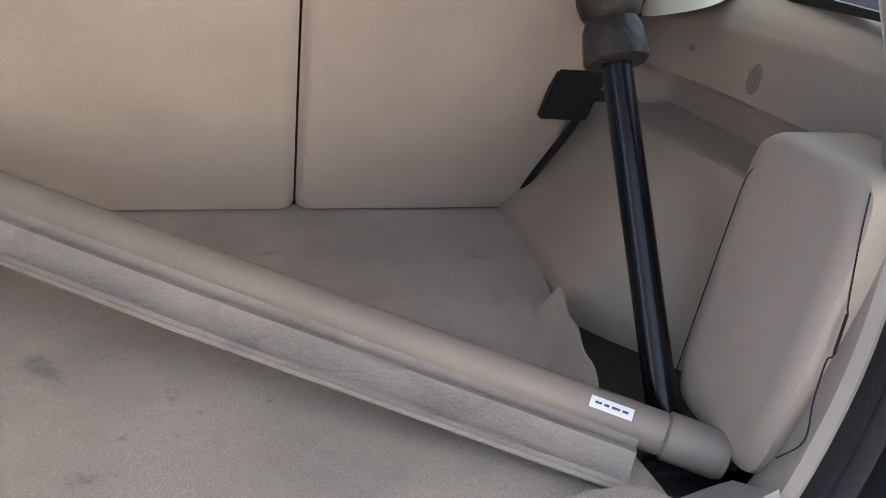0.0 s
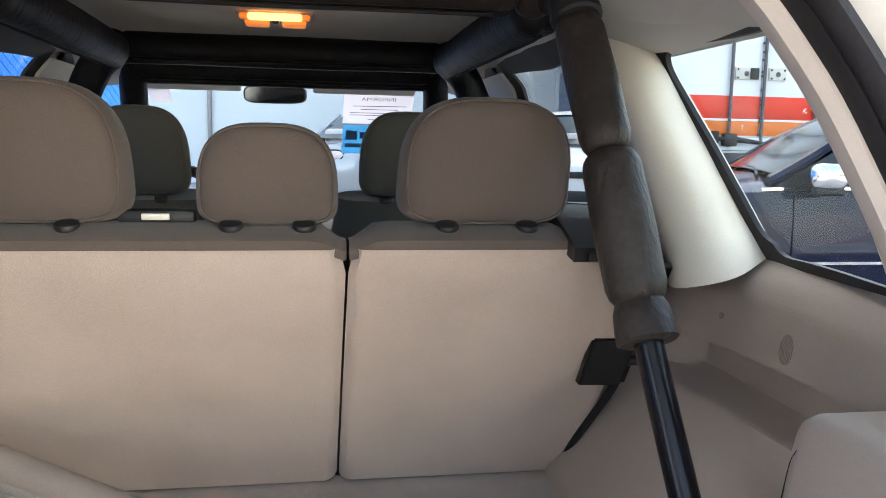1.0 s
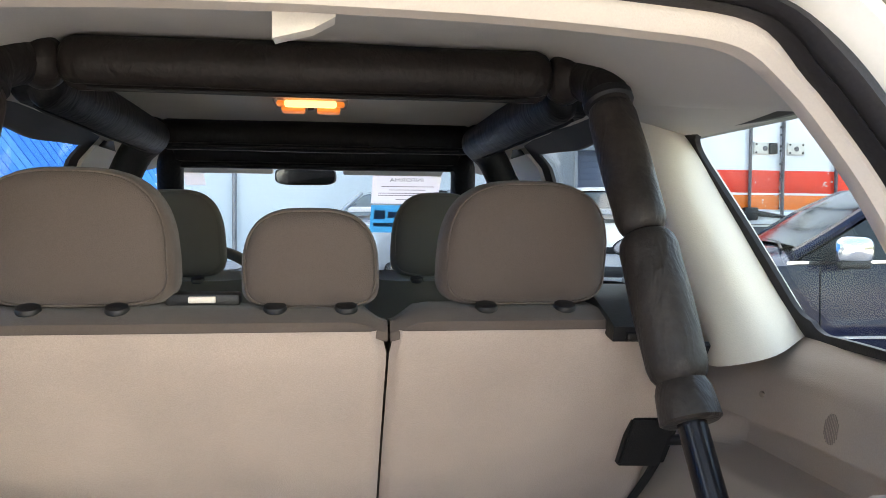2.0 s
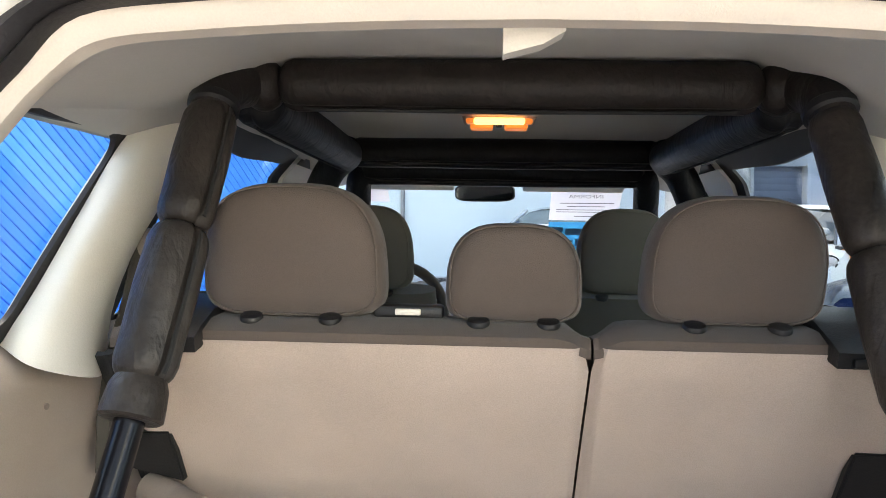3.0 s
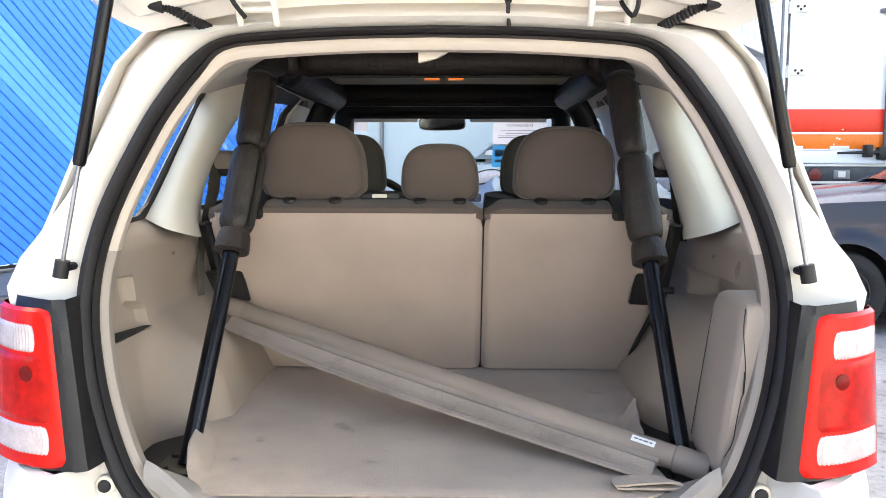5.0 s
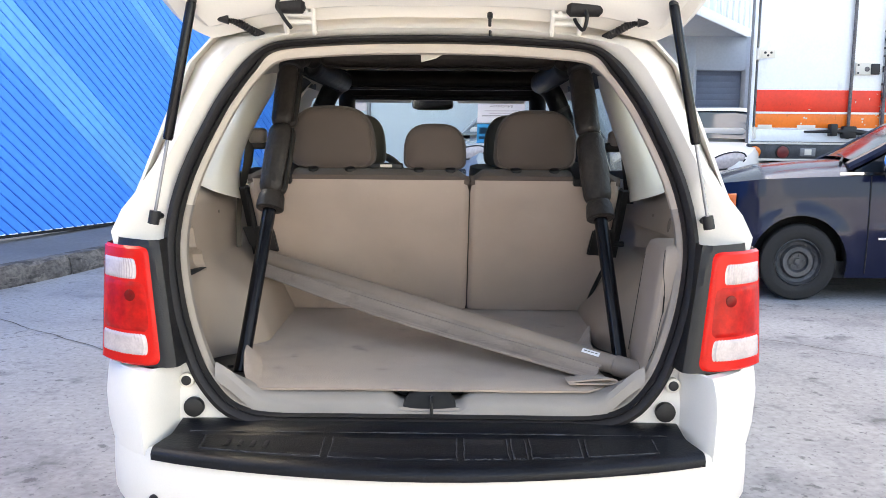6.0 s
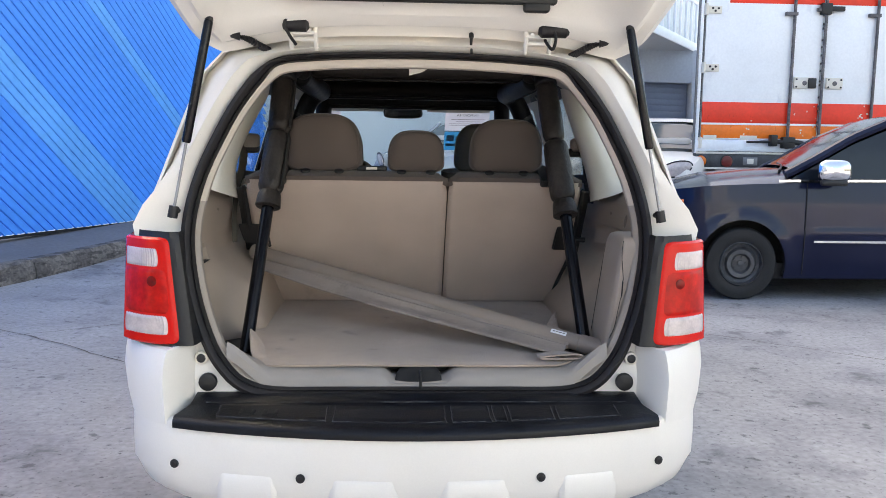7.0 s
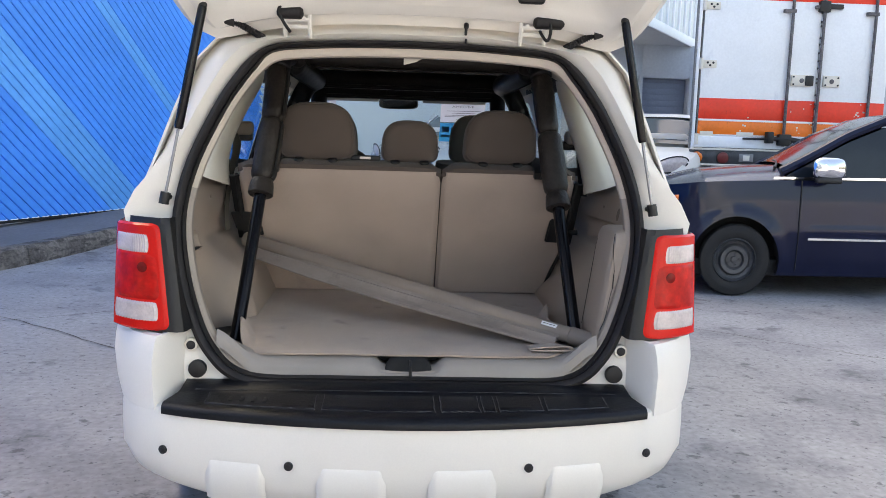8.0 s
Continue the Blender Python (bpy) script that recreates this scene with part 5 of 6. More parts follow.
def foam(a, b, r, parent, seam=None, n=18, mat=FOAM):
    """A foam sleeve with rounded, slightly dented ends and a lengthwise seam."""
    a, b = Vector(a), Vector(b)
    line, rs = [], []
    ln = (b - a).length
    for t in [0, .002, .012, .03, .06] + list(np.linspace(.12, .88, n)) + [.94, .97, .988, .998, 1]:
        line.append(a.lerp(b, t))
        e = min(t, 1 - t) * ln
        rs.append(r * (.48 + .52 * math.sqrt(max(0, 1 - (1 - min(e / .030, 1)) ** 2))) * (1 + .018 * math.sin(9 * t + a.x * 7)))
    rs[0], rs[-1] = r * .35, r * .35
    bm = sweep(bmesh.new(), line, rs, 36)
    if seam is not None:
        d = (b - a).normalized()
        s = Vector(seam)
        s = (s - d * s.dot(d)).normalized()
        for v in bm.verts:
            off = (v.co - a) - d * (v.co - a).dot(d)
            if off.length > .01:
                c = off.normalized().dot(s)
                if c > .955:
                    v.co -= off.normalized() * .010 * (c - .955) / .045
    sleeve = part("foam_sleeve", bm, mat, parent, "dark brown vinyl foam sleeve")
    if seam is not None:
        line = [a.lerp(b, t) + s * r * (.90 if t in (.05, .95) else .955) for t in [.05] + list(np.linspace(.1, .9, 12)) + [.95]]
        part("slit", sweep(bmesh.new(), line, .0032, 6), DARK, sleeve)
    return sleeve


def make_cage():
    cage = thing("roll_cage", (0, .9, .70), "black tubular roll cage with padded foam sleeves", "roll cage")
    for sx in (-1, 1):
        P = lambda z: Vector((cage_x(sx, z), cage_y(z), z))
        leg = sweep(bmesh.new(), [P(z) for z in (.70, .76, .9, 1.05, 1.16, 1.3, 1.39, 1.5, 1.61)], .0205, 18)
        tube = part("leg_tube", leg, TUBE, cage, "glossy black steel leg")
        bm = box_bm(sx * .545 - .06, sx * .545 + .06, .25, .37, .694, .703, .003)
        for dx in (-.04, .04):
            for dy in (.27, .35):
                disc(bm, (sx * .545 + dx, dy, .706), (0, 0, 1), .01, .01, 6)
        part("foot_plate", bm, BLACK, tube)
        seam = (.9, -.35, .25) if sx < 0 else (-.2, 1, 0)
        # collar, two sleeves, elbow
        up = .019 if sx < 0 else .0
        a, b = P(1.125 + up), P(1.178 + up)
        bm = sweep(bmesh.new(), [a, a + (b - a) * .06, a.lerp(b, .35), a.lerp(b, .75), b], [.039, .0435, .0425, .040, .034], 22)
        part("foam_collar", bm, FOAM_LEG, cage)
        foam(P(1.172 + up), P(1.384 + up), .0445, cage, seam, mat=FOAM_LEG)
        foam(P(1.382 + up), P(1.590), .0425 if sx < 0 else .0395, cage, seam, mat=FOAM_LEG)
        # short dark elbow, bound with a strap where it meets the leg
        elbow = smooth_line([P(1.575), P(1.608), Vector((sx * .468, .850, 1.634)), Vector((sx * .452, .893, 1.646))], 12)
        part("foam_elbow", sweep(bmesh.new(), elbow, [.030, .034, .036, .036, .036, .037, .037, .038, .038, .038, .037, .034], 20), FOAM, cage)
        a, b = P(1.586), P(1.604)
        part("strap", sweep(bmesh.new(), [a, a.lerp(b, .2), a.lerp(b, .8), b], [.036, .041, .041, .036], 20), BLACK, cage)
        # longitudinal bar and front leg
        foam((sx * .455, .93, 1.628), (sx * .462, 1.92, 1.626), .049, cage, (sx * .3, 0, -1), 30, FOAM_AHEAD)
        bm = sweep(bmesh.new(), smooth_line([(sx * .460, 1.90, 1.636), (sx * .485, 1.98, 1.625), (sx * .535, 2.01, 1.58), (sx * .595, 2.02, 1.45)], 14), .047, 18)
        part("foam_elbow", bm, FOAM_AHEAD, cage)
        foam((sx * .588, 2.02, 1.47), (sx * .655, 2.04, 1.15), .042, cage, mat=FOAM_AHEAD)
        part("leg_tube", sweep(bmesh.new(), [(sx * .645, 2.03, 1.2), (sx * .66, 2.05, .46)], .0205, 14), TUBE, cage)
        # bright joint of bare tube showing at the front elbow
        part("cable_tie", sweep(bmesh.new(), [(sx * .566, 2.013, 1.515), (sx * .574, 2.014, 1.50)], .049, 16), BLACK, cage)
    for sx in (-1, 1):
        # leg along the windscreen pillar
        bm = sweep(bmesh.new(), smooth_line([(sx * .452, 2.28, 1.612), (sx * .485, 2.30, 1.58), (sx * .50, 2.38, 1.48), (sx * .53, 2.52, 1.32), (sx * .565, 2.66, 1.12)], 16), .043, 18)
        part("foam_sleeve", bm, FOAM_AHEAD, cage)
        part("leg_tube", sweep(bmesh.new(), [(sx * .56, 2.64, 1.15), (sx * .60, 2.72, .46)], .0205, 14), TUBE, cage)
    foam((-.402, .905, 1.648), (.402, .905, 1.648), .0455, cage, (0, -.2, -1), 30)
    for x0, x1 in ((-.462, -.400), (.400, .462)):
        foam((x0, .903, 1.647), (x1, .905, 1.647), .0445, cage, None, 6)
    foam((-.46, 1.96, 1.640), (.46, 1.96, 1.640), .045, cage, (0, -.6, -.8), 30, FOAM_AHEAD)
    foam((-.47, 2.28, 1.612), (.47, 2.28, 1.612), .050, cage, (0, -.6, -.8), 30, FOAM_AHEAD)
    # black catch plates beside the seat
    for sx in (-1, 1):
        out = .050 * (sx < 0)
        pts = [(.529 + .024 * (sx < 0), .880, .968), (.605 + out, .880, .965 + out * .5), (.620 + out, .842, 1.060), (.541 + .024 * (sx < 0), .842, 1.062)]
        bm = loft(bmesh.new(), [[(sx * p[0], p[1], p[2]) for p in pts], [(sx * p[0], p[1] + .022, p[2]) for p in pts]], True, True)
        bmesh.ops.bevel(bm, geom=bm.edges[:], offset=.004, segments=2, affect="EDGES")
        pl = part("catch_plate", bm, BLACK, suv, "black plastic cargo cover catch")
        part("catch_pin", sweep(bmesh.new(), [(sx * .60, .905, 1.005), (sx * .66, .905, 1.005)], .010, 10), BLACK, pl)


make_cage()


# ---- loose things in the boot ----
def make_mat():
    """Carpet mat with a torn, curled edge at the corner and beside the right leg."""
    bm = bmesh.new()
    nu, nv = 70, 66
    rows = []
    for y in np.linspace(.138, 1.115, nv):
        left = interp(y, [.138, .16, .20, .25, .33, .46, .60, .70, 1.12], [-.452, -.488, -.508, -.516, -.53, -.57, -.56, -.545, -.572])
        right = interp(y, [.138, .16, .20, .28, .36, .44, .50, .56, .60, .64, .70, .85, 1.0, 1.12], [.42, .47, .49, .482, .468, .470, .478, .488, .494, .506, .522, .541, .55, .553])
        row = []
        for u in np.linspace(0, 1, nu):
            x = left + (right - left) * u
            z = .714 + .010 * ss(.5, 1.1, y) + .0025 * noise.noise((x * 5, y * 5, .3))
            z += .062 * ss(.045, 0, x - left) * ss(.60, .36, y) * ss(.16, .25, y)
            z += .058 * ss(.044, 0, right - x) ** 1.3 * ss(.30, .42, y) * ss(.68, .60, y) * (1 + .10 * math.sin(y * 55))
            z -= .006 * ss(.16, .138, y)
            row.append((x, y, z))
        rows.append(row)
    loft(bm, rows, closed=False)
    solid(bm, .006)
    mat = tagged(part("cargo_mat", bm, CARPET, None), "worn beige carpet mat with curled edges on the boot floor", "car mat")
    # front corner folded back over itself
    prof = [(.37, .7225), (.44, .7225), (.484, .723), (.497, .728), (.499, .734), (.492, .7395), (.47, .7405), (.43, .738), (.385, .733), (.366, .7315)]
    rows = [[(x - .10 * (y - .15) / .05 * ss(.36, .42, x) * .4, y, z - .004 * (y - .15) / .05) for x, z in prof] for y in np.linspace(.148, .196, 6)]
    fold = loft(bmesh.new(), rows, closed=False)
    part("folded_corner", solid(fold, .004), CARPET, mat)


make_mat()


def make_cargo_cover():
    a, b = Vector((-.605, .890, .948)), Vector((.578, .232, .733))
    d = (b - a).normalized()
    cover = thing("cargo_cover", tuple(a.lerp(b, .5)), "taupe roller cargo cover lying diagonally across the boot", "cargo cover")
    side = d.cross(Vector((0, 0, 1))).normalized()      # towards the tailgate
    if side.y > 0:
        side = -side
    up = side.cross(d).normalized()
    if up.z < 0:
        up = -up
    part("housing_tube", sweep(bmesh.new(), [a, a + d * .004, a + d * .5, b - d * .080, b - d * .076], [.020, .0265, .0265, .0265, .025], 22), SHADE_TUBE, cover, "taupe plastic roller tube")
    part("end_cap", sweep(bmesh.new(), [b - d * .076, b - d * .073, b - d * .01, b - d * .002, b], [.027, .0295, .0295, .027, .020], 22), SHADE_TUBE, cover)
    part("end_pin", sweep(bmesh.new(), [b, b + d * .012], .012, 12), BLACK, cover)
    part("end_cap", sweep(bmesh.new(), [a - d * .02, a - d * .018, a + d * .05, a + d * .055], [.018, .0285, .0285, .026], 22), SHADE_TUBE, cover)
    # the part-drawn vinyl flap with its stiff edge
    rows = []
    n = 60
    for k in range(n):
        t = .02 + .905 * k / (n - 1)
        p = a.lerp(b, t)
        wv = .005 * math.sin(11 * t) + .004 * noise.noise((t * 14, 0, 0))
        wide = .62 + .38 * ss(0, .30, t)
        fall = interp(t, [0, .5, .9, 1], [-.050, -.048, -.030, -.028])
        w2 = wv + .0035 * noise.noise((t * 46, 3.1, 0))
        prof = [(.022, .002), (.029, -.018), (.034, -.021), (.041, -.009), (.047, -.008), (.054, -.017 + wv), (.063, -.021 + w2), (.074, -.026 + wv), (.083, -.027 + w2), (.089, -.023), (.094, -.026)]
        rows.append([p + side * (u * wide) + up * (h + (fall + .03) * (u / .114)) for u, h in prof])
    bm = loft(bmesh.new(), rows, closed=False)
    solid(bm, .003)
    flap = part("vinyl_flap", bm, SHADE, cover, "creased taupe vinyl flap")
    bm = sweep(bmesh.new(), [r[-1] for r in rows], .0045, 8)
    part("edge_bar", bm, SHADE, flap)
    bm = sweep(bmesh.new(), [r[4] for r in rows], .0030, 8)
    part("fold", bm, SHADE, flap)
    # white label
    p = b - d * .170
    rows = [[p + d * s + (up * math.cos(q) + side * math.sin(q)) * .0272 for s in (0, .026, .052)] for q in np.linspace(.40, .95, 5)]
    lab = part("label", loft(bmesh.new(), rows, closed=False), PAPER, cover, "small white label")
    for s0, s1 in ((.006, .014), (.017, .023), (.026, .036), (.039, .046)):
        rows = [[p + d * s + (up * math.cos(q) + side * math.sin(q)) * .0277 for s in (s0, s1)] for q in (.62, .68, .73)]
        part("text_bar", loft(bmesh.new(), rows, closed=False), INK, lab)


make_cargo_cover()


# ---- blue steel wall, kerb and walkway ----
def make_blue_wall():
    n = Vector((WALL_DIR.y, -WALL_DIR.x, 0))        # towards the yard
    s0, s1, z0, z1 = -11.0, 5.6, .30, 6.2
    base = WALL_AT
    def at(s, z, o):
        p = base + WALL_DIR * s + n * o
        return (p.x, p.y, z)
    wall = tagged(new("wall_blue"), "blue painted steel wall with diagonal ribs and a sunlit stripe put into its colour", "wall", kind="structure")
    # diagonal folded boards: each runs down and away along the wall
    pitch, slope = .155, RIB_SLOPE
    k0, k1 = int((s0 - (z1 - z0) / abs(slope)) / pitch) - 2, int((s1 + (z1 - z0) / abs(slope)) / pitch) + 2
    def board(bm, s):
        prof = [(0, -.012), (.006, .020), (.016, .030), (.128, .034), (.142, .028), (.147, -.012), (.155, -.012)]
        rings = []
        for z in (z0, z1):
            rings.append([(s + du * (pitch / .155) + (z - z0) / slope, z, o) for du, o in prof])
        # clip to the wall's length
        (a, b) = rings
        la, lb = a[0][0], b[0][0]
        t0, t1 = 0.0, 1.0
        for lim, sign in ((s0, 1), (s1, -1)):
            da, db = (la - lim) * sign, (lb - lim) * sign
            if da < 0 and db < 0:
                return
            if da < 0:
                t0 = max(t0, da / (da - db))
            if db < 0:
                t1 = min(t1, da / (da - db))
        if t1 - t0 < .01:
            return
        rows = []
        for t in (t0, t1):
            rows.append([at(p[0] + (q[0] - p[0]) * t, p[1] + (q[1] - p[1]) * t, p[2]) for p, q in zip(a, b)])
        loft(bm, rows, closed=False)
    for k in range(k0, k1):
        bm = bmesh.new()
        board(bm, k * pitch)
        if not bm.faces:
            bm.free()
            continue
        # boards in the diagonal band get their sunlight as a paler colour
        pale = k in SUN_STRIPE
        bd = part("steel_board", bm, BLUE_SUNLIT if pale else BLUE_STEEL, wall, smooth=False)
        # folded board ends; their white is the glint there, put into the colour
        if s0 < k * pitch < s1 - .2:
            e = k * pitch
            tab = loft(bmesh.new(), [[at(e + .018, z0 - .004, .012), at(e + .07, z0 - .016, .016), at(e + .125, z0 - .004, .012)], [at(e + .018, z0 + .004, .040), at(e + .07, z0 - .010, .046), at(e + .125, z0 + .004, .040)], [at(e + .018, z0 + .014, .0365), at(e + .07, z0 + .006, .0375), at(e + .125, z0 + .014, .0365)]], closed=False)
            part("folded_end", tab, TRUCK_WHITE, bd)
    bm = bmesh.new()
    loft(bm, [[at(s0, z0 - .02, -.02), at(s1, z0 - .02, -.02), at(s1, z1, -.02), at(s0, z1, -.02)], [at(s0, z0 - .02, -.12), at(s1, z0 - .02, -.12), at(s1, z1, -.12), at(s0, z1, -.12)]], True, True)
    part("backing", bm, BLUE_STEEL, wall, smooth=False)
    # dark strip added along the foot for the shadow gap below the wall
    bm = bmesh.new()
    loft(bm, [[at(s0, z0 - .03, .0), at(s1, z0 - .03, .0), at(s1, z0, .0), at(s0, z0, .0)], [at(s0, z0 - .03, .05), at(s1, z0 - .03, .05), at(s1, z0, .05), at(s0, z0, .05)]], True, True)
    part("bottom_rail", bm, DARK, wall, smooth=False)
    # walkway and kerb stones
    kn = Vector((KERB_DIR.y, -KERB_DIR.x, 0))
    rows = []
    for s in np.linspace(-16, 9, 60):
        p = KERB_AT + KERB_DIR * s
        w = base + WALL_DIR * ((p - base).dot(WALL_DIR)) - n * .6
        g = ground_z(p.y)
        rows.append([(p.x - kn.x * .10, p.y - kn.y * .10, .195 + g * .5), tuple(Vector((p.x, p.y, 0)).lerp(w, .5) + Vector((0, 0, .21 + g * .5))), (w.x, w.y, .225 + g * .5)])
    tagged(part("pavement", loft(bmesh.new(), rows, closed=False), WALKWAY, None), "grey concrete walkway along the blue wall", "pavement", kind="structure")
    kerb = tagged(new("kerb"), "chipped grey concrete kerb", "kerb", kind="structure")
    rnd = random.Random(4)
    s = -14.0
    while s < 9:
        ln = rnd.uniform(1.1, 2.6)
        bm = bmesh.new()
        rows = []
        for u in np.linspace(0, 1, 19):
            p = KERB_AT + KERB_DIR * (s + .002 + (ln - .004) * u)
            g = ground_z(p.y)
            j = lambda a: rnd.uniform(-a, a)
            rows.append([tuple(p + kn * (.02 + j(.012)) + Vector((0, 0, g - .03))), tuple(p + kn * (.012 + j(.014)) + Vector((0, 0, g + .07 + j(.015)))), tuple(p + kn * (-.01 + j(.018)) + Vector((0, 0, g * .5 + .165 + j(.012)))),
                         tuple(p - kn * (.04 + j(.012)) + Vector((0, 0, g * .5 + .197 + j(.006)))), tuple(p - kn * .16 + Vector((0, 0, g * .5 + .198)))])
        loft(bm, rows, closed=False)
        part("kerb_stone", bm, KERB, kerb)
        s += ln


RIB_SLOPE = -0.88
SUN_STRIPE = (12, 13, 14, 15, 16, -9, -8, -7, 30, 31)
make_blue_wall()


# ---- box truck ----
def make_truck():
    X0, X1, Y, Z0, Z1 = 4.33, 6.92, 9.9, 1.40, 4.3
    truck = thing("box_truck", (5.6, 12, ground_z(12)), "white box truck with red and orange bands, rear doors closed", "truck")
    lean = Matrix(((1, .55, 0, -.55 * Y), (0, 1, 0, 0), (0, 0, 1, 0), (0, 0, 0, 1)))      # it stands at an angle to the yard
    part("box_body", box_bm(X0, X1, Y + .03, Y + 6.5, Z0, Z1, .03, m=lean), TRUCK_WHITE, truck)
    xm = 6.15
    for x0, x1 in ((X0 + .05, xm - .006), (xm + .006, X1 + .3)):
        d = part("rear_door", box_bm(x0, x1, Y - .01, Y + .03, Z0 + .16, Z1 - .08, .006), TRUCK_WHITE, truck, "white rear door")
        for z0, z1, m in ((1.80, 2.105, TRUCK_RED), (1.575, 1.770, TRUCK_ORANGE), (3.545, 3.80, TRUCK_RED)):
            if z0 > 3 and x0 < 5:
                part("band", box_bm(4.72, x1 - .002, Y - .014, Y - .008, z0, z1, .001), m, d)
            else:
                part("band", box_bm(x0 + .002, x1 - .002, Y - .014, Y - .008, z0, z1, .001), m, d)
        part("pinstripe", box_bm(x0 + .002, x1 - .002, Y - .0145, Y - .008, 1.773, 1.797, .001), TRUCK_WHITE, d)
        # chips out of the bands
        rnd = random.Random(int(x0 * 10))
        for k in range(14):
            x, z = rnd.uniform(x0 + .6, min(x1, 6.9)), rnd.choice((rnd.uniform(1.80, 2.10), rnd.uniform(1.60, 1.76)))
            part("paint_chip", box_bm(x, x + rnd.uniform(.012, .035), Y - .0155, Y - .012, z, z + rnd.uniform(.008, .03), .001), CREAM, d)
    # corner post and sill
    part("corner_post", box_bm(X0 - .035, X0 + .012, Y - .03, Y + .06, Z0 - .05, Z1, .01), TRUCK_WHITE, truck)
    part("post_seal", box_bm(X0 + .014, X0 + .034, Y - .02, Y + .03, Z0 - .05, Z1, .004), STEEL_RIM, truck)
    part("post_edge", box_bm(X0 - .060, X0 - .037, Y - .02, Y + .03, Z0 - .05, Z1, .004), GALV, truck)
    part("rear_sill", box_bm(X0 - .02, X1 + .3, Y - .05, Y + .06, 1.375, 1.545, .015), TRUCK_WHITE, truck)
    part("lamp_bar", box_bm(X0 - .02, X1 + .3, Y - .03, Y + .10, 1.11, 1.345, .015), STEEL_RIM, truck)
    for z in (1.105, 1.338):
        part("lamp_bar_edge", box_bm(X0 - .02, X1 + .3, Y - .05, Y - .028, z, z + .030, .004), CREAM, truck)
    for x, m, r in ((4.39, AMBER, .085), (4.79, TRUCK_DIM, .085)):
        bm = bmesh.new()
        disc(bm, (x, Y - .030, 1.225), (0, -1, 0), r + .018, .02, 24, .006)
        ring = part("light_ring", bm, BLACK, truck)
        bm = bmesh.new()
        disc(bm, (x, Y - .042, 1.225), (0, -1, 0), r, .03, 24, .010)
        part("tail_light", bm, m, ring)
    for x in (5.15,):
        part("reflector", box_bm(x - .11, x + .11, Y - .04, Y - .02, 1.17, 1.29, .005), GALV, truck)
        part("reflector_face", box_bm(x - .05, x + .05, Y - .045, Y - .038, 1.19, 1.27, .004), CREAM, truck)
    # lock rods, hinges, handles
    for x, zb in ((5.69, 3.40), (6.165, 3.47), (6.95, 3.40)):
        bm = sweep(bmesh.new(), [(x, Y - .05, 1.42), (x, Y - .05, 4.2)], .023, 12)
        rod = part("lock_rod", bm, ROD, truck)
        part("rod_bracket", box_bm(x - .14, x + .04, Y - .075, Y - .012, zb - .025, zb + .025, .006), ROD, rod)
        if x > 6 and x < 6.5:
            bm = box_bm(x - .09, x + .07, Y - .085, Y - .012, zb - .07, zb + .09, .01)
            rbox(bm, x + .05, x + .27, Y - .07, Y - .03, zb - .02, zb + .05, .008)
            part("rod_clamp", bm, BLACK, rod)
            rnd = random.Random(8)
            for k in range(16):
                z = 1.6 + k * .12 + rnd.uniform(-.04, .04)
                part("rod_weld", box_bm(x - .034, x - .018, Y - .06, Y - .012, z, z + .03, .004), ROD, rod)
    for x, w in ((5.90, .155), (6.36, .125)):
        bm = box_bm(x - w, x + w, Y - .045, Y - .01, 2.32, 2.485, .006)
        l = part("lock_plate", bm, CREAM, truck, "worn metal lock plate")
        for dx in (-w + .03, w - .03):
            for dz in (-.055, .055):
                bm = bmesh.new()
                disc(bm, (x + dx, Y - .047, 2.40 + dz), (0, -1, 0), .014, .01, 10)
                part("bolt", bm, BLACK, l)
        bm = bmesh.new()
        disc(bm, (x, Y - .048, 2.40), (0, -1, 0), .035, .012, 14, .003)
        part("lock_hub", bm, ROD, l)
        if w > .14:
            part("latch", box_bm(x + .05, x + .175, Y - .065, Y - .044, 2.325, 2.475, .008), BLACK, l, "black latch")
    for z in (1.50, 2.60, 3.44):
        bm = box_bm(X0 + .0, X0 + .27, Y - .035, Y - .008, z - .055, z + .055, .006)
        disc(bm, (X0 + .03, Y - .045, z), (0, 0, 1), .030, .16, 12)
        hinge = part("door_hinge", bm, CREAM, truck)
        for dx, dz in ((.13, .018), (.215, .018), (.17, -.02)):
            bm = bmesh.new()
            disc(bm, (X0 + dx, Y - .036, z + dz), (0, -1, 0), .017, .014, 10)
            part("bolt", bm, BLACK, hinge)
    bm = bmesh.new()
    sweep(bm, [(5.05, Y - .10, 1.52), (5.45, Y - .11, 1.525), (5.70, Y - .10, 1.53), (6.3, Y - .12, 1.46)], [.016, .022, .045, .018], 10)
    rbox(bm, 5.40, 5.50, Y - .16, Y - .04, 1.46, 1.63, .015)
    rbox(bm, 5.58, 5.78, Y - .14, Y - .04, 1.43, 1.60, .02)
    part("door_handle", bm, BLACK, truck)
    for x0, x1 in ((4.42, 4.62), (4.98, 5.24)):
        part("reflective_tag", box_bm(x0, x1, Y - .019, Y - .013, 1.55, 1.615, .001), CREAM, truck)
    part("chassis", box_bm(X0 + .4, X1 - .4, Y + .2, Y + 8.5, .80, 1.38, .02, m=lean), STEEL_RIM, truck)
    part("cab", box_bm(X0 + .1, X1 - .1, Y + 6.8, Y + 8.8, .95, 3.1, .15, 3, lean), TRUCK_WHITE, truck)
    for x in (X0 + .2, X1 - .2):
        for y in (Y + 1.6, Y + 7.8):
            add_wheel(truck, (x + .55 * (y - Y), y, ground_z(y) + .48), (1 if x > 5 else -1, 0, 0), .48, .28, .29)


make_truck()


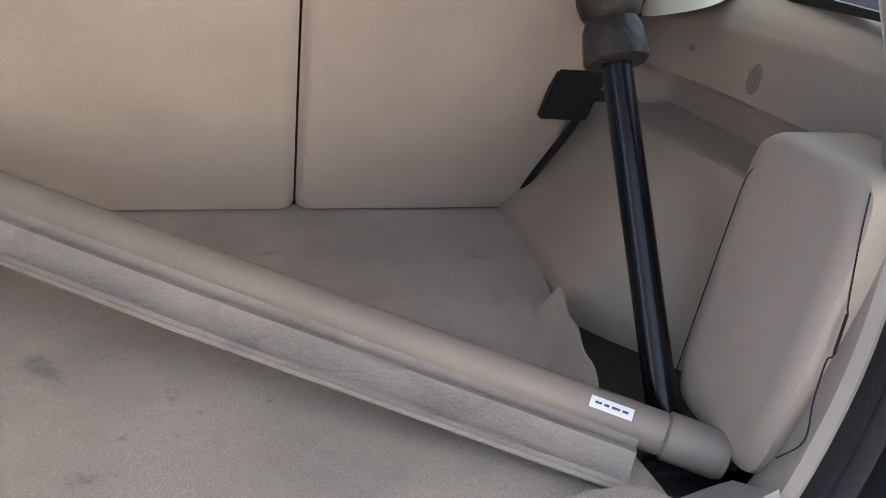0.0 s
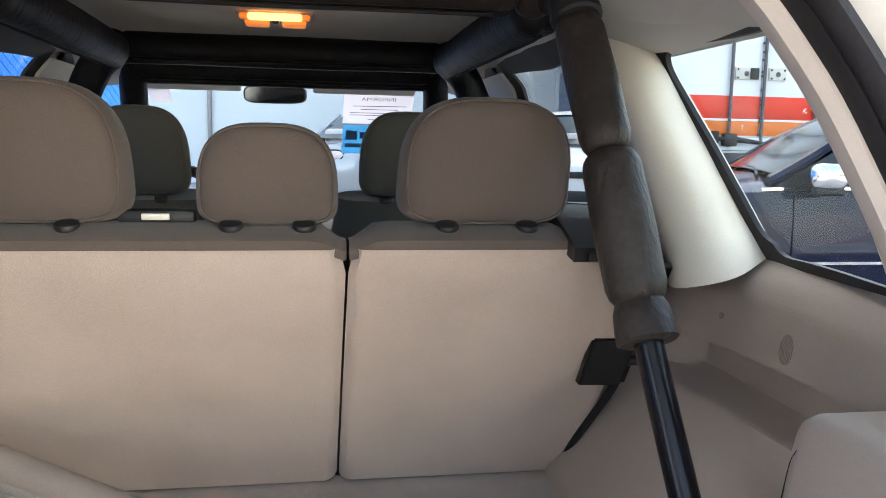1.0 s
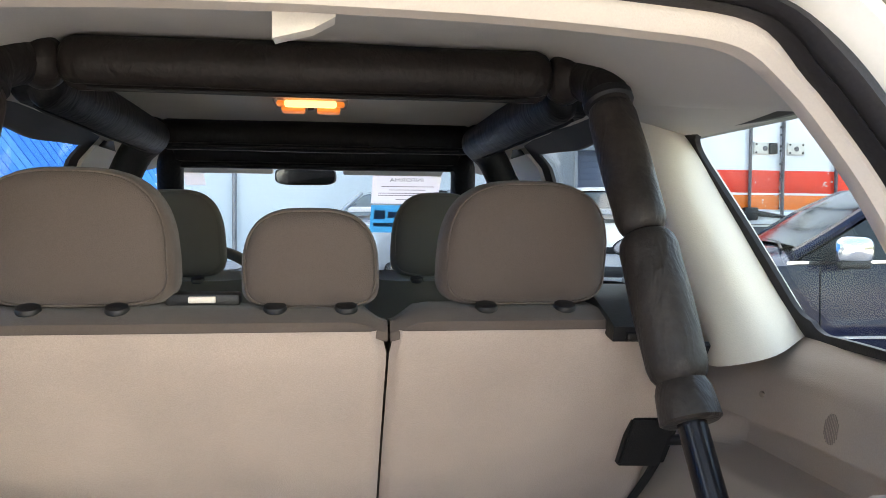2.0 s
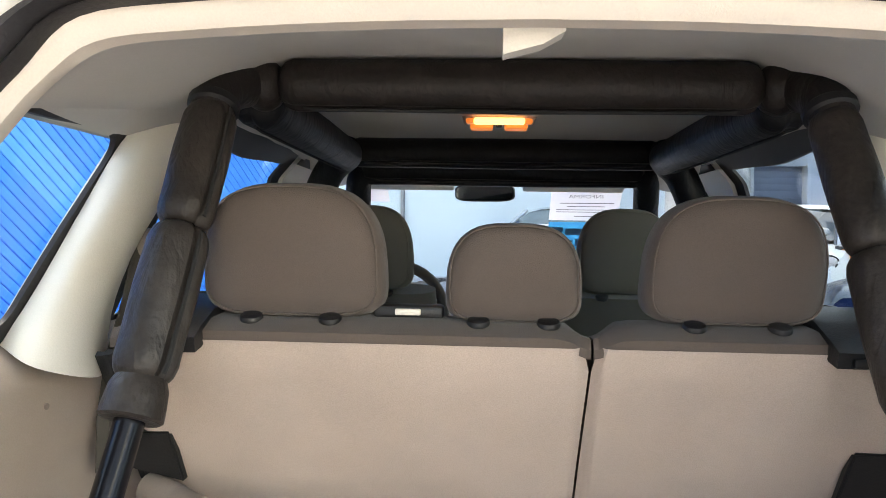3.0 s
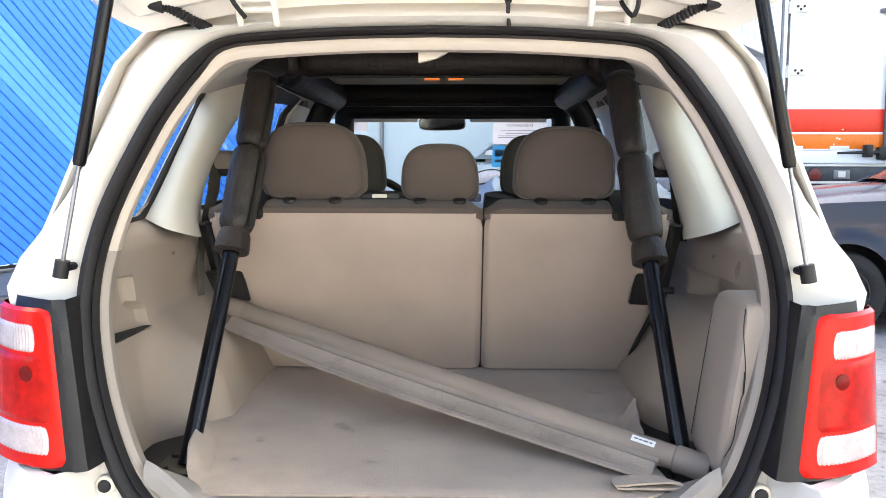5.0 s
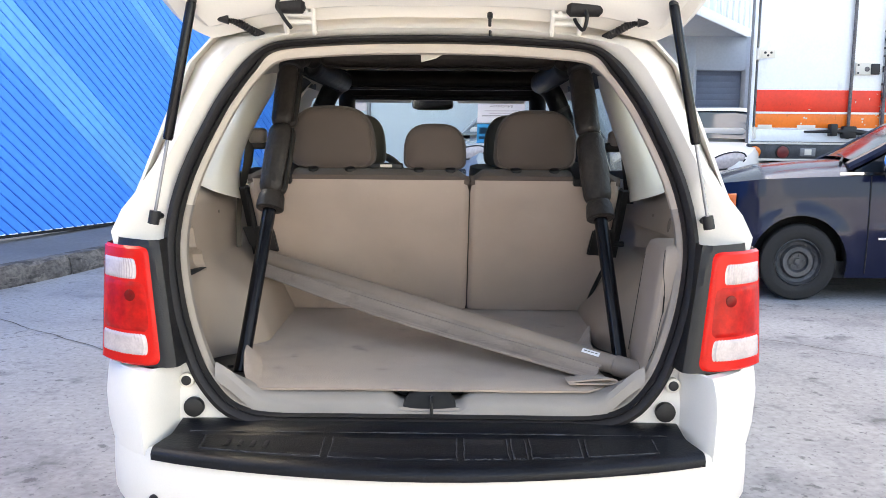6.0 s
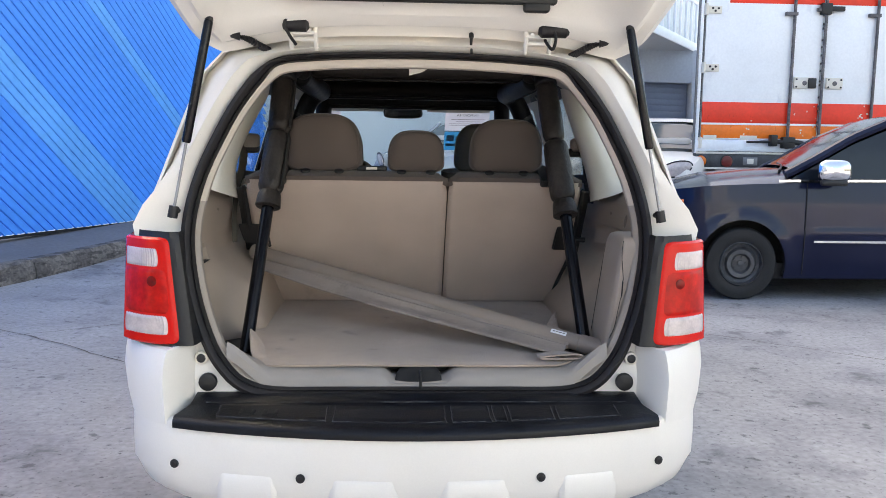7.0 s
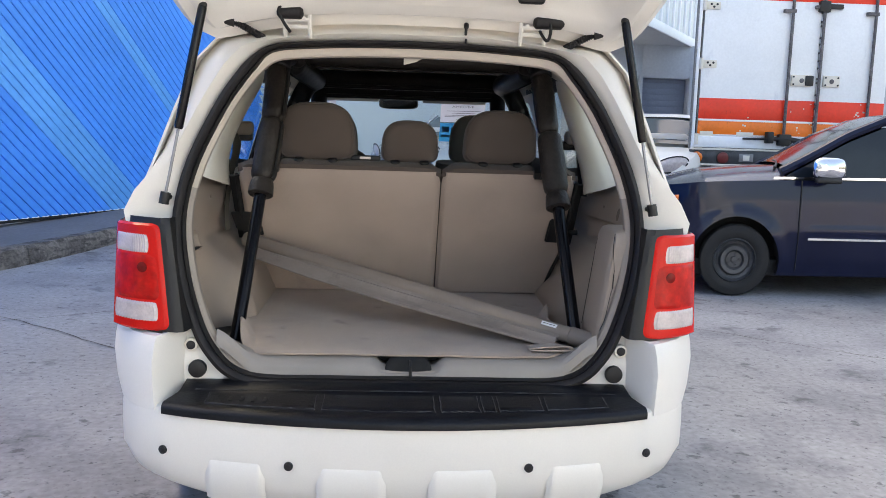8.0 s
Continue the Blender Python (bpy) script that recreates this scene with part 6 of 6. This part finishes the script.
# ---- cars ----
def car_shell(parent, L, W, prof, mat, glass, m):
    """A car from its side outline: prof gives, along its length, the heights of lower edge, belt and top."""
    ys = np.linspace(0, L, 60)
    def sect(y):
        lo, be, top = (interp(y, prof[0], prof[i]) for i in (1, 2, 3))
        end = min(y, L - y)
        w = W / 2 * (1 - .16 * (1 - ss(0, .55, end)) ** 1.5)
        return lo, be, top, w
    rows = []
    for y in ys:
        lo, be, top, w = sect(y)
        half = [(.0, lo), (w * .9, lo), (w * .985, lo + .12), (w, lo + (be - lo) * .5), (w * .985, be - .08), (w * .93, be), (w * .55, be + .015), (0, be + .02)]
        rows.append([m @ Vector((x, y, z)) for x, z in half] + [m @ Vector((-x, y, z)) for x, z in reversed(half[1:-1])])
    part("body", loft(bmesh.new(), rows, True, True), mat, parent)
    cab = [y for y in ys if sect(y)[2] > sect(y)[1] + .05]
    rows = []
    for y in cab:
        lo, be, top, w = sect(y)
        k = (top - be)
        ww = w * (.93 - .26 * k)
        half = [(w * .92, be - .01), (w * .90 - .10 * k, be + k * .3), (ww * .99, be + k * .75), (ww * .92, be + k * .93), (ww * .6, top), (0, top + .012)]
        rows.append([m @ Vector((x, y, z)) for x, z in half] + [m @ Vector((-x, y, z)) for x, z in reversed(half[:-1])])
    part("greenhouse", loft(bmesh.new(), rows, False), glass, parent, "dark car windows")
    flat = [y for y in cab if sect(y)[2] > max(sect(v)[2] for v in cab) - .07]
    rows = []
    for y in flat:
        lo, be, top, w = sect(y)
        k = top - be
        ww = w * (.93 - .26 * k) * .95
        rows.append([m @ Vector((x * ww, y, top + .022 - .03 * abs(x) ** 4)) for x in np.linspace(-1, 1, 11)])
    part("roof", loft(bmesh.new(), rows, False), mat, parent)
    # pillars
    for s in (-1, 1):
        marks = [cab[0], flat[0], (flat[0] + flat[-1]) / 2, flat[-1], cab[-1]]
        for i in (0, 2, 4):
            y = marks[i]
            y2 = marks[1] if i == 0 else marks[3] if i == 4 else y
            a = sect(y); b = sect(y2)
            kb = b[2] - b[1]
            p0 = m @ Vector((s * a[3] * .925, y, a[1] - .01))
            p1 = m @ Vector((s * b[3] * (.93 - .26 * kb) * .97, y2, b[2] + .005))
            part("pillar", sweep(bmesh.new(), [p0, p0.lerp(p1, .5) + (m.to_3x3() @ Vector((s * .02, 0, 0))), p1], .032, 8), mat, parent)


SEDAN = ([0, .05, .5, 1.15, 1.9, 2.2, 3.0, 3.5, 4.1, 4.3], [.30, .22, .20, .20, .20, .20, .20, .20, .24, .34], [.62, .72, .86, .94, .95, .95, .96, .97, .98, .80], [.62, .72, .86, .95, 1.40, 1.46, 1.46, 1.36, .99, .80])


def make_sedan(at, turn, label, paint=SILVER_PAINT, size=1.0, glass=GLASS_MID):
    car = thing("parked_car", at, label, "car", "parked cars by the far wall")
    m = Matrix.Translation(at) @ Matrix.Rotation(radians(turn), 4, "Z") @ Matrix.Scale(size, 4)
    car_shell(car, 4.3, 1.70, SEDAN, paint, glass, m)
    for s in (-1, 1):
        bm = bmesh.new()
        rings = []
        for r, o in ((1, 0), (.9, -.03), (.5, -.05), (.05, -.055)):
            rings.append([m @ Vector((s * .53 + .20 * r * math.cos(a), .005 + o + .14 * s * math.cos(a) * r, .715 + .095 * r * math.sin(a) + .05 * s * math.cos(a) * r)) for a in (2 * math.pi * j / 24 for j in range(24))])
        loft(bm, rings, True, True)
        lamp = part("headlight", bm, CLEAR, car, "clear headlight")
        ring = [m @ Vector((s * .53 + .21 * math.cos(a), .004 + .147 * s * math.cos(a), .715 + .103 * math.sin(a) + .0525 * s * math.cos(a))) for a in (2 * math.pi * j / 25 for j in range(25))]
        part("lamp_seal", sweep(bmesh.new(), ring, .010, 6), BLACK, lamp)
        for y in (.85, 3.4):
            add_wheel(car, m @ Vector((s * .74, y, .30)), (m.to_3x3() @ Vector((s, 0, 0))).normalized(), .30 * size, .18 * size, .19 * size, STEEL)
        bm = bmesh.new()
        rbox(bm, s * .80, s * .97, 1.32, 1.42, .94, 1.06, .03, 2, m)
        part("door_mirror", bm, SILVER_PAINT, car)
    bm = bmesh.new()
    rbox(bm, -.35, .35, -.02, .06, .60, .68, .015, 2, m)
    rbox(bm, -.45, .45, -.03, .06, .32, .45, .03, 2, m)
    part("grille", bm, BLACK, car)
    part("cabin_interior", box_bm(-.60, .60, 1.35, 3.3, .90, 1.16, .08, 3, m), HEADLINER, car)
    if paint is SILVER_PAINT:
        part("side_marker", box_bm(.82, .878, .73, .81, .56, .70, .015, 2, m), RED_DEEP, car, "red lamp on the flank")


make_sedan((-0.06, 11.8, ground_z(11.8)), -40, "silver sedan parked along the white wall")
make_sedan((3.30, 9.5, ground_z(10.6)), -25, "white hatchback parked beside the box truck", PAINT, 1.06, GLASS_CAR)


# ---- navy minivan ----
def make_van():
    van = thing("minivan", (4.6, 5.9, 0), "dark navy minivan with black steel wheels and a chrome mirror", "car")
    Y = 5.06         # its near side
    hub_x, W = 3.06, 1.95
    def top(x):      # height of bonnet, screen and roof along its length (x from the nose)
        return interp(x, [2.16, 2.22, 2.35, 2.7, 3.15, 3.40, 3.46, 3.72, 4.05, 4.45, 5.6, 6.6, 7.1, 7.3], [.62, .88, 1.03, 1.12, 1.165, 1.178, 1.20, 1.34, 1.53, 1.70, 1.79, 1.75, 1.60, 1.0])
    def belt(x):
        return interp(x, [2.16, 2.22, 2.35, 2.7, 3.15, 3.45, 7.3], [.62, .86, 1.0, 1.05, 1.072, 1.082, 1.12])
    def side_y(x, z):
        """Offset of the near side inwards."""
        nose = .45 * (1 - ss(2.14, 2.9, x)) ** 2
        tumble = interp(z, [.2, .35, .6, .9, 1.06, 1.4, 1.75], [.05, .02, .0, .012, .03, .08, .16])
        return nose + tumble
    xs = np.linspace(2.16, 7.3, 130)
    def cut(x, z, sgn):
        for wx in (hub_x, hub_x + 3.05):
            d = math.hypot(x - wx, z - .335)
            if .375 < d < .445:
                return wx + (x - wx) * .41 / d, .335 + (z - .335) * .41 / d
        return x, z
    for sgn in (0, 1):
        bm = bmesh.new()
        grid = []
        for u in np.linspace(0, 1, 24):
            row = []
            for x in xs:
                z = .20 + (belt(x) - .20) * u
                x2, z2 = cut(x, z, sgn)
                z2 = min(z2, belt(x2))
                off = side_y(x2, z2)
                # flared arch lip and a crease along the doors
                for wx in (hub_x, hub_x + 3.05):
                    d = math.hypot(x2 - wx, z2 - .335)
                    off -= .022 * ss(.52, .44, d)
                off -= .012 * ss(.60, .615, z2) * ss(.66, .63, z2) if x2 > 3.75 else 0
                row.append(bm.verts.new((x2, Y + off if sgn == 0 else Y + W - off, z2)))
            grid.append(row)
        for i in range(23):
            for j in range(len(xs) - 1):
                q = (grid[i][j], grid[i][j + 1], grid[i + 1][j + 1], grid[i + 1][j])
                c = sum((v.co for v in q), Vector()) / 4
                if any(math.hypot(c.x - wx, c.z - .335) < .405 for wx in (hub_x, hub_x + 3.05)):
                    continue
                bm.faces.new(q)
        bmesh.ops.delete(bm, geom=[v for v in bm.verts if not v.link_faces], context="VERTS")
        bmesh.ops.remove_doubles(bm, verts=bm.verts[:], dist=1e-4)
        part("side_panel", bm, NAVY, van)
        # window band
        rows = []
        for u in np.linspace(0, 1, 8):
            row = []
            for x in np.linspace(3.50, 7.1, 50):
                z = belt(x) + (max(top(x) - .09, belt(x) + .004) - belt(x)) * u
                row.append((x, Y + side_y(x, z) + .006 if sgn == 0 else Y + W - side_y(x, z) - .006, z))
            rows.append(row)
        part("side_glass", loft(bmesh.new(), rows, False), GLASS_BLACK, van, "dark tinted side windows")
        yy = lambda x, z: Y + side_y(x, z) - .004 if sgn == 0 else Y + W - side_y(x, z) + .004
        # screen pillar and roof edge
        bm = sweep(bmesh.new(), [(x, yy(x, top(x)) + (.03 if sgn == 0 else -.03), top(x) - .03) for x in np.linspace(3.44, 7.0, 40)], .045, 8)
        part("roof_edge", bm, NAVY, van)
        for x in (4.75, 5.9):
            bm = sweep(bmesh.new(), [(x, yy(x, belt(x)), belt(x)), (x + .02, yy(x, 1.4), 1.4), (x + .05, yy(x, 1.68), 1.68)], .035, 8)
            part("door_pillar", bm, NAVY, van)
        bm = loft(bmesh.new(), [[(x, yy(x, belt(x)) - .008 * (1 - 2 * sgn), belt(x) + z) for x in np.linspace(3.37, 7.0, 30)] for z in (.012, .034)], False)
        part("belt_moulding", bm, CHROME, van)
        bm = loft(bmesh.new(), [[(x, yy(x, .55) - o * (1 - 2 * sgn), z) for x in np.linspace(3.73, 6.6, 24)] for z, o in ((.535, .0), (.540, .016), (.560, .016), (.565, 0))], False)
        part("side_moulding", bm, CHROME, van)
        # door gap lines
        for x in (3.64,):
            bm = sweep(bmesh.new(), [(x, yy(x, z) + .001 * (1 - 2 * sgn), z) for z in np.linspace(.24, belt(x), 14)], .006, 6)
            part("door_gap", bm, DARK, van)
        # wheels and arches
        for wx in (hub_x, hub_x + 3.05):
            add_wheel(van, (wx, Y + .12 if sgn == 0 else Y + W - .12, .335), (0, -1 + 2 * sgn, 0), .335, .22, .205)
            bm = bmesh.new()
            rings = []
            for yo in (-.012, .90):
                rings.append([(wx + .415 * math.cos(a), (Y + yo) if sgn == 0 else (Y + W - yo), .335 + .415 * math.sin(a)) for a in np.linspace(-.3, math.pi + .3, 24)])
            loft(bm, rings, False)
            back = Y + .27 if sgn == 0 else Y + W - .27
            rbox(bm, wx - .43, wx + .43, back - .01, back + .01, .22, .76, .002)
            part("arch_liner", bm, DARK, van)
        # headlight with its amber end
        bm = loft(bmesh.new(), [[(x, yy(x, z) - .012 * (1 - 2 * sgn) * k, z + .10 * (x - 2.25) * 1.0) for x in np.linspace(2.22, 2.48, 8)] for z, k in ((.76, 0), (.775, 1), (.87, 1), (.89, 0))], False)
        part("headlight", bm, CLEAR, van)
        bm = loft(bmesh.new(), [[(x, yy(x, z) - .016 * (1 - 2 * sgn) * k, z + .10 * (x - 2.25)) for x in np.linspace(2.38, 2.50, 6)] for z, k in ((.755, 0), (.77, 1), (.875, 1), (.895, 0))], False)
        part("indicator", bm, AMBER, van, "amber indicator")
        # chrome door mirror
        c = Vector((3.85, Y - .13 if sgn == 0 else Y + W + .13, 1.205))
        rings = []
        for t in np.linspace(-1, 1, 9):
            k = max((1 - abs(t) ** 2.6) ** .45, .12)
            rings.append([c + Vector((.155 * k * math.copysign(abs(math.cos(a)) ** .55, math.cos(a)), .075 * t, .10 * k * math.copysign(abs(math.sin(a)) ** .6, math.sin(a)))) for a in (2 * math.pi * j / 24 for j in range(24))])
        mi = part("door_mirror", loft(bmesh.new(), rings, True, True), CHROME, van, "chrome door mirror shell")
        bm = box_bm(c.x - .12, c.x + .12, c.y - .06, c.y + .06, c.z - .135, c.z - .08, .02)
        rbox(bm, c.x - .05, c.x + .05, min(c.y, yy(3.85, 1.08)), max(c.y, yy(3.85, 1.08)), c.z - .125, c.z - .085, .01)
        part("mirror_foot", bm, BLACK, mi)
    # bonnet, screen, roof, nose and tail across
    def across(x0, x1, nx, zoff, mat, name, zf, label=""):
        rows = []
        for x in np.linspace(x0, x1, nx):
            z = zf(x)
            o = side_y(x, z)
            edge = belt(x) if name == "bonnet" else z
            rows.append([(x, Y + o + (W - 2 * o) * t, edge + (z + .03 - edge) * (1 - abs(2 * t - 1) ** 3.2) + zoff) for t in np.linspace(0, 1, 21)])
        return part(name, loft(bmesh.new(), rows, False), mat, van, label)
    across(2.17, 3.50, 24, 0, NAVY, "bonnet", lambda x: min(top(x), belt(x) + .10))
    across(3.48, 4.62, 16, -.004, GLASS_BLACK, "windscreen", top)
    across(4.60, 7.12, 20, 0, NAVY, "roof", top)
    for x in (2.17, 7.28):
        rows = []
        for z in np.linspace(.25, .66 if x < 3 else 1.1, 8):
            o = side_y(x, z)
            bulge = -.10 if x < 3 else .05
            rows.append([(x + bulge * (1 - (2 * t - 1) ** 2), Y + o + (W - 2 * o) * t, z) for t in np.linspace(0, 1, 13)])
        part("end_panel", loft(bmesh.new(), rows, False), NAVY, van)
    part("rear_glass", loft(bmesh.new(), [[(x, Y + side_y(x, z) + (W - 2 * side_y(x, z)) * t, z) for t in np.linspace(0, 1, 9)] for x, z in ((7.28, 1.1), (7.12, 1.6))], False), GLASS_BLACK, van)
    bm = box_bm(2.4, 7.1, Y + .12, Y + W - .12, .18, .34, .02)
    part("underbody", bm, BLACK, van)
    bm = box_bm(3.5, 6.9, Y + .25, Y + W - .25, .34, .95, .05)
    part("cabin_interior", bm, FABRIC_DARK, van)
    bm = bmesh.new()
    sweep(bm, [(3.42, Y + .35, 1.19), (3.5, Y + .7, 1.235), (3.52, Y + 1.1, 1.25)], .014, 8)
    part("wiper", bm, BLACK, van)
    # it stands turned a little, nose towards the tail of the white car
    turned = Matrix(((1, .30, 0, -.30 * Y), (0, 1, 0, 0), (0, 0, 1, 0), (0, 0, 0, 1)))
    for d in {o.data.name: o.data for o in van.children_recursive}.values():
        d.transform(turned)


make_van()


# ---- white wall and the building behind ----
def make_far():
    # the wall's height and left reach are added to shade the yard
    tagged(part("wall_white", box_bm(-28, 3.7, 17.0, 17.3, .2, 22.0, .01), PLASTER, None), "white plaster wall, raised and widened to shade the yard", "wall", kind="structure")
    bm = sweep(bmesh.new(), [(-1.85, 16.93, .4), (-1.85, 16.93, 9)], .045, 10)
    tagged(part("downpipe", bm, GALV, None), "thin grey downpipe on the white wall", "pipe")
    b = thing("garage_building", (7, 20, .5), "grey two-storey building with a balcony rail and a shutter", "building")
    m = Matrix.Translation((5.2, 15.7, 0)) @ Matrix.Rotation(radians(57.3), 4, "Z")
    # wall under the balcony, with the doorway cut through it
    for x0, x1, z0, z1 in ((3.5, 6.20, .3, 4.0), (6.20, 7.46, 3.16, 4.0), (7.46, 14, .3, 4.0)):
        part("facade", box_bm(x0, x1, 19.2, 19.5, z0, z1, .004), GREY_WALL, b)
    # upper storey's extra height is added to block the sun
    part("upper_wall", box_bm(-1.5, 16, 2.2, 6, 4.2, 20, .02, m=m), PLASTER, b)
    slab = part("balcony_slab", box_bm(-1.5, 12, .0, 5, 4.0, 4.17, .01, m=m), GREY_WALL, b)
    part("slab_edge", box_bm(-1.5, 12, -.04, -.003, 3.98, 4.20, .006, m=m), TRUCK_WHITE, slab)
    rail = part("balcony_rail", box_bm(-1.5, 12, .02, .09, 5.22, 5.30, .01, m=m), TRUCK_WHITE, b)
    for k in range(24):
        x = -1.4 + k * .55
        part("baluster", sweep(bmesh.new(), [m @ Vector((x, .05, 4.15)), m @ Vector((x, .05, 5.25))], .038, 8), TRUCK_WHITE, rail)
    sh = part("shutter", box_bm(6.0, 7.66, 19.52, 19.56, .3, 3.4, .005), SHUTTER, b, "grey roller shutter")
    for k in range(18):
        part("shutter_slat", box_bm(6.203, 7.457, 19.47, 19.519, .40 + k * .156, .40 + k * .156 + .1545, .003), SHUTTER, sh)
    for x in (6.14, 7.46):
        part("door_post", box_bm(x, x + .08, 19.14, 19.196, .4, 3.22, .006), GREY_WALL, b)
    part("side_door", box_bm(8.0, 8.9, 19.12, 19.19, .4, 2.7, .006), TRUCK_WHITE, b)

    # unseen wall added behind the camera: cuts low sky reflections, bounces sun
    tagged(part("wall_yard", box_bm(-40, 50, -28.3, -28.0, -.1, 4.0, .02), GREY_WALL, None), "unseen grey wall added behind the camera for bounce and reflections", "wall", kind="structure")
    # unseen wall added as a sunlit reflector for the boot's left trim
    tagged(part("wall_side", box_bm(6.5, 6.8, -28.0, -4.5, -.1, 7.0, .02), PLASTER, None), "unseen white wall added to bounce sun into the boot", "wall", kind="structure")
    # unseen blocker, added to keep sun off the ground at the left rear
    tagged(part("wall_shaded", box_bm(-6.8, -6.5, -28.0, -4.2, -.1, 9.0, .02), GREY_WALL, None), "unseen grey wall added to shade the left rear of the yard", "wall", kind="structure")


make_far()
